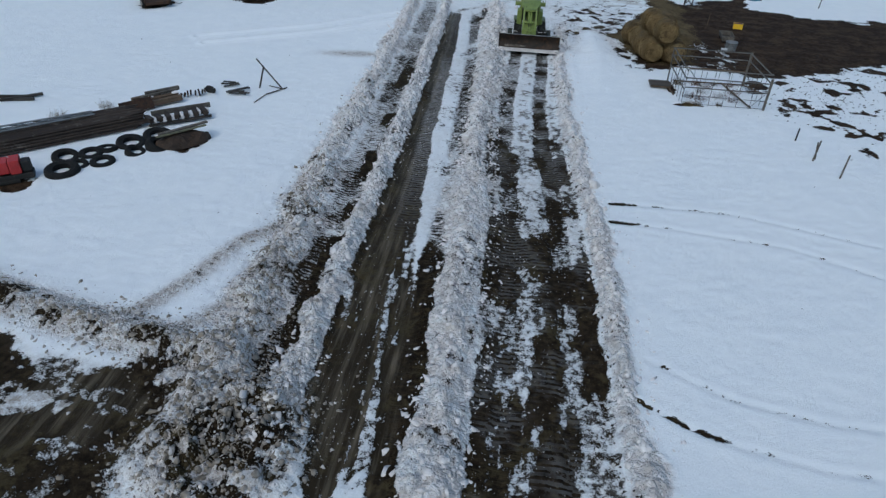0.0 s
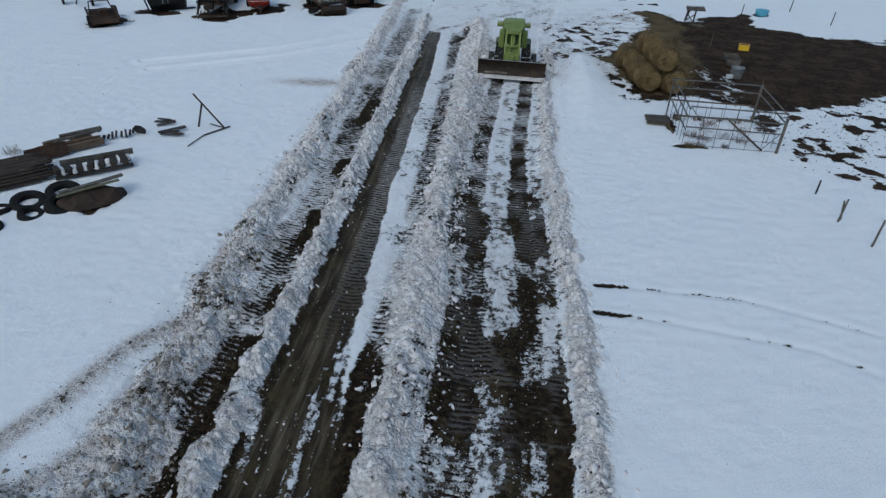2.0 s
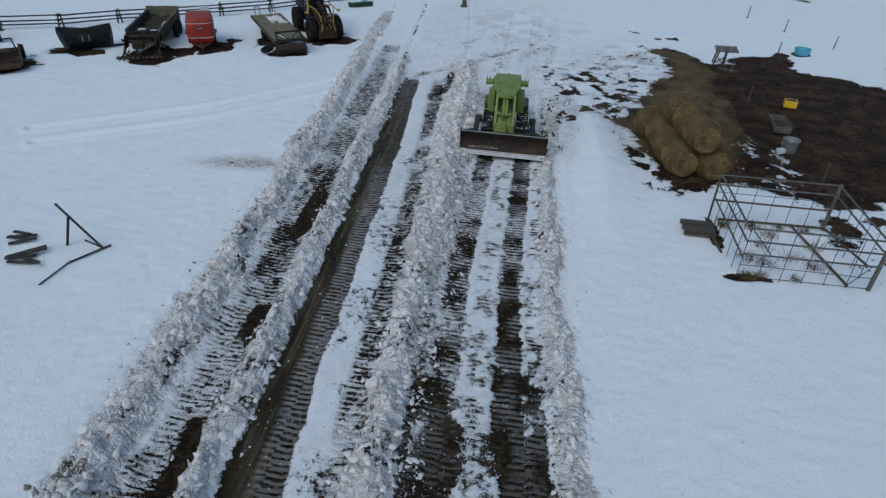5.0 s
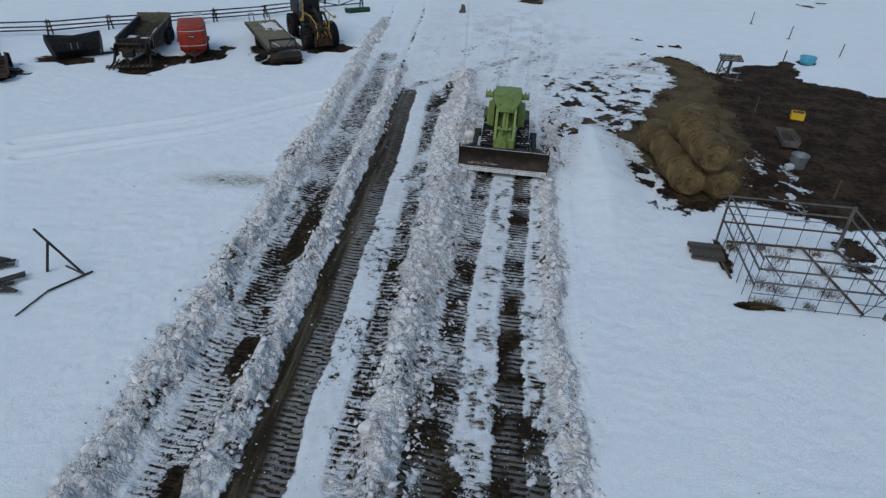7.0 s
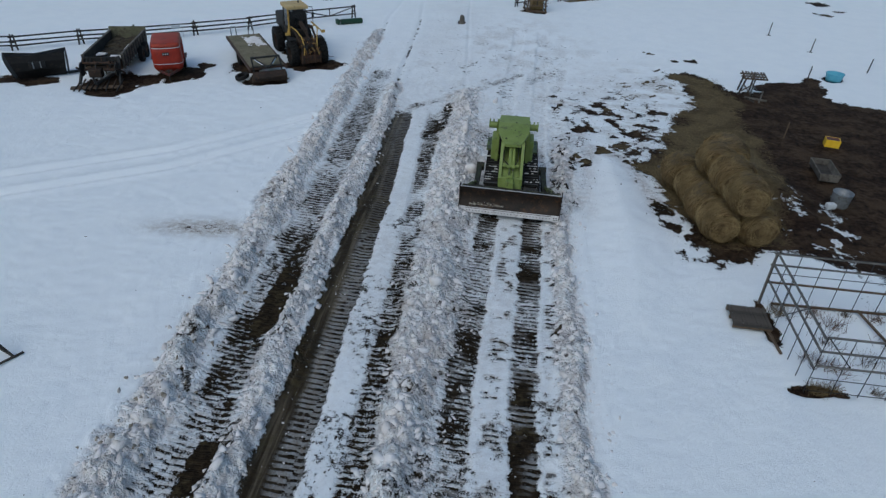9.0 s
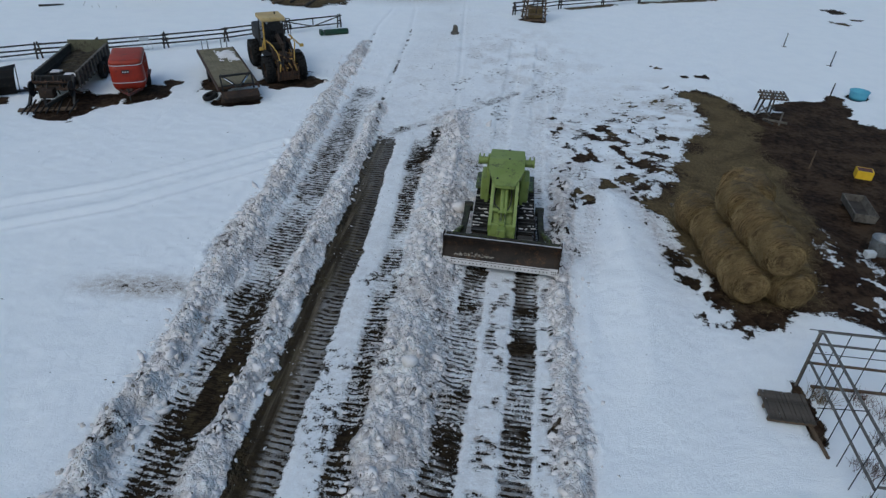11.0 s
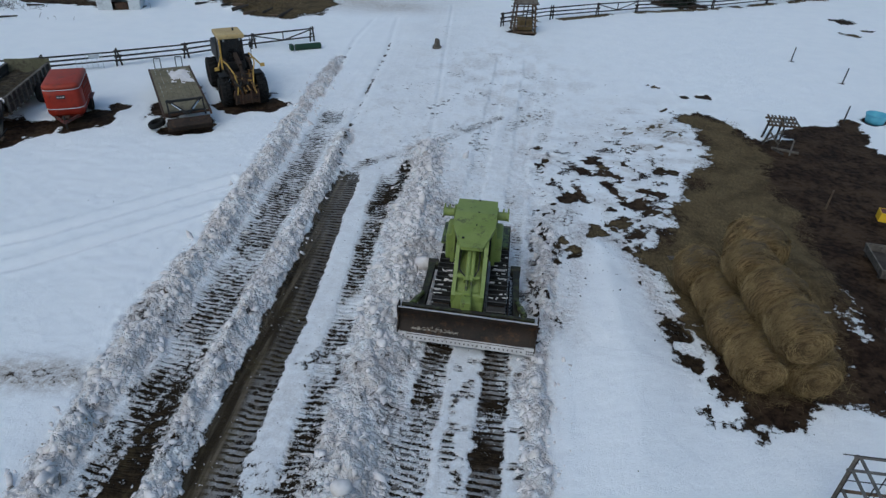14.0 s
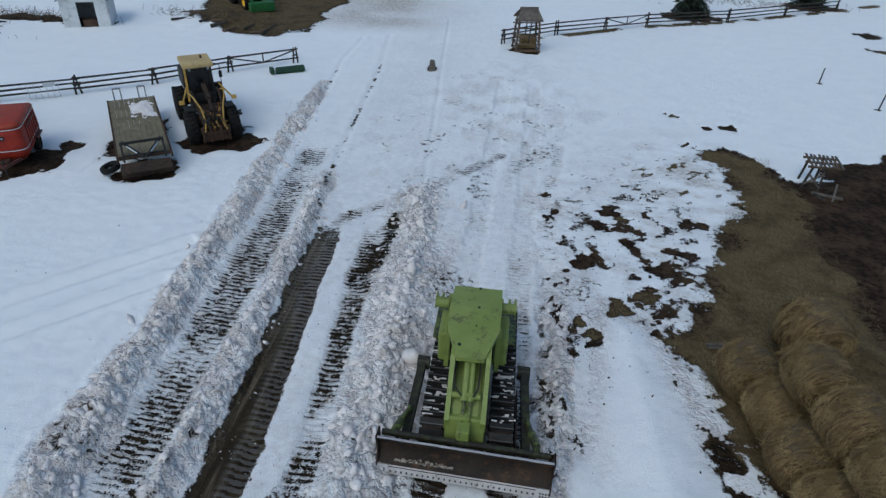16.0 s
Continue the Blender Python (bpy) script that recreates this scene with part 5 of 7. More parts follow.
    lows = [[bm.verts.new((x, yy, zz - 0.09)) for x in xs] for xs, yy, zz in outline]
    for a, b in zip(tops, tops[1:]):
        bm.faces.new((a[0], a[1], b[1], b[0]))
    for a, b in zip(lows, lows[1:]):
        bm.faces.new((a[0], b[0], b[1], a[1]))
    for t1, t2, l1, l2 in zip(tops, tops[1:], lows, lows[1:]):
        bm.faces.new((t1[0], t2[0], l2[0], l1[0]))
        bm.faces.new((t1[1], l1[1], l2[1], t2[1]))
    bm.faces.new((tops[0][0], lows[0][0], lows[0][1], tops[0][1]))
    bm.faces.new((tops[-1][0], tops[-1][1], lows[-1][1], lows[-1][0]))
    bmesh.ops.bevel(bm, geom=[e for e in bm.edges if len(e.link_faces) == 2 and e.calc_face_angle(0) > 0.6], offset=0.02, segments=2, affect="EDGES")
    roof = part("canopy", bm, M_green, d, "flat lime-green steel canopy roof")
    for hx, hy, hz, hr in ((-0.30, 1.72, 2.11, 0.035), (0.02, 2.72, 2.315, 0.025), (0.0, 2.2, 2.23, 0.018), (0.0, 3.4, 2.31, 0.03)):
        bm = B()
        tube(bm, (hx, hy, hz - 0.01), (hx, hy, hz + 0.012), hr, 10)
        part("hole_cap", bm, M_black, roof)
    bm = B()
    box(bm, (-0.06, 2.85, 1.65), (0.95, 1.1, 0.9), 0.05)
    part("operator_bay", bm, M_black, d)
    # lift cylinders and hoses on the nose
    for cx, cr in ((-0.10, 0.07), (0.02, 0.055)):
        bm = B()
        tube(bm, (cx, 1.75, 1.95), (cx + 0.01, 0.95, 1.40), cr, 12)
        tube(bm, (cx, 1.0, 1.43), (cx + 0.01, 0.90, 1.36), cr * 1.3, 12)
        cyl = part("lift_cylinder", bm, M_green, d)
        bm = B()
        tube(bm, (cx + 0.01, 0.98, 1.42), (cx + 0.02, 0.45, 1.02), cr * 0.55, 10)
        part("rod", bm, M_green_dark, cyl)
    bm = B()
    box(bm, (-0.06, 0.98, 1.44), (0.52, 0.10, 0.10), 0.02)
    tube(bm, (-0.34, 0.98, 1.44), (0.22, 0.98, 1.44), 0.06, 12)
    box(bm, (-0.05, 0.44, 0.98), (0.26, 0.3, 0.32), 0.04)
    box(bm, (-0.05, 0.72, 1.12), (0.2, 0.3, 0.2), 0.03)
    part("trunnion", bm, M_green, d)
    for hx in (-0.30, 0.16):
        cu = bpy.data.curves.new("hose", "CURVE")
        cu.dimensions, cu.bevel_depth, cu.bevel_resolution = "3D", 0.018, 2
        sp = cu.splines.new("POLY")
        pts = [(hx, 1.7, 1.85), (hx * 1.1, 1.35, 1.72), (hx * 1.05, 1.05, 1.6), (hx * 0.5, 0.9, 1.5)]
        sp.points.add(3)
        for q, pp in zip(sp.points, pts):
            q.co = (*pp, 1)
        cu.materials.append(M_black)
        ho = new("hose", cu)
        ho.parent = d
    return d


build_dozer()


# ---- round hay bales ----
def bale_mesh(r, length, seed):
    rng = random.Random(seed)
    bm = B()
    seg, nl = 48, 22
    half = length / 2
    rings = []
    prof = [(0.0, -half + 0.02), (0.25 * r, -half - 0.015), (0.5 * r, -half + 0.01), (0.7 * r, -half - 0.005), (0.82 * r, -half + 0.02)]
    prof += [(r * (1.0 - 0.30 * (abs(2 * k / nl - 1) ** 5.0)), -half + 0.04 + (length - 0.08) * k / nl) for k in range(nl + 1)]
    prof += [(a, -b) for a, b in prof[4::-1]]
    for pr, py in prof:
        ring = []
        for k in range(seg):
            a = 2 * math.pi * k / seg
            p = Vector((pr * math.cos(a), py, pr * math.sin(a)))
            nz = noise.noise(p * 3.0 + Vector((seed * 3.1, 0, 0))) * 0.10 + noise.noise(p * 9.0 + Vector((0, seed * 2.3, 0))) * 0.03 + noise.noise(Vector((p.x * 1.5, p.y * 11.0, p.z * 1.5 + seed))) * 0.085
            p.x *= 1 + nz / max(r, 0.1)
            p.z *= 1 + nz / max(r, 0.1)
            # slumped a little under its weight
            p.z = -0.93 * r + 0.06 * (p.z + 0.93 * r) if p.z < -0.93 * r else p.z * (0.985 if p.z > 0 else 1)
            p.x *= 1.03
            ring.append(bm.verts.new(p))
        rings.append(ring)
    for a, b in zip(rings, rings[1:]):
        for k in range(seg):
            bm.faces.new((a[k], a[(k + 1) % seg], b[(k + 1) % seg], b[k]))
    bmesh.ops.remove_doubles(bm, verts=bm.verts, dist=0.002)
    return bm


def hay_tufts(r, length, count, seed):
    """Loose stalks that stand off the bale's skin."""
    rng = np.random.RandomState(seed)
    a, yy = rng.rand(count) * 2 * np.pi, (rng.rand(count) - 0.5) * length
    ends = rng.rand(count) < 0.25
    rad = np.where(ends, 0.8 * r * np.sqrt(rng.rand(count)), r * (0.99 - 0.30 * np.abs(2 * yy / length) ** 5.0))
    yy = np.where(ends, np.sign(yy) * (length / 2), yy)
    base = np.stack([rad * np.cos(a), yy, rad * np.sin(a)], 1)
    along = np.stack([-np.sin(a), 0.5 * rng.randn(count), np.cos(a)], 1) * rng.choice([-1, 1], (count, 1))
    outw = np.where(ends[:, None], np.stack([0 * a, np.sign(yy), 0 * a], 1), np.stack([np.cos(a), 0 * a, np.sin(a)], 1))
    size = 0.06 + 0.16 * rng.rand(count, 1)
    tip = base + along * size + outw * (0.005 + 0.06 * rng.rand(count, 1))
    wide = np.cross(along, outw) * 0.006
    co = np.stack([base - wide, base + wide, tip], 1).reshape(-1, 3)
    return mesh_from("loose_hay", co, np.arange(count * 3).reshape(-1, 3))


def build_bales():
    made = []
    for k, (r, ln) in enumerate(((0.61, 1.13), (0.66, 1.12), (0.80, 1.3))):
        b = thing("hay_bale", "round bale of dull golden hay, weathered, in the stacked row", "hay bale", group="hay bales in the stack")
        body = part("bale_body", bale_mesh(r, ln, k + 1), M_hay, b, "", True)
        me = hay_tufts(r, ln, 5200, 31 + k)
        me.materials.append(M_hay_stalk)
        ob = new("loose_hay", me)
        ob.parent = b
        made.append(b)
    rows = []
    for i in range(4):
        f = 0.62 + 1.19 * i
        rows.append((i % 2, 7.30 - 0.135 * f, 36.6 + f, 0.59))
        rows.append(((i + 1) % 2, 8.46 - 0.125 * f, 36.62 + f, 0.59))
    for i in range(3):
        f = 0.50 + 1.23 * i
        rows.append((i % 2, 7.84 - 0.135 * f, 36.6 + f, 1.68))
    rng = random.Random(11)
    used = set()
    for kind, x, y, z in rows + [(2, 8.60, 42.25, 0.75)]:
        m = pose(x + rng.uniform(-0.06, 0.06), y, z, rng.uniform(-3, 3), rng.uniform(-25, 25), 7.5 + rng.uniform(-7, 7) + (8 if kind == 2 else 0))
        if kind in used:
            copy_thing(made[kind], m)
        else:
            made[kind].matrix_basis = m
            used.add(kind)
    tagged(made[2], "large round hay bale sagging behind the stacked rows")


build_bales()


def build_straw():
    rng = np.random.RandomState(77)
    k = 26000
    x, y = 4.5 + 8 * rng.rand(k), 35 + 20.5 * rng.rand(k)
    keep = poly_dist(x, y, STRAW_BED) + 0.8 * (vn(x, y, 1.2, 5) - 0.5) > 0.05
    x, y = x[keep], y[keep]
    z = ground_z(x, y)
    n = len(x)
    a, ln = rng.rand(n) * np.pi * 2, 0.10 + 0.22 * rng.rand(n)
    d = np.stack([np.cos(a), np.sin(a), 0.25 * rng.randn(n)], 1) * ln[:, None]
    p = np.stack([x, y, z + 0.015 + 0.05 * rng.rand(n)], 1)
    w = np.stack([-np.sin(a), np.cos(a), 0 * a], 1) * 0.005
    co = np.stack([p - w, p + w, p + d], 1).reshape(-1, 3)
    me = mesh_from("loose_straw", co, np.arange(3 * n).reshape(-1, 3))
    me.materials.append(M_straw)
    tagged(new("loose_straw", me), "loose trampled straw spread round the bales", "straw", kind="stuff")


build_straw()


# ---- wire pen ----
M_pallet = surface("weathered_pallet_wood", (0.052, 0.042, 0.034), (0.105, 0.088, 0.072), 3, 30, 0.85, wear=(0.035, 0.028, 0.022), amount=0.5, bump=0.5)
M_pen = surface("silvered_rail_wood", (0.085, 0.08, 0.075), (0.16, 0.15, 0.14), 3, 30, 0.8, wear=(0.05, 0.042, 0.035), amount=0.45, bump=0.4)
M_red_twig = surface("reddish_weed_stalks", (0.07, 0.035, 0.02), (0.13, 0.07, 0.04), 3, 30, 0.9)


def build_pen():
    p = thing("wire_pen", "empty pen of grey timber rails and thin wire on snow", "pen", 7.62, 30.1, 0.0, 0)
    W, D, H = 3.75, 3.45, 1.72

    def rail(a, b, w=0.07, h=0.09, mat=M_pen):
        part("rail", bar(B(), a, b, w * 0.65, h * 0.58), mat, p)

    def wire(a, b, r=0.011):
        part("wire", tube(B(), a, b, r, 5), M_black, p)

    # near and far panels
    for z in (H, 1.30, 0.86):
        rail((0.0, 0, z), (W + 0.05, 0.03, z - 0.06), 0.05, 0.08)
    wire((0, 0, 0.48), (W, 0, 0.42))
    wire((0, 0, 0.08), (W, 0, 0.05))
    for z in (H, 1.36):
        rail((-0.1, D, z), (W + 0.1, D, z - 0.05), 0.05, 0.08)
    rail((0.0, D, 0.78), (W, D - 0.02, 0.74), 0.06, 0.09, M_wood_brown)
    rail((0.3, D, 0.06), (W, D, 0.06), 0.08, 0.1, M_wood_brown)
    wire((-0.3, D, H + 0.03), (W, D, H))
    wire((0, D, 1.08), (W, D, 1.05))
    # side panels
    for x, zs in ((0.02, (H - 0.03, 1.33, 0.82)), (W, (H - 0.06, 1.32))):
        for z in zs:
            rail((x, 0.05, z - (0.10 if x < 1 else 0.02)), (x, D, z), 0.06, 0.08)
    rail((W - 0.2, 0.1, 0.75), (W, D, 0.08), 0.07, 0.09, M_wood_brown)
    rail((W - 0.55, 0.05, 0.06), (W - 1.1, D, 0.1), 0.08, 0.09, M_wood_brown)
    rail((-0.10, 1.3, 0.04), (-0.18, 2.5, 0.04), 0.09, 0.09, M_wood_brown)
    # uprights of wire
    for k in range(7):
        x = W * k / 6
        wire((x, 0, 0), (x, 0.02, H))
        wire((x, D, 0), (x, D, H))
    for k in range(1, 6):
        y = D * k / 6
        wire((0.02, y, 0), (0.02, y, H - 0.02))
        wire((W, y, 0), (W, y, H - 0.04))
    wire((0.0, 0, H), (0.75, 0, 0.9), 0.015)
    wire((0, 1.2, 1.6), (0.1, 2.6, 0.2), 0.012)
    wire((W - 0.6, 0, 0.1), (W, 0.2, 0.7), 0.012)
    part("post", bar(B(), (W + 0.02, -0.02, 0), (W + 0.04, -0.02, 1.45), 0.09, 0.09), M_wood_grey, p)
    part("post", bar(B(), (W + 0.02, D + 0.02, 0), (W + 0.02, D + 0.02, H), 0.08, 0.08), M_wood_grey, p)
    part("post", bar(B(), (-0.02, D + 0.03, 0), (-0.02, D + 0.03, H), 0.05, 0.05), M_wood_grey, p)


build_pen()


def dry_tuft(x, y, size, count, seed, mat, label, name="dry_grass"):
    rng = random.Random(seed)
    bm = B()
    for _ in range(count):
        a, lean = rng.uniform(0, 6.28), rng.uniform(0.1, 0.9)
        l = size * rng.uniform(0.5, 1.0)
        b = Vector((rng.gauss(0, size * 0.35), rng.gauss(0, size * 0.3), -0.02))
        t = b + Vector((math.cos(a) * l * lean, math.sin(a) * l * lean, l * (1.05 - lean * 0.6)))
        tube(bm, b, t, 0.006, 3, 0.002)
    me_ob = part(name, bm, mat, None)
    me_ob.matrix_basis = pose(x, y, float(ground_z(x, y)[0]))
    return tagged(me_ob, label, "dry grass", kind="stuff")


for k, (gx, gy, gs, gn) in enumerate(((8.0, 30.25, 0.35, 160), (8.4, 30.35, 0.25, 100), (9.4, 30.3, 0.25, 60), (8.0, 33.2, 0.4, 120), (8.9, 32.0, 0.5, 50), (9.6, 31.4, 0.5, 40), (7.5, 32.0, 0.25, 60), (9.9, 33.4, 0.25, 60))):
    dry_tuft(gx, gy, gs, gn, 300 + k, M_straw if k in (0, 1, 3) else M_twig, "dry grass and weed stalks poking through the snow")
for k, (gx, gy) in enumerate(((-17.9, 24.6), (-19.2, 23.2), (-22.6, 23.6))):
    dry_tuft(gx, gy, 0.45, 60, 320 + k, M_straw, "thin dry weed stalks in the snow")


def build_pallet():
    p = thing("pallet", "weathered grey slatted pallet lying on the snow by the pen", "pallet", 7.05, 32.68, 0.10, -1.5)
    s = part("slat", box(B(), (0, 0, 0.06), (0.085, 0.92, 0.025), 0.005), M_pallet, p)
    s.matrix_basis = pose(-0.46, 0, 0)
    for k in range(1, 11):
        twin(s, p, pose(-0.46 + 0.092 * k, 0.01 * math.sin(k * 3), 0.004 * math.sin(k * 2), 0, 0, 1.2 * math.sin(k * 5)))
    for yy in (-0.38, 0, 0.38):
        part("bearer", box(B(), (0, yy, 0.0), (1.02, 0.08, 0.09), 0.006), M_wood_brown, p)


build_pallet()
for k, (gx, gy, gs, gn) in enumerate(((8.3, 31.2, 0.45, 70), (8.7, 31.0, 0.4, 60), (10.2, 31.0, 0.5, 60), (10.6, 32.2, 0.45, 60), (9.3, 32.8, 0.5, 60), (9.0, 33.3, 0.35, 80), (10.7, 33.3, 0.35, 60))):
    dry_tuft(gx, gy, gs, gn, 340 + k, M_red_twig, "reddish-brown weed stalks inside the wire pen")
ob = thing("board", "short grey board lying in the straw behind the bales", "board", 6.48, 42.2, float(ground_z(6.48, 42.2)[0]) + 0.06, 8)
for k in range(2):
    part("plank", box(B(), (0, 0.12 * k, 0.02), (0.5, 0.08, 0.04), 0.006), M_wood_grey, ob)


# ---- tubs and troughs in the soil yard ----
def open_tub(name, label, category, x, y, r1, r2, h, mat, thick=0.02, seg=26, ridged=False, rim=True):
    t = thing(name, label, category, x, y, float(ground_z(x, y)[0]))
    rows = [(0.0, 0.0), (r1, 0.0)]
    steps = 9 if ridged else 3
    for k in range(1, steps + 1):
        f = k / steps
        rows.append((r1 + (r2 - r1) * f + (0.012 if ridged and k % 2 else 0), h * f))
    rows += [(r2 - thick, h), (r1 - thick, thick), (0.0, thick)]
    part("shell", lathe(B(), rows, seg), mat, t, "", True)
    if rim:
        bm = B()
        lathe(bm, [(r2 - thick, h - 0.015), (r2 + 0.025, h - 0.015), (r2 + 0.025, h + 0.02), (r2 - thick, h + 0.02), (r2 - thick, h - 0.015)], seg)
        part("rim", bm, mat, t)
    return t


open_tub("water_tub", "round blue plastic water tub in a melted patch", "tub", 18.4, 56.2, 0.40, 0.47, 0.42, M_blue)
pail = open_tub("metal_tub", "ribbed galvanised metal tub on bare soil", "tub", 12.45, 40.3, 0.29, 0.33, 0.54, M_galv, ridged=True)
for s in (-1, 1):
    bm = B()
    tube(bm, (s * 0.32, -0.07, 0.38), (s * 0.37, -0.05, 0.34), 0.012, 6)
    tube(bm, (s * 0.37, -0.05, 0.34), (s * 0.37, 0.05, 0.34), 0.012, 6)
    tube(bm, (s * 0.37, 0.05, 0.34), (s * 0.32, 0.07, 0.38), 0.012, 6)
    part("handle", bm, M_galv, pail)
yt = thing("feed_box", "bright yellow plastic feed box with dark feed inside", "feed box", 14.42, 46.15, float(ground_z(14.42, 46.15)[0]), -14)
bm = B()
for s in (-1, 1):
    box(bm, (s * 0.33, 0, 0.2), (0.03, 0.5, 0.4), 0.008)
    box(bm, (0, s * 0.25, 0.2), (0.69, 0.03, 0.4), 0.008)
box(bm, (0, 0, 0.03), (0.66, 0.5, 0.04))
part("shell", bm, M_bright_yellow, yt)
part("feed", rough_up(box(B(), (0, 0, 0.34), (0.62, 0.46, 0.10), 0.02), 0.04, 6), M_red_dark, yt)
yt.scale = (0.85, 0.85, 0.85)
tr = thing("wooden_trough", "grey plank feed trough standing on bare soil", "trough", 12.85, 42.9, float(ground_z(12.85, 42.9)[0]), -7)
for s in (-1, 1):
    part("side_board", box(B(), (s * 0.34, 0, 0.26), (0.04, 1.6, 0.30), 0.008, (0, s * 12, 0)), M_wood_grey, tr)
    part("end_board", box(B(), (0, s * 0.78, 0.26), (0.70, 0.04, 0.30), 0.008), M_wood_grey, tr)
    part("foot", box(B(), (0, s * 0.6, 0.06), (0.66, 0.09, 0.12), 0.01), M_log, tr)
part("bottom_board", box(B(), (0, 0, 0.14), (0.60, 1.56, 0.04), 0.005), M_log, tr)
bl = thing("salt_block", "small pale salt block beside the metal tub", "block", 12.0, 39.95, float(ground_z(12.0, 39.95)[0]), 10)
part("block_body", rough_up(box(B(), (0, 0, 0.11), (0.32, 0.22, 0.2), 0.03), 0.01, 8), M_white, bl)


def build_stand():
    p = thing("hay_rack", "leaning dark wooden slatted feed rack at the yard's edge", "rack", 12.7, 52.6, float(ground_z(12.7, 52.6)[0]), -8)
    # four thin legs under the near end, a leaning pair of props and slats laid in two layers
    for lx, ly, tx, ty in ((-0.62, -0.45, -0.40, -0.35), (-0.05, -0.55, 0.02, -0.40), (-0.55, 0.35, -0.40, 0.40), (0.05, 0.40, 0.10, 0.42)):
        part("leg", bar(B(), (lx, ly, -0.02), (tx, ty, 0.90), 0.06, 0.07), M_log, p)
    part("crosspiece", bar(B(), (-0.58, -0.47, 0.22), (0.0, -0.50, 0.70), 0.04, 0.06), M_wood_grey, p)
    part("crosspiece", bar(B(), (-0.48, -0.42, 0.62), (-0.03, -0.54, 0.15), 0.04, 0.06), M_wood_grey, p)
    part("crosspiece", bar(B(), (-0.35, -0.90, 0.10), (0.72, -1.05, 0.06), 0.07, 0.09), M_wood_grey, p)
    part("crosspiece", bar(B(), (0.30, -1.35, 0.03), (0.50, -0.65, 0.42), 0.07, 0.08), M_wood_grey, p)
    part("crosspiece", bar(B(), (-0.30, -0.85, 0.06), (0.05, -1.35, 0.04), 0.07, 0.08), M_log, p)
    for k, yy in enumerate((-0.45, 0.0, 0.45)):
        part("bearer", bar(B(), (-0.62, yy, 0.92), (0.62, yy + 0.02, 0.96), 0.07, 0.07), M_wood_brown, p)
    for k in range(8):
        part("slat", box(B(), (-0.52 + 0.15 * k, 0.02 * math.sin(3 * k), 1.01 + 0.004 * k), (0.075, 1.2 - 0.05 * (k % 3), 0.035), 0.005, (0, 2, 2 * math.sin(k * 4))), M_wood_grey if k % 3 else M_wood_brown, p)


build_stand()


# ---- lone posts ----
def post_thing(x, y, h, lean, turn, mat, label, r=0.035):
    p = tube(B(), (0, 0, -0.1), (0.45 * lean * math.cos(turn), 0.45 * lean * math.sin(turn), h), r, 8, r * 0.85)
    o = part("fence_post", rough_up(p, 0.006, 6), mat, None)
    o.matrix_basis = pose(x, y, float(ground_z(x, y)[0]))
    tagged(o, label, "post", "lone fence posts in the field")


for px, py, ph, pl, ptn, pm in ((11.7, 24.6, 0.85, 0.12, 0.2, M_wood_grey), (11.85, 24.75, 0.7, 0.25, 3.0, M_wood_grey), (12.15, 23.1, 0.95, 0.12, 0.4, M_wood_grey), (11.7, 26.6, 0.55, 0.03, 0.0, M_black),
                                (16.9, 56.0, 0.85, 0.1, 0.2, M_log), (17.8, 66.0, 0.9, 0.12, 0.3, M_log), (19.25, 62.1, 0.9, 0.15, 0.2, M_log), (21.0, 58.0, 0.9, 0.18, 0.2, M_log), (22.5, 54.0, 0.9, 0.15, 0.4, M_log),
                                (12.9, 37.6, 0.75, 0.08, 1.0, M_wood_brown), (12.54, 46.6, 0.75, 0.05, 0.2, M_wood_brown)):
    post_thing(px, py, ph, pl, ptn, pm, "thin weathered fence post leaning in the snow" if pm is not M_wood_brown else "short brown stake standing in the soil")


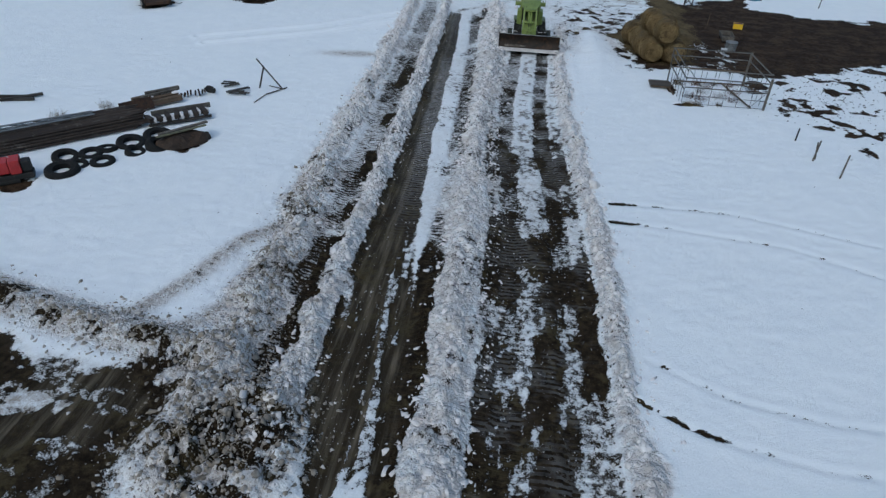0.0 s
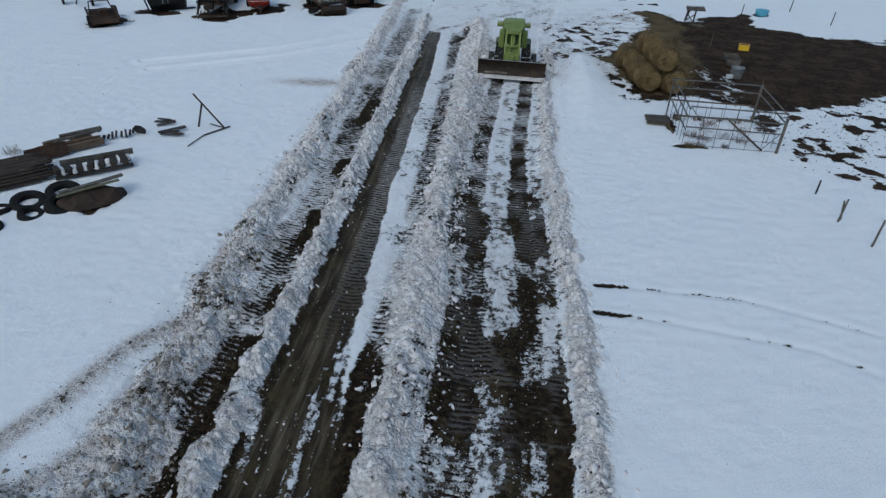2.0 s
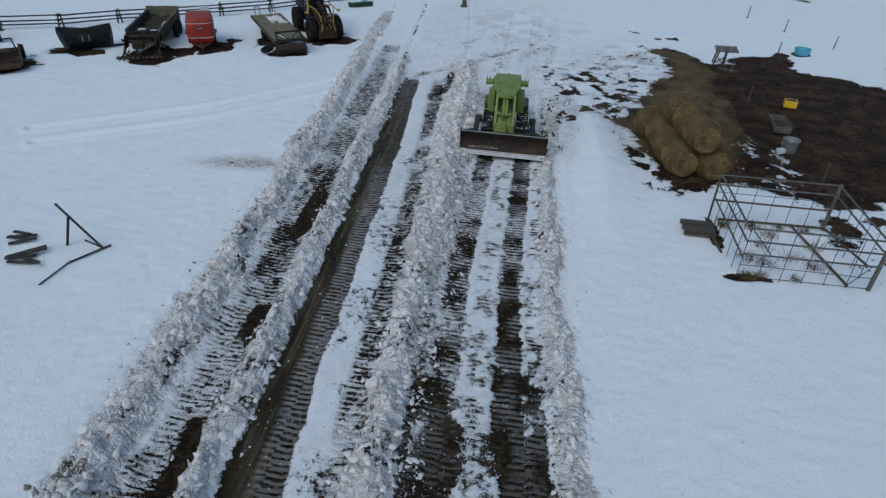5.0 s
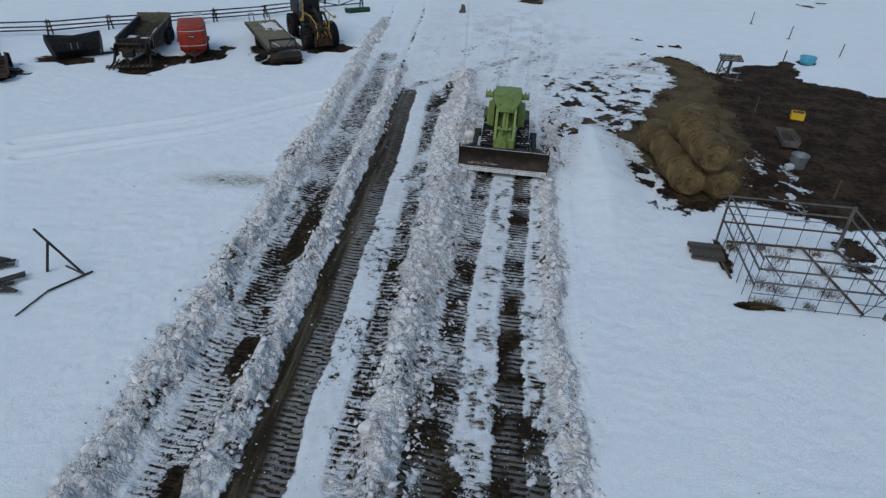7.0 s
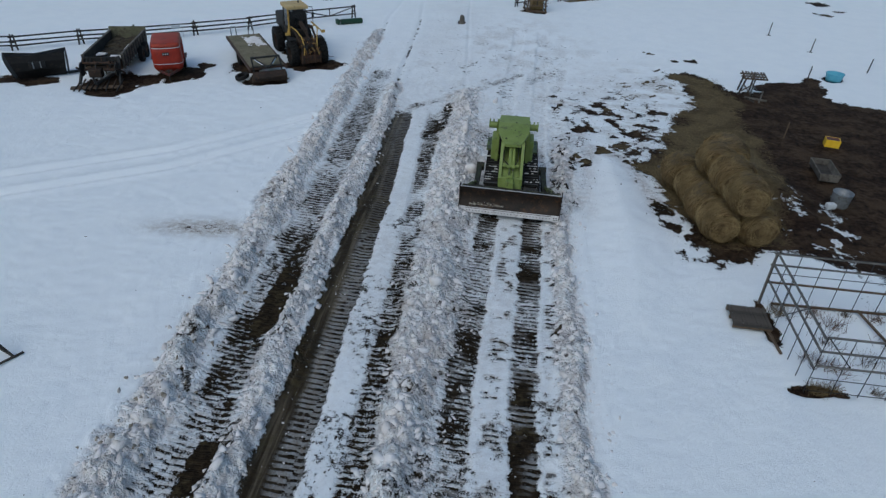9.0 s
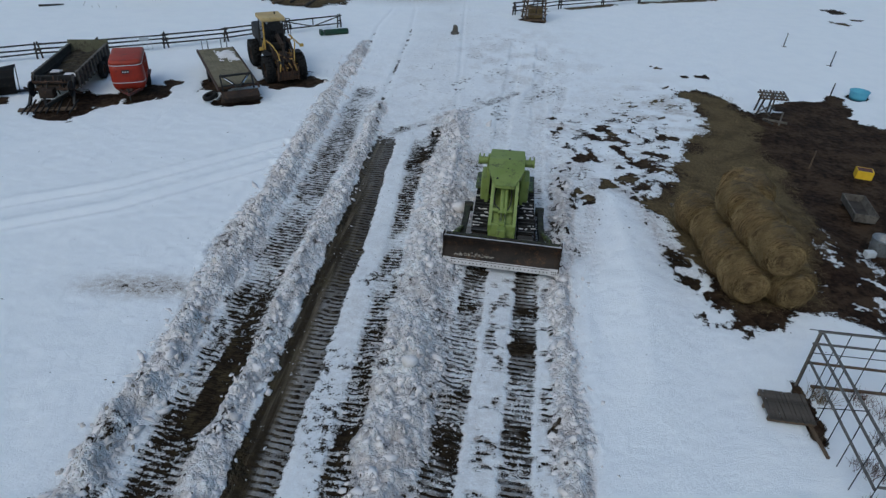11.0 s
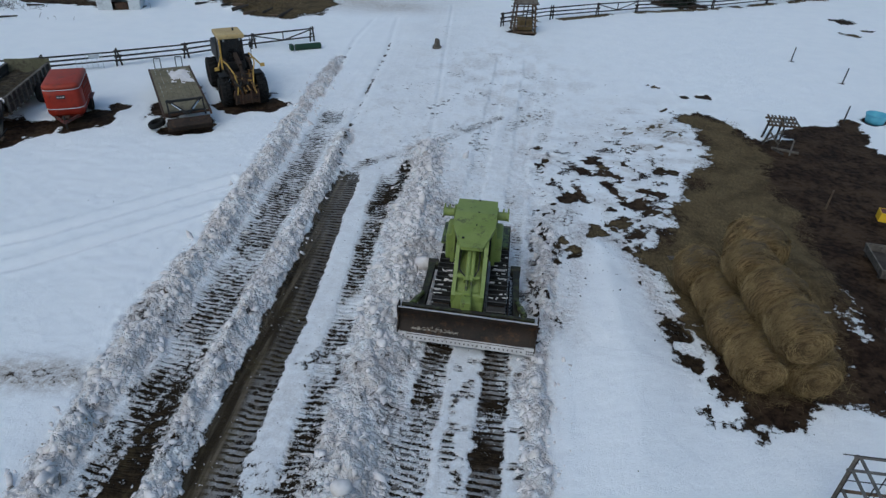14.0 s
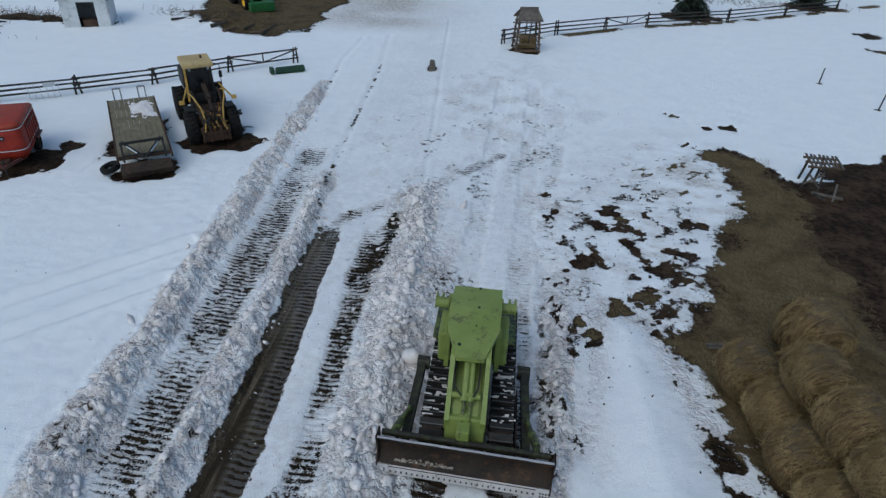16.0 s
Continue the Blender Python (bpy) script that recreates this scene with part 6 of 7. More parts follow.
# ---- parked machines along the fence ----
def build_loader():
    d = thing("wheel_loader", "yellow wheel loader with tan cab roof, parked without its bucket", "wheel loader", -11.2, 52.5, -0.10, 34)
    for s in (-1, 1):
        wheel(d, s * 0.80, 0.0, 0.62, 0.66, 0.46, M_rust_dark, 22, 0, s)
        wheel(d, s * 0.80, 2.9, 0.66, 0.70, 0.46, M_rust_dark, 22, 0, s)
    part("rear_frame", box(B(), (0, 2.7, 1.0), (0.95, 2.4, 0.65), 0.06), M_black, d)
    part("front_frame", box(B(), (0, 0.15, 0.95), (0.8, 1.3, 0.6), 0.06), M_rust_dark, d)
    part("axle", tube(B(), (-0.75, 0, 0.72), (0.75, 0, 0.72), 0.16, 12), M_black, d)
    part("axle", tube(B(), (-0.75, 2.9, 0.72), (0.75, 2.9, 0.72), 0.16, 12), M_black, d)
    bm = B()
    box(bm, (0, 3.2, 1.65), (1.15, 1.7, 0.8), 0.12)
    part("engine_hood", bm, M_black, d)
    part("exhaust", tube(B(), (0.35, 3.1, 2.0), (0.35, 3.1, 2.6), 0.06, 10), M_black, d)
    # cab: four posts, dark panes, thick roof
    bm = B()
    for sx in (-1, 1):
        for yy in (1.15, 2.35):
            bar(bm, (sx * 0.62, yy, 1.3), (sx * 0.58, yy + (0.06 if yy < 2 else -0.04), 2.72), 0.09, 0.09)
    box(bm, (0, 1.75, 1.42), (1.3, 1.35, 0.34), 0.05)
    cab = part("cab", bm, M_black, d)
    part("pane", box(B(), (0, 1.2, 2.15), (1.12, 0.02, 1.1)), M_glass, cab)
    part("pane", box(B(), (0, 2.32, 2.15), (1.12, 0.02, 1.1)), M_glass, cab)
    for s in (-1, 1):
        part("pane", box(B(), (s * 0.60, 1.75, 2.15), (0.02, 1.1, 1.1)), M_glass, cab)
    part("seat", box(B(), (0, 1.9, 1.85), (0.5, 0.5, 0.6), 0.08), M_black, cab)
    part("roof", box(B(), (0, 1.72, 2.76), (1.5, 1.5, 0.2), 0.07), M_yellow_dull, cab, "tan fibreglass cab roof")
    for s in (-1, 1):
        part("work_lamp", tube(B(), (s * 0.45, 0.92, 2.64), (s * 0.45, 1.0, 2.64), 0.06, 10), M_galv, cab)
    part("beacon", tube(B(), (0.3, 1.7, 2.88), (0.3, 1.7, 3.0), 0.05, 8), M_black, cab)
    part("corner_post", bar(B(), (-0.66, 1.12, 1.3), (-0.64, 1.16, 2.70), 0.10, 0.10), M_yellow, cab, "yellow front corner post")
    cab.matrix_basis = pose(-0.06, 0.12, 0) @ Matrix.Diagonal((0.80, 0.9, 1.0, 1.0))
    # mirror frame on the right of the cab
    bm = B()
    for a, b in (((0.66, 1.2, 2.75), (1.02, 1.0, 2.75)), ((1.02, 1.0, 2.75), (1.02, 1.0, 1.75)), ((1.02, 1.0, 1.75), (0.66, 1.2, 1.75))):
        tube(bm, a, b, 0.02, 6)
    box(bm, (1.02, 0.97, 2.35), (0.16, 0.04, 0.26), 0.01)
    part("mirror_frame", bm, M_black, cab)
    # lift arms curving forward and down, cross tube, tilt linkage and rusty coupler
    for s in (-1, 1):
        bm = B()
        pts = [(s * 0.52, 1.05, 1.75), (s * 0.52, 0.55, 1.78), (s * 0.48, -0.05, 1.50), (s * 0.40, -0.45, 0.95), (s * 0.40, -0.72, 0.50)]
        for a, b in zip(pts, pts[1:]):
            bar(bm, a, b, 0.08, 0.15)
            tube(bm, (b[0] - 0.05, b[1], b[2]), (b[0] + 0.05, b[1], b[2]), 0.08, 10)
        part("lift_arm", bm, M_rust_dark, d)
        bm = B()
        tube(bm, (s * 0.38, 0.6, 0.9), (s * 0.42, -0.3, 1.3), 0.07, 10)
        part("lift_cylinder", bm, M_rust, d)
        bm = B()
        bar(bm, (s * 0.62, 0.95, 2.0), (s * 0.95, 0.15, 1.65), 0.05, 0.05)
        box(bm, (s * 1.0, 0.08, 1.66), (0.2, 0.12, 0.14), 0.02)
        part("lamp_bracket", bm, M_yellow, d)
        part("fender", box(B(), (s * 0.76, 0.15, 1.36), (0.40, 0.6, 0.05), 0.02, (0, 0, 0)), M_black, d)
    bm = B()
    bar(bm, (0, 0.9, 2.0), (0, -0.1, 1.75), 0.16, 0.2)
    bar(bm, (0, -0.1, 1.75), (0, -0.55, 1.05), 0.10, 0.22)
    tube(bm, (-0.45, -0.2, 1.25), (0.45, -0.2, 1.25), 0.09, 12)
    part("tilt_link", bm, M_rust_dark, d)
    bm = B()
    box(bm, (0, -0.72, 0.5), (1.0, 0.12, 0.35), 0.03)
    for sx in (-0.5, -0.2, 0.2, 0.5):
        box(bm, (sx, -0.76, 0.55), (0.07, 0.2, 0.62), 0.01)
    tube(bm, (-0.55, -0.72, 0.3), (0.55, -0.72, 0.3), 0.07, 10)
    part("coupler", bm, M_rust, d, "rust-orange bucket coupler")
    rngl = random.Random(3)
    for k in range(26):
        a = Vector((rngl.uniform(-0.5, 0.5), rngl.uniform(-0.85, 0.1), rngl.uniform(0.7, 1.6)))
        part("linkage_pipe", tube(B(), a, a + Vector((rngl.uniform(-0.15, 0.15), rngl.uniform(-0.35, 0.1), rngl.uniform(-0.5, 0.2))), rngl.uniform(0.02, 0.05), 8), M_rust_yellow if k % 3 else M_black, d)
    for s in (-1, 1):
        rail = [(s * 0.62, 0.95, 1.75), (s * 0.68, 0.35, 1.95), (s * 0.58, -0.25, 1.90), (s * 0.42, -0.62, 1.60), (s * 0.34, -0.80, 1.10), (s * 0.42, -0.85, 0.7)]
        bm = B()
        for a, b in zip(rail, rail[1:]):
            tube(bm, a, b, 0.030, 8)
        part("guard_rail", bm, M_yellow, d)


build_loader()


def build_flatbed():
    d = thing("flatbed_trailer", "rusty flatbed trailer with a tan plank deck, patchy snow on it", "trailer", -12.05, 48.75, 0.0, 33)
    L, W = 6.1, 1.80
    for s in (-1, 1):
        part("side_rail", bar(B(), (s * W / 2, 0.0, 0.68), (s * W / 2, L, 0.78), 0.07, 0.16), M_rust, d)
        part("axle_wheel", tyre_mesh(0.36, 0.22, 0), M_rubber, d).matrix_basis = pose(s * 0.78, 3.4, 0.36)
        bm = B()
        for a, b in (((s * 0.62, L, 0.8), (s * 0.62, L + 0.05, 1.3)), ((s * 0.24 + s * 0.1, L, 0.8), (s * 0.34, L + 0.05, 1.3)), ((s * 0.62, L + 0.05, 1.3), (s * 0.34, L + 0.05, 1.3))):
            bar(bm, a, b, 0.05, 0.05)
        part("end_stanchion", bm, M_galv, d)
    for k in range(9):
        part("deck_plank", box(B(), (-W / 2 + 0.13 + k * 0.192, L / 2 + 0.15, 0.78 + 0.002 * (k % 3)), (0.185, L - 0.4, 0.045), 0.006, (1.0, 0, 0)), M_deck, d)
    for yy in (0.3, 1.6, 2.9, 4.2, 5.5):
        part("crossmember", box(B(), (0, yy, 0.66), (W, 0.09, 0.1), 0.01), M_rust, d)
    # raised folding ramp frame at the near end
    for s in (-1, 1):
        part("ramp_post", bar(B(), (s * 0.70, 0.2, 0.55), (s * 0.70, 0.55, 1.12), 0.07, 0.07), M_black, d)
        part("ramp_ram", bar(B(), (s * 0.66, 0.75, 1.10), (s * 0.04, 0.05, 0.72), 0.07, 0.09), M_black, d)
        part("ramp_rod", tube(B(), (s * 0.60, 0.60, 1.06), (s * 0.22, 0.18, 0.83), 0.03, 8), M_chrome, d)
    part("ramp_bar", bar(B(), (-0.74, 0.55, 1.12), (0.74, 0.58, 1.12), 0.07, 0.09), M_black, d)
    part("ramp_bar", bar(B(), (-0.74, 0.3, 0.72), (0.74, 0.3, 0.72), 0.07, 0.09), M_black, d)
    part("ramp_plate", box(B(), (0, -0.15, 0.45), (1.66, 0.42, 0.08), 0.01, (30, 0, 0)), M_rust_dark, d)
    part("ramp_plate", box(B(), (0, 0.02, 0.25), (1.75, 0.12, 0.4), 0.02), M_rust_dark, d)
    w = part("spare_wheel", tyre_mesh(0.36, 0.2, 0), M_rubber, d)
    w.matrix_basis = pose(-1.22, 0.75, 0.20, 0, 75, 0)
    # settled snow on the deck
    bm = B()
    bmesh.ops.create_grid(bm, x_segments=26, y_segments=40, size=0.5)
    dead = []
    for v in bm.verts:
        x, y = 0.33 + v.co.x * 0.98, 4.75 + v.co.y * 2.5
        e1 = noise.noise(Vector((x * 3, y * 3, 2.0))) * 0.35 + noise.noise(Vector((x * 8, y * 8, 5.0))) * 0.2
        r = max(abs(v.co.x) * 2, abs(v.co.y) * 2 + (0.35 if x < 0.25 else 0) * (y < 4.4))
        hgt = 0.10 * (0.85 - r + e1)
        v.co = Vector((x, y, 0.83 + min(0.07, hgt)))
        if hgt < -0.012:
            dead.append(v)
    bmesh.ops.delete(bm, geom=dead, context="VERTS")
    part("snow_patch", bm, M_snow_cap, d, "patch of old snow")


build_flatbed()


def build_horse_trailer():
    d = thing("horse_trailer", "bright red enclosed stock trailer with a rounded front and pale stripes", "trailer", -17.1, 48.3, 0.0, 25)
    # plan: rounded nose, straight sides, square tail
    L = 2.5

    def ring(hw, back, z, grow=0.0):
        out = []
        for k in range(17):
            a = math.pi * (1 - k / 16)
            c, s = math.cos(a), math.sin(a)
            out.append(((hw + grow) * math.copysign(abs(c) ** 0.55, c), 0.55 - (0.55 - back + grow) * abs(s) ** 0.55, z))
        return out + [(hw + grow, 1.2, z), (hw + grow, L - back, z), (-hw - grow, L - back, z), (-hw - grow, 1.2, z)]

    def skin(levels, grow=0.0, caps=True):
        bm = B()
        rings = [[bm.verts.new(p) for p in ring(hw, back, z, grow)] for z, hw, back in levels]
        n = len(rings[0])
        for a, b in zip(rings, rings[1:]):
            for k in range(n):
                bm.faces.new((a[k], a[(k + 1) % n], b[(k + 1) % n], b[k]))
        if caps:
            bm.faces.new(rings[0][::-1])
            bm.faces.new(rings[-1])
        return bm

    body = part("trailer_body", skin([(0.36, 0.66, 0.10), (0.5, 0.73, 0.03), (0.8, 0.75, 0.0), (1.3, 0.74, 0.0), (1.62, 0.72, 0.02)]), M_red, d, "", True)
    part("roof", skin([(1.625, 0.73, 0.01), (1.70, 0.72, 0.03), (1.77, 0.66, 0.10), (1.80, 0.52, 0.24)]), M_red_roof, d, "lighter red roof with rounded edges", True)
    for z, hw in ((0.72, 0.748), (1.56, 0.725)):
        part("stripe", skin([(z, hw, 0.0), (z + 0.035, hw, 0.0)], 0.012, False), M_white, body, "thin pale reflective stripe")
    part("badge", box(B(), (-0.02, -0.015, 1.28), (0.34, 0.04, 0.16), 0.01), M_black, body)
    for k in range(3):
        part("badge_bar", box(B(), (-0.12 + 0.1 * k, -0.04, 1.28), (0.07, 0.012, 0.05)), M_edge, body)
    for s in (-1, 1):
        for k in range(6):
            part("rib", box(B(), (s * 0.755, 0.75 + 0.3 * k, 1.05), (0.05, 0.05, 0.95), 0.01), M_red, d)
        for k in range(5):
            part("vent_slot", box(B(), (s * 0.75, 0.9 + 0.3 * k, 1.38), (0.03, 0.2, 0.12), 0.005), M_black, d)
        wheel(d, s * 0.70, 1.75, 0.32, 0.33, 0.22, M_rust, 0, 0, s)
        part("mudguard", box(B(), (s * 0.80, 1.75, 0.66), (0.22, 0.85, 0.05), 0.02), M_red_dark, d)
        part("drawbar", bar(B(), (s * 0.45, 0.1, 0.36), (0.0, -0.62, 0.34), 0.09, 0.11), M_red_dark, d)
    part("lower_skirt", skin([(0.22, 0.55, 0.2), (0.40, 0.67, 0.09)]), M_red_dark, d, "dark red skirt with brown patches", True)
    part("chassis", box(B(), (0, 1.3, 0.28), (0.9, 2.2, 0.14), 0.02), M_black, d)
    part("jack", tube(B(), (0.0, -0.5, 0.0), (0.0, -0.5, 0.6), 0.04, 8), M_black, d)
    part("tongue_box", box(B(), (0.0, -0.25, 0.38), (0.3, 0.35, 0.2), 0.03), M_rust, d)
    d.scale = (0.96, 0.96, 0.93)


build_horse_trailer()


def build_spreader():
    d = thing("box_spreader", "old dark timber-sided box wagon with an olive tailboard and leftover load", "wagon", -19.7, 46.5, 0.0, 15)
    L, W = 5.7, 1.75
    for s in (-1, 1):
        part("side_board", box(B(), (s * W / 2, L / 2 + 0.5, 1.02), (0.05, L - 1.0, 0.28), 0.01), M_dark_timber, d)
        part("side_board", box(B(), (s * (W / 2 + 0.02), L / 2 + 0.5, 0.70), (0.05, L - 1.0, 0.30), 0.01), M_dark_timber, d)
        for k in range(11):
            part("stake", box(B(), (s * (W / 2 + 0.06), 1.05 + k * 0.45, 0.84), (0.07, 0.08, 0.72), 0.01, (0, s * 2, 0)), M_wood_grey, d)
        part("top_rail", box(B(), (s * W / 2, L / 2 + 0.5, 1.19), (0.10, L - 0.9, 0.05), 0.01), M_wood_grey, d)
        for yy in (3.9, 4.7):
            wheel(d, s * 1.02, yy, 0.40, 0.42, 0.24, M_rust, 0, 0, s)
        part("front_arm", bar(B(), (s * 0.92, -0.15, 0.12), (s * 0.80, 0.85, 1.16), 0.10, 0.12), M_black, d)
        part("front_arm", bar(B(), (s * 0.92, 0.9, 0.3), (s * 0.85, -0.25, 0.95), 0.06, 0.08), M_rust_dark, d)
        part("drawbar", bar(B(), (s * 0.6, 0.7, 0.40), (0.0, -0.7, 0.30), 0.1, 0.12), M_black, d)
        part("beater_disc", tube(B(), (s * 0.78, 0.25, 0.72), (s * 0.82, 0.25, 0.72), 0.34, 16), M_black, d)
    part("floor_board", box(B(), (0, L / 2 + 0.4, 0.56), (W, L - 0.7, 0.06), 0.01), M_wood_brown, d)
    bm = B()
    bmesh.ops.create_grid(bm, x_segments=14, y_segments=44, size=0.5)
    for v in bm.verts:
        x, y = v.co.x * (W - 0.1), L / 2 + 0.5 + v.co.y * (L - 1.1)
        v.co = Vector((x, y, 0.72 + 0.10 * (y > 4.0) + 0.16 * noise.noise(Vector((x * 1.6, y * 1.3, 1.0))) + 0.06 * noise.noise(Vector((x * 5, y * 5, 4.0)))))
    part("old_load", bm, M_old_load, d, "dark leftover load of rotten straw")
    part("tailboard", box(B(), (0, L + 0.02, 1.02), (W + 0.15, 0.06, 0.70), 0.01, (-6, 0, 0)), M_olive, d)
    part("headboard", box(B(), (0, 0.78, 0.95), (W, 0.06, 0.42), 0.01), M_black, d)
    part("gear_case", box(B(), (-0.2, 0.25, 0.55), (0.6, 0.45, 0.40), 0.06), M_rust_dark, d)
    for zz in (0.62, 0.95):
        part("beater_shaft", tube(B(), (-0.82, 0.45, zz), (0.82, 0.45, zz), 0.06, 10), M_rust, d)
    rng = random.Random(8)
    for k in range(22):
        a = radians(rng.uniform(0, 360))
        x0, zz = -0.75 + 0.07 * k, 0.62 if k % 2 else 0.95
        part("paddle", bar(B(), (x0, 0.45, zz), (x0, 0.45 + 0.28 * math.cos(a), zz + 0.28 * math.sin(a)), 0.04, 0.05), M_black if k % 3 else M_rust, d)
    for k in range(9):
        x0 = -1.0 + 0.24 * k
        part("tine", bar(B(), (x0, -0.85 + rng.uniform(-0.15, 0.15), 0.03), (x0 + rng.uniform(-0.1, 0.1), 0.2, 0.25), 0.045, 0.05), M_rust_dark if k % 2 else M_black, d)
    part("ground_board", box(B(), (-0.1, -0.45, 0.05), (2.3, 0.30, 0.06), 0.01, (4, 0, 3)), M_wood_brown, d)
    part("snow_patch", rough_up(box(B(), (0.50, 1.25, 0.98), (0.55, 0.7, 0.07), 0.03), 0.04, 4), M_snow_cap, d)
    part("snow_patch", rough_up(box(B(), (0.62, 3.4, 0.90), (0.30, 0.9, 0.06), 0.03), 0.04, 4), M_snow_cap, d)
    part("snow_patch", rough_up(box(B(), (-0.45, 2.3, 0.86), (0.45, 0.4, 0.06), 0.03), 0.04, 4), M_snow_cap, d)


build_spreader()


def build_bucket():
    d = thing("loader_bucket", "wide black steel loader bucket lying face down in snow", "bucket", -23.0, 46.75, 0.0, 34)
    bm = B()
    hw = 1.35
    prof = [(0.15, 0.05), (-0.05, 0.45), (-0.02, 0.85), (0.20, 1.12), (0.62, 1.25)]
    rows = []
    for i, (yy, zz) in enumerate(prof):
        rows.append([bm.verts.new((x * (1 - (0.34 if x < 0 else 0.14) * (len(prof) - 1 - i) / 4), yy, zz - 0.16 * (1 - abs(x) / hw) * (i == 4))) for x in (-hw, -hw / 2, 0, hw / 2, hw)])
    for a, b in zip(rows, rows[1:]):
        for k in range(4):
            bm.faces.new((a[k], a[k + 1], b[k + 1], b[k]))
    got = bmesh.ops.solidify(bm, geom=bm.faces[:], thickness=0.05)
    part("shell", bm, M_black, d)
    for s in (-1, 1):
        bm = B()
        slab(bm, [(0.15, 0.05), (-0.02, 0.45), (0.0, 0.85), (0.2, 1.12), (0.65, 1.25), (0.95, 0.5), (0.7, 0.05)], 0.04, Matrix.Translation((-1.08 if s < 0 else 1.25, 0, 0)) @ Matrix.Rotation(radians(s * 5), 4, "Z") @ Matrix.Rotation(radians(-16 if s < 0 else 6), 4, "Y") @ Matrix(((0, 0, 1, 0), (1, 0, 0, 0), (0, 1, 0, 0), (0, 0, 0, 1))))
        part("cheek", bm, M_black, d)
        part("lug", box(B(), (s * 0.16, -0.14, 0.72), (0.04, 0.16, 0.3), 0.01), M_galv, d)
    part("hook_bar", bar(B(), (-0.35, -0.12, 0.72), (0.35, -0.12, 0.72), 0.08, 0.3), M_black, d)
    part("lip", bar(B(), (-1.2, 0.6, 0.05), (1.9, 0.5, 0.05), 0.25, 0.05), M_black, d)


build_bucket()


def build_wreck():
    d = thing("farm_implement", "rusty brown stripped implement frame half buried in snow", "implement", -25.4, 43.3, 0.0, 38)
    bm = B()
    slab(bm, [(-0.75, -1.6), (0.7, -1.5), (0.85, 0.2), (0.7, 1.5), (-0.6, 1.6), (-0.85, 0.3)], 0.18, Matrix.Translation((0, 0, 0.25)))
    part("floor_pan", rough_up(bm, 0.05, 2), M_rust, d)
    for s in (-1, 1):
        part("side_frame", bar(B(), (s * 0.8, -1.5, 0.45), (s * 0.8, 1.5, 0.6), 0.1, 0.16), M_rust, d)
        part("hoop", bar(B(), (s * 0.7, 0.3, 0.55), (s * 0.55, 1.2, 1.05), 0.06, 0.06), M_black, d)
        wheel(d, s * 0.9, -1.0 if s < 0 else 1.2, 0.34, 0.36, 0.18, M_edge, 0, 0, s)
    part("hoop", bar(B(), (-0.55, 1.2, 1.05), (0.55, 1.2, 1.05), 0.06, 0.06), M_black, d)
    for k in range(5):
        part("crossbar", bar(B(), (-0.8, -1.2 + 0.6 * k, 0.55), (0.8, -1.1 + 0.6 * k, 0.5), 0.07, 0.07), M_rust, d)
    part("gearbox", rough_up(box(B(), (0.1, 0.2, 0.6), (0.5, 0.6, 0.35), 0.05), 0.03, 4), M_rust, d)
    t = thing("hay_rake", "dark frame of an old wheeled rake by the fence", "rake", -29.6, 47.2, 0.0, 20)
    wheel(t, 1.0, -0.4, 0.4, 0.42, 0.14, M_edge, 0, 20, 1)
    wheel(t, -1.0, 0.3, 0.4, 0.42, 0.14, M_edge, 0, 20, -1)
    for a, b in (((-1.2, 0, 0.5), (1.2, 0, 0.55)), ((-1.0, 0.6, 0.9), (1.0, 0.5, 0.9)), ((-1.0, 0, 0.5), (-1.0, 0.6, 0.9)), ((1.0, 0, 0.5), (1.0, 0.5, 0.9)), ((0, 0, 0.5), (0.2, -1.2, 0.3))):
        part("frame_bar", bar(B(), a, b, 0.07, 0.08), M_black, t)


build_wreck()


# ---- rail fences ----
def rail_fence(name, label, pts, height, gate=None, seed=0):
    f = thing(name, label, "fence", 0, 0, 0)
    rng = random.Random(seed)
    zs = [float(v) for v in ground_z([p[0] for p in pts], [p[1] for p in pts])]
    for (x, y), z in zip(pts, zs):
        for s in (-1, 1):
            part("post", rough_up(tube(B(), (x + s * 0.10, y + s * 0.10, z - 0.1), (x + s * 0.02 + rng.gauss(0, 0.03), y + s * 0.06, z + height * rng.uniform(1.02, 1.15)), 0.05, 7, 0.042), 0.01, 4), M_log, f)
        part("tie", box(B(), (x, y, z + height * 0.55), (0.3, 0.09, 0.06), 0.01, (0, 0, rng.uniform(20, 60))), M_log, f)
    for k, ((a, az), (b, bz)) in enumerate(zip(zip(pts, zs), zip(pts[1:], zs[1:]))):
        for j, hh in enumerate((0.34, 0.64, 0.94)):
            if gate == k and j == 1:
                continue
            a3, b3 = Vector((a[0], a[1], az + height * hh + rng.uniform(-0.03, 0.03))), Vector((b[0], b[1], bz + height * hh + rng.uniform(-0.03, 0.03)))
            ext = (b3 - a3).normalized() * 0.18
            part("rail", rough_up(tube(B(), a3 - ext, b3 + ext, 0.048, 7, 0.038), 0.012, 2.5), M_log, f)
        if gate == k:
            mid = (Vector((*a, az)) + Vector((*b, bz))) / 2
            for e, ez in ((a, az), (b, bz)):
                part("brace", tube(B(), (e[0], e[1], ez + height * 0.9), (mid.x, mid.y, mid.z + height * 0.34), 0.035, 7), M_log, f)
            part("brace", tube(B(), (mid.x, mid.y, mid.z + height * 0.3), (mid.x, mid.y, mid.z + height * 0.96), 0.035, 7), M_log, f)
    return f


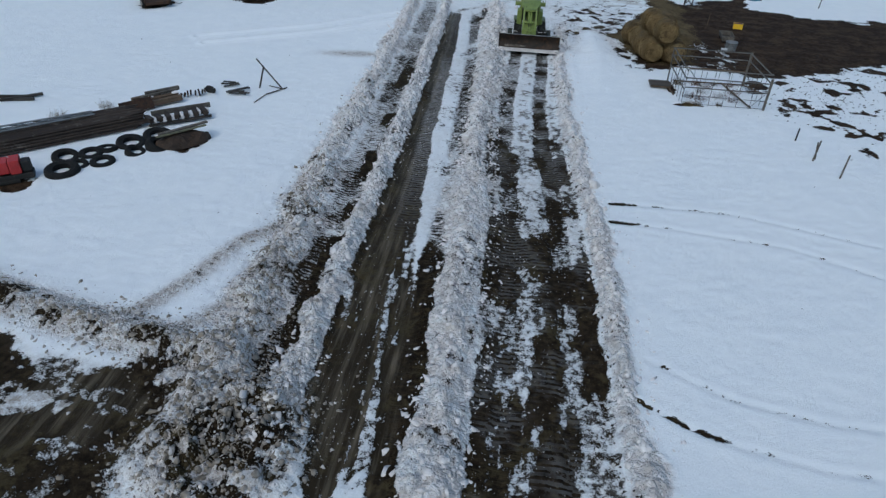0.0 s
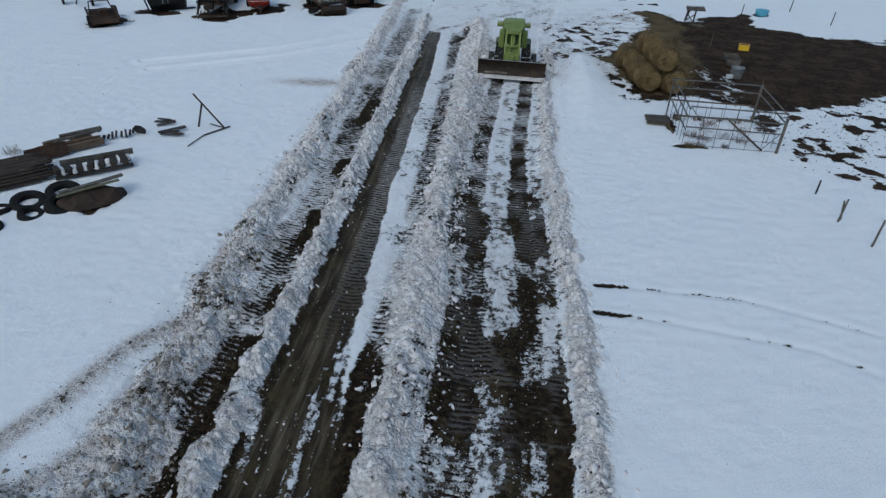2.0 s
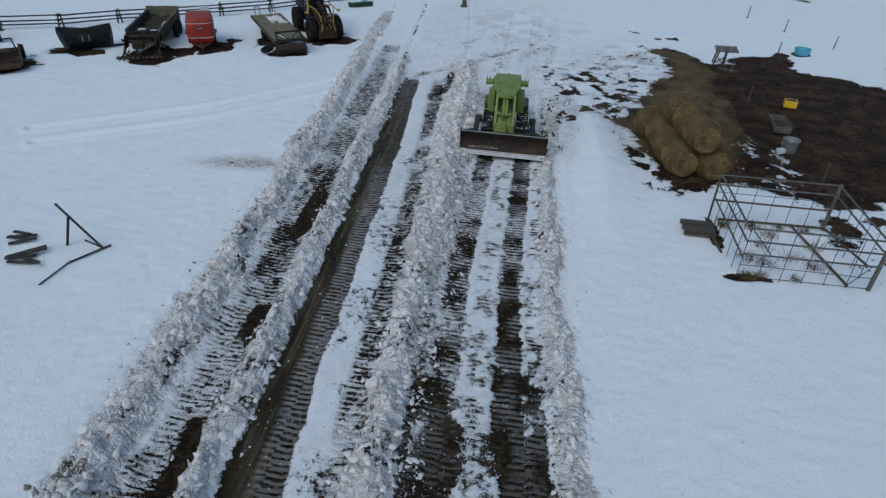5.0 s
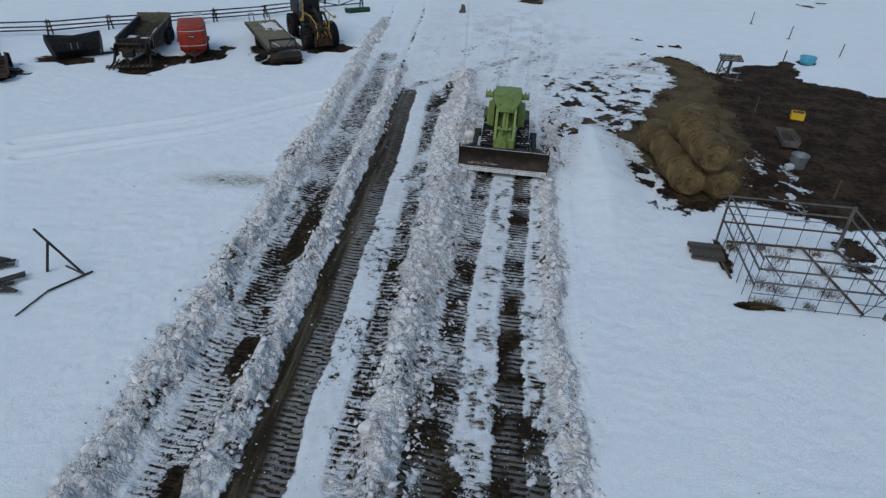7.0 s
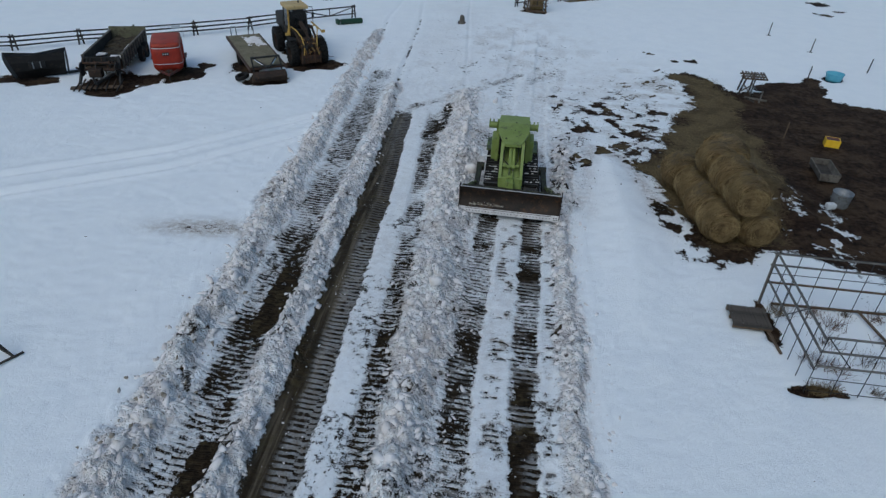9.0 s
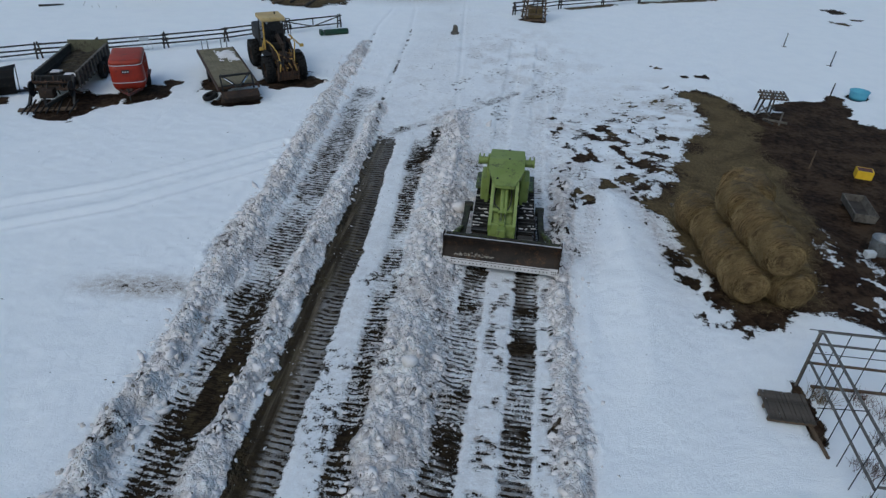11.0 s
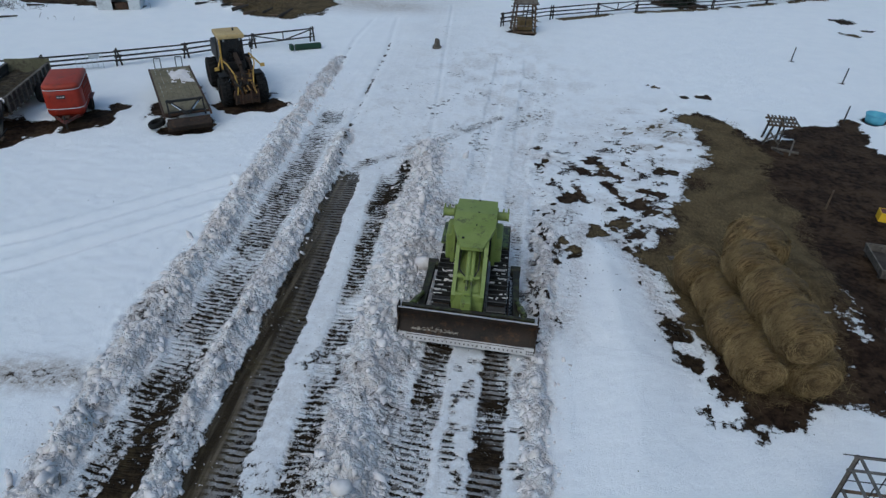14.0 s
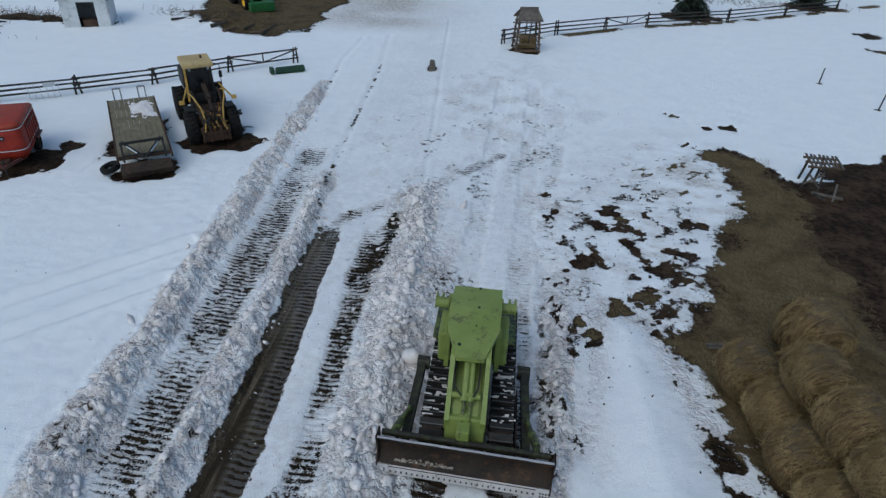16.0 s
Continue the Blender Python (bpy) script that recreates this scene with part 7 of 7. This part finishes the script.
rail_fence("rail_fence", "grey three-rail log fence behind the parked machines", [(-37, 46.3), (-33.7, 48.0), (-30.5, 49.2), (-27.2, 50.7), (-24.5, 52.6), (-22.1, 54.1), (-19.25, 56.0), (-16.58, 58.0), (-13.8, 60.6), (-11.05, 62.9)], 0.78, 8, 3)
rail_fence("rail_fence", "grey three-rail log fence with a braced gate panel", [(0.1, 69.6), (3.5, 72.6), (6.9, 74.7), (10.0, 76.7), (16.3, 79.6), (21.4, 82.8), (26.5, 86.0)], 0.85, 2, 4)


def build_crib():
    d = thing("log_crib", "open slatted log crib tower with a peaked roof", "crib", 1.5, 68.7, float(ground_z(1.5, 68.7)[0]), 10)
    for sx in (-1, 1):
        for sy in (-1, 1):
            part("corner_post", tube(B(), (sx * 0.72, sy * 0.6, 0), (sx * 0.58, sy * 0.5, 1.95), 0.06, 8), M_wood_brown, d)
        for k in range(5):
            part("slat", bar(B(), (sx * (0.74 - 0.02 * k), -0.66, 0.15 + 0.38 * k), (sx * (0.74 - 0.02 * k), 0.66, 0.15 + 0.38 * k), 0.05, 0.07), M_log, d)
    for sy in (-1, 1):
        for hh in ((0.12, 0.55, 0.95, 1.9) if sy < 0 else (0.12, 0.45, 0.8, 1.15, 1.5, 1.9)):
            part("slat", bar(B(), (-0.8, sy * 0.63, hh), (0.8, sy * 0.63, hh), 0.05, 0.07), M_wood_brown, d)
        part("slat", bar(B(), (0.0, sy * 0.63, 0.5), (0.1, sy * 0.63, 1.9), 0.05, 0.06), M_log, d)
    part("floor_mat", rough_up(box(B(), (0, 0, 0.1), (1.2, 1.0, 0.12), 0.03), 0.03, 5), M_wood_brown, d)
    part("hay_fill", rough_up(box(B(), (0.1, 0.1, 0.55), (0.9, 0.8, 0.7), 0.08), 0.1, 3), M_straw, d, "leftover hay inside")
    for s in (-1, 1):
        for k in range(5):
            f = k / 5
            part("roof_slat", box(B(), (0, s * (0.62 - 0.6 * f), 1.98 + 0.52 * f), (1.5 - 0.5 * f, 0.16, 0.03), 0.004, (s * -42, 0, 0)), M_wood_grey, d)
    part("ridge", bar(B(), (-0.55, 0, 2.52), (0.55, 0, 2.52), 0.08, 0.06), M_wood_grey, d)


build_crib()

# stump-like marker on the far road and a green roller by the gate
ob = thing("tree_stump", "short weathered brown stump standing in the road snow", "stump", -3.55, 63.3, float(ground_z(-3.55, 63.3)[0]))
part("stump_wood", rough_up(lathe(B(), [(0.0, -0.05), (0.24, -0.05), (0.18, 0.15), (0.15, 0.5), (0.12, 0.62), (0.0, 0.62)], 14), 0.05, 4), M_wood_grey, ob)
ob = thing("green_culvert", "dark green metal roller lying on the snow by the fence", "roller", -10.8, 61.2, float(ground_z(-10.8, 61.2)[0]), 33)
part("drum", lathe(B(), [(0.0, -0.75), (0.16, -0.75), (0.18, -0.7), (0.18, 0.7), (0.16, 0.75), (0.0, 0.75)], 18, Matrix.Translation((0, 0, 0.16)) @ AXLE), M_deep_green, ob)
part("end_frame", box(B(), (-0.95, 0, 0.2), (0.2, 0.4, 0.3), 0.03), M_deep_green, ob)
ob = thing("wire_crate", "white wire crate leaning by the log fence", "crate", -20.2, 55.0, float(ground_z(-20.2, 55.0)[0]), 34)
for k in range(6):
    part("wire", bar(B(), (-0.6 + 0.24 * k, 0, 0.05), (-0.6 + 0.24 * k, 0.1, 0.75), 0.02, 0.02), M_white, ob)
for hh in (0.08, 0.4, 0.74):
    part("wire", bar(B(), (-0.62, 0.05, hh), (0.62, 0.05, hh), 0.025, 0.025), M_white, ob)
part("panel", box(B(), (0.25, 0.12, 0.62), (0.5, 0.02, 0.16), 0.005), M_white, ob)


# ---- shed, barn apron, tractor, spruces ----
def build_shed():
    d = thing("shed", "small white shed with a grey roof and an open dark doorway", "shed", -26.0, 68.2, float(ground_z(-26, 68.2)[0]), 22)
    W, D, H = 2.6, 2.4, 1.7
    part("wall", box(B(), (-0.85, -D / 2, H / 2), (0.9, 0.08, H), 0.01), M_white, d)
    part("wall", box(B(), (0.95, -D / 2, H / 2), (0.7, 0.08, H), 0.01), M_white, d)
    part("wall", box(B(), (0, D / 2, H / 2), (W, 0.08, H), 0.01), M_white, d)
    for s in (-1, 1):
        part("wall", box(B(), (s * W / 2, 0, H / 2), (0.08, D - 0.1, H), 0.01), M_white, d)
        part("roof", box(B(), (s * 0.72, 0, H + 0.42), (1.75, D + 0.4, 0.06), 0.01, (0, s * 33, 0)), M_roof, d)
        bm = B()
        slab(bm, [(-W / 2, 0), (W / 2, 0), (0, 0.85)], 0.06, Matrix.Translation((0, s * (D / 2 - 0.02), H)) @ Matrix.Rotation(radians(90), 4, "X"))
        part("gable", bm, M_white, d)
    part("floor_slab", box(B(), (0, 0, 0.05), (W - 0.1, D - 0.1, 0.1)), M_wood_brown, d)
    part("clutter", rough_up(box(B(), (0.15, -1.0, 0.3), (0.8, 0.6, 0.4), 0.08), 0.1, 3), M_rust, d)
    part("lintel", box(B(), (0.1, -D / 2, H - 0.08), (1.1, 0.06, 0.16), 0.01), M_white, d)


build_shed()


def build_tractor():
    d = thing("tractor", "dark green farm tractor with yellow wheel rims on the muddy apron", "tractor", -18.0, 75.0, 0.0, 40)
    for s in (-1, 1):
        wheel(d, s * 0.85, 1.6, 0.75, 0.78, 0.45, M_bright_yellow, 20, 0, s)
        wheel(d, s * 0.75, -0.7, 0.5, 0.52, 0.32, M_bright_yellow, 16, 0, s)
        part("loader_arm", bar(B(), (s * 0.5, 0.4, 1.5), (s * 0.5, -1.7, 0.6), 0.1, 0.18), M_jd, d)
    part("chassis", box(B(), (0, 0.5, 0.8), (0.5, 2.8, 0.4), 0.05), M_black, d)
    part("hood", box(B(), (0, -0.2, 1.25), (0.7, 1.8, 0.6), 0.12), M_jd, d)
    part("fender", box(B(), (-0.85, 1.6, 1.55), (0.5, 1.0, 0.08), 0.03), M_jd, d)
    part("fender", box(B(), (0.85, 1.6, 1.55), (0.5, 1.0, 0.08), 0.03), M_jd, d)
    part("cab", box(B(), (0, 1.5, 2.1), (1.2, 1.3, 1.1), 0.08, None, (0.9, 0.9)), M_glass, d)
    part("cab_roof", box(B(), (0, 1.5, 2.72), (1.35, 1.45, 0.14), 0.05), M_jd, d)
    part("bucket", box(B(), (0, -1.95, 0.4), (1.7, 0.6, 0.6), 0.06), M_jd, d)
    # a dark shed and scattered timber beyond the apron
    b = thing("machinery_barn", "low dark barn front at the end of the road", "barn", -9.5, 84.0, float(ground_z(-9.5, 84)[0]), 8)
    part("wall", box(B(), (0, 0, 1.3), (9, 0.15, 2.6), 0.01), M_wood_brown, b)
    part("wall", box(B(), (4.45, 2.5, 1.3), (0.15, 4.8, 2.6), 0.01), M_wood_brown, b)
    part("wall", box(B(), (-4.45, 2.5, 1.3), (0.15, 4.8, 2.6), 0.01), M_wood_brown, b)
    part("roof", box(B(), (0, 2.4, 2.75), (9.8, 6.0, 0.14), 0.02, (6, 0, 0)), M_roof, b)


build_tractor()


def build_spruce(x, y, high, seed):
    d = thing("spruce_tree", "dark green spruce with low hanging branches behind the fence", "tree", x, y, float(ground_z(x, y)[0]), seed * 40)
    part("trunk", rough_up(tube(B(), (0, 0, -0.1), (0, 0, high * 0.96), 0.20, 12, 0.03), 0.02, 2), M_bark, d)
    rng = np.random.RandomState(seed)
    n = 9000
    f = rng.rand(n) ** 1.35
    z = 0.15 + f * (high - 0.3)
    whorl = np.round(z / 0.28) * 0.28
    reach = (high - whorl) / high * 1.35 + 0.1
    a = np.floor(rng.rand(n) * 13) / 13 * 2 * np.pi + whorl * 2.1 + rng.randn(n) * 0.09
    r = reach * np.sqrt(rng.rand(n)) * (0.8 + 0.35 * np.sin(a * 3 + whorl * 5))
    p = np.stack([r * np.cos(a), r * np.sin(a), whorl + 0.1 * rng.randn(n) - 0.28 * r], 1)
    d1 = np.stack([np.cos(a) + 0.7 * rng.randn(n), np.sin(a) + 0.7 * rng.randn(n), -0.45 + 0.35 * rng.randn(n)], 1)
    d1 *= (0.14 + 0.16 * rng.rand(n))[:, None] / np.linalg.norm(d1, axis=1)[:, None]
    w = np.cross(d1, rng.randn(n, 3))
    w *= 0.07 / np.linalg.norm(w, axis=1)[:, None]
    co = np.stack([p - w, p + w, p + d1], 1).reshape(-1, 3)
    me = mesh_from("crown", co, np.arange(3 * n).reshape(-1, 3))
    me.materials.append(M_needle)
    c = new("crown", me)
    c.parent = d
    bm = B()
    for k in range(60):
        zz = 0.3 + (high - 0.8) * rng.rand()
        aa, rr = rng.rand() * 6.28, ((high - zz) / high * 1.5 + 0.1)
        tube(bm, (0, 0, zz), (rr * math.cos(aa), rr * math.sin(aa), zz - 0.25 * rr), 0.025, 4, 0.008)
    part("limbs", bm, M_bark, d)


build_spruce(13.8, 80.9, 5.5, 1)
build_spruce(25.0, 87.6, 6.0, 2)


def brush(x, y, spread, count, size, seed, label):
    rng = random.Random(seed)
    bm = B()
    for _ in range(count):
        a, e = rng.uniform(0, 6.28), rng.uniform(0.1, 1.3)
        b = Vector((rng.gauss(0, spread[0]), rng.gauss(0, spread[1]), 0.0))
        l = size * rng.uniform(0.4, 1)
        t = b + Vector((math.cos(a) * math.cos(e), math.sin(a) * math.cos(e), math.sin(e))) * l
        tube(bm, b, t, 0.012, 4, 0.004)
        for _ in range(3):
            m = b.lerp(t, rng.uniform(0.3, 0.9))
            tube(bm, m, m + Vector((rng.gauss(0, 0.3), rng.gauss(0, 0.3), rng.uniform(0, 0.4))) * l * 0.5, 0.007, 3, 0.002)
    o = part("brushwood", bm, M_twig, None)
    o.matrix_basis = pose(x, y, float(ground_z(x, y)[0]))
    tagged(o, label, "brush", kind="stuff")


brush(-30.5, 68.6, (2.2, 0.4), 320, 0.8, 1, "bare brush and dead branches in the snow")
brush(-34.0, 66.0, (1.6, 0.4), 160, 0.8, 2, "bare brush and dead branches in the snow")
brush(-28.2, 63.8, (1.0, 0.15), 4, 0.5, 3, "dead branches lying in the snow")
brush(-18.8, 70.0, (1.8, 0.6), 260, 0.6, 4, "tangled roots and sticks along the mud bank")
brush(19.5, 86.5, (3.5, 0.8), 200, 0.7, 5, "dry brush along the far fence")


# logs and roots pushed up at the edge of the muddy apron
rngm = random.Random(31)
for k in range(9):
    lx, ly = -20.6 + 0.75 * k + rngm.uniform(-0.3, 0.3), 70.0 - 0.25 * k + rngm.uniform(-0.5, 0.7)
    ll, ang = rngm.uniform(0.6, 1.5), rngm.uniform(-0.6, 1.2)
    ob = part("log", rough_up(tube(B(), (-ll / 2, 0, 0), (ll / 2, 0, rngm.uniform(0.0, 0.3)), rngm.uniform(0.07, 0.14), 8, 0.06), 0.03, 4), M_wood_brown if k % 2 else M_log, None)
    ob.matrix_basis = pose(lx, ly, float(ground_z(lx, ly)[0]) + 0.06, 0, 0, math.degrees(ang))
    tagged(ob, "weathered brown log lying on the muddy bank", "log", "logs on the muddy bank")
for lx, ly, ll, ang in ((-31.2, 66.6, 1.1, 5), (-31.0, 63.3, 1.5, 25)):
    ob = part("log", rough_up(tube(B(), (-ll / 2, 0, 0), (ll / 2, 0, 0.05), 0.07, 8, 0.05), 0.04, 3), M_log, None)
    ob.matrix_basis = pose(lx, ly, float(ground_z(lx, ly)[0]) + 0.06, 0, 0, ang)
    tagged(ob, "dark fallen log lying in open snow", "log")


# ---- scrap and timber at the left of the drive ----
def build_pipe_stack():
    d = thing("pipe_stack", "long stack of rusty pipes and rods lying in the snow", "pipe stack", 0, 0, 0)
    a, b = Vector((-21.7, 17.55, 0)), Vector((-15.75, 23.5, 0))
    u = (b - a).normalized()
    side = Vector((-u.y, u.x, 0))
    rng = random.Random(4)
    for row in range(5):
        for k in range(19 - row):
            off = (k - (18 - row) / 2) * 0.094
            z = 0.10 + row * 0.10
            s0, s1 = rng.uniform(-0.25, 0.2), rng.uniform(-0.4, 0.25)
            part("pipe", tube(B(), a + side * (off + 0.1) + u * s0 + Vector((0, 0, z)), b + side * off + u * s1 + Vector((0, 0, z + rng.uniform(-0.02, 0.02))), rng.uniform(0.036, 0.05), 8), M_pipe, d)
    t = thing("lattice_boom", "grey steel lattice frame lying along the pipe stack", "lattice", 0, 0, 0)
    c = Vector((0, 0, 0.72))
    ch = []
    for s, zz in ((-0.05, 0.0), (0.42, 0.10), (0.75, -0.22)):
        p, q = a + side * s + c + Vector((0, 0, zz)), b - u * 1.6 + side * s * 0.55 + c + Vector((0, 0, zz * 0.4 - 0.05))
        ch.append((p, q))
        part("chord", tube(B(), p, q, 0.035, 8), M_galv, t)
    for k in range(9):
        f, g = k / 9, (k + 1) / 9
        part("lacing", tube(B(), ch[0][0].lerp(ch[0][1], f), ch[1][0].lerp(ch[1][1], g), 0.02, 6), M_galv, t)
        part("lacing", tube(B(), ch[1][0].lerp(ch[1][1], f), ch[2][0].lerp(ch[2][1], g), 0.02, 6), M_galv, t)


build_pipe_stack()


def tyre_thing(x, y, r, w, tilt, label, snow=0.0, kind=0):
    t = thing("old_tyre", label, "tyre", x, y, float(ground_z(x, y)[0]) - w * 0.50, tilt * 3, group="old tyres in the snow")
    bm = B()
    hw = w / 2
    lathe(bm, [(r * 0.52, -hw * 0.8), (r * 0.8, -hw), (r * 0.96, -hw * 0.8), (r, -hw * 0.4), (r, hw * 0.4), (r * 0.96, hw * 0.8), (r * 0.8, hw), (r * 0.52, hw * 0.8), (r * 0.56, 0), (r * 0.52, -hw * 0.8)], 28, pose(0, 0, hw, tilt, tilt * 0.4))
    part("casing", bm, M_rubber, t)
    if snow:
        bm = B()
        lathe(bm, [(0.0, w * 0.62), (r * 0.25, w * 0.6), (r * 0.46, w * 0.5), (r * 0.56, w * 0.3)], 18)
        part("snow_fill", rough_up(bm, 0.02, 5), M_snow_cap, t, "snow lying in the tyre")


for k, (tx, ty, tr_, tw, tt, sn) in enumerate(((-15.95, 18.95, 0.58, 0.42, 6, 1), (-15.05, 19.95, 0.44, 0.24, 4, 0), (-15.75, 19.55, 0.36, 0.2, 8, 1), (-16.55, 20.05, 0.48, 0.3, 14, 1), (-15.85, 20.5, 0.42, 0.26, 6, 1),
                                              (-15.5, 21.05, 0.38, 0.22, -8, 1), (-14.9, 21.65, 0.55, 0.3, 12, 1), (-14.25, 22.5, 0.56, 0.32, 10, 1), (-14.35, 20.95, 0.38, 0.3, 22, 0), (-13.75, 21.6, 0.5, 0.4, 28, 0))):
    tyre_thing(tx, ty - 0.35, tr_, tw, tt, "black worn tyre lying flat with snow in its middle" if sn else "black worn tyre tipped over in the snow", sn)


def build_scrap():
    # tarpaulin heap with boards on it
    d = thing("tarp_heap", "dark tarpaulin-covered heap with grey boards on top", "heap", -12.95, 21.85, 0.0, 42)
    bm = B()
    bmesh.ops.create_icosphere(bm, subdivisions=4, radius=1.0)
    for v in bm.verts:
        v.co = Vector((v.co.x * 1.05, v.co.y * 0.52, max(v.co.z, -0.1) * 0.50))
    part("cover", rough_up(rough_up(bm, 0.16, 1.8, 3), 0.05, 6.0, 1), M_rust_dark, d)
    for k, (o, z) in enumerate(((-0.1, 0.52), (0.12, 0.54), (0.3, 0.46))):
        part("board", box(B(), (0.1 * k - 0.1, o, z), (1.9, 0.17, 0.04), 0.006, (6 * (k - 1), -3, 2 * k)), M_wood_grey if k else M_olive, d)
    # rack of short iron pieces with snow
    d = thing("iron_rack", "row of short iron pieces on a low rack, capped with snow", "rack", -14.1, 23.75, 0.0, 38)
    for s in (-1, 1):
        part("runner", box(B(), (0, s * 0.24, 0.14), (2.5, 0.08, 0.12), 0.01), M_log, d)
    part("back_board", box(B(), (0.2, 0.42, 0.38), (2.4, 0.05, 0.22), 0.01), M_wood_grey, d)
    rng = random.Random(8)
    for k in range(7):
        x = -1.15 + 0.36 * k
        part("iron_piece", box(B(), (x, 0, 0.32), (0.20, 0.62, 0.20), 0.03, (rng.uniform(-6, 6), 0, rng.uniform(-12, 12))), M_pipe, d)
        part("snow_cap", rough_up(box(B(), (x + 0.17, rng.uniform(-0.2, 0.2), 0.30), (rng.uniform(0.06, 0.16), rng.uniform(0.3, 0.6), 0.16), 0.04), 0.05, 4), M_snow_cap, d)
    # timber stack
    d = thing("timber_stack", "stack of rusty-brown boards and beams on the snow", "timber stack", -16.2, 25.3, 0.0, 50)
    for k in range(4):
        part("beam", box(B(), (-0.1 + 0.12 * k, -0.35 + 0.24 * k, 0.2 + 0.05 * (k % 2)), (2.7 - 0.3 * k, 0.22, 0.22), 0.015, (0, 0, 2 * k - 3)), M_wood_brown, d)
    part("sheet", box(B(), (-0.75, -0.50, 0.30), (1.4, 0.05, 0.50), 0.008, (-20, 0, 1)), M_rust, d, "leaning rusty sheet")
    for k in range(5):
        part("snow_cap", rough_up(box(B(), (-0.3 + 0.35 * k, 0.1 + rng.uniform(-0.4, 0.3), 0.36), (rng.uniform(0.2, 0.5), 0.22, 0.08), 0.04), 0.04, 5), M_snow_cap, d)
    part("beam", box(B(), (0.7, 0.25, 0.45), (1.5, 0.16, 0.14), 0.01, (0, 0, -3)), M_wood_grey, d)
    part("beam", box(B(), (0.5, 0.05, 0.43), (1.7, 0.12, 0.1), 0.01, (0, 0, 2)), M_wood_grey, d)
    d = thing("scrap_irons", "small heap of dark scrap irons in the snow", "scrap", -14.85, 26.7, 0.0, 45)
    for k in range(8):
        part("iron", bar(B(), (-0.6 + 0.16 * k, rng.uniform(-0.25, 0.1), 0.08), (-0.5 + 0.16 * k, rng.uniform(0.1, 0.35), 0.2), 0.07, 0.08), M_pipe, d)
    part("disc", tube(B(), (0.75, -0.05, 0.16), (0.8, 0.0, 0.2), 0.24, 18), M_black, d)
    # loose planks
    for name, x, y, rz, n in (("plank_pile", -22.1, 24.8, 40, 4), ("plank_pile", -13.85, 28.45, 12, 4), ("plank_pile", -13.05, 27.45, 10, 5)):
        d = thing(name, "few weathered planks lying in the snow", "planks", x, y, 0.02, rz)
        for k in range(n):
            part("plank", box(B(), (rng.uniform(-0.2, 0.2), -0.2 + 0.14 * k, 0.06 + 0.03 * (k % 2)), (rng.uniform(0.8, 1.5) * (1.2 if x < -20 else 0.75), 0.12, 0.035 if x > -20 else 0.12), 0.006, (0, rng.uniform(-4, 4), rng.uniform(-30, 30))), M_log if k % 2 else M_dark_timber, d)
    # tripod of poles
    d = thing("pole_frame", "propped frame of thin wooden poles standing in the snow", "pole frame", -11.8, 28.4, 0.0, 0)
    part("pole", tube(B(), (0.55, 0.0, 0.02), (-0.60, 0.08, 1.38), 0.035, 8), M_log, d)
    part("pole", tube(B(), (-0.58, 0.0, 0.0), (-0.28, 0.04, 1.0), 0.04, 8), M_log, d)
    part("pole", tube(B(), (0.72, 0.15, 0.05), (0.05, -0.9, 0.04), 0.03, 8), M_log, d)
    part("pole", tube(B(), (0.05, -0.9, 0.04), (-0.1, -2.0, 0.03), 0.022, 8), M_log, d)
    part("pole", tube(B(), (0.5, 0.02, 0.03), (-0.2, 0.3, 0.03), 0.025, 8), M_log, d)
    # red machine at the corner
    d = thing("red_implement", "crimson metal machine cover with dark wheels by the pipes", "implement", -17.55, 17.7, -0.1, 34)
    part("hood", box(B(), (-0.35, 0, 0.62), (1.35, 0.6, 0.42), 0.05), M_crimson, d)
    part("hood", box(B(), (0.50, 0.02, 0.60), (0.34, 0.62, 0.48), 0.04), M_crimson, d)
    part("motor", box(B(), (0.82, 0, 0.55), (0.3, 0.42, 0.4), 0.06), M_black, d)
    part("under_frame", box(B(), (0.0, -0.05, 0.25), (2.0, 0.5, 0.2), 0.03), M_black, d)
    for x in (-0.8, 0.2):
        part("skid", box(B(), (x, -0.05, 0.12), (0.7, 0.6, 0.14), 0.03), M_black, d)
    part("sticker", box(B(), (-0.2, -0.305, 0.7), (0.28, 0.01, 0.07)), M_white, d)


build_scrap()
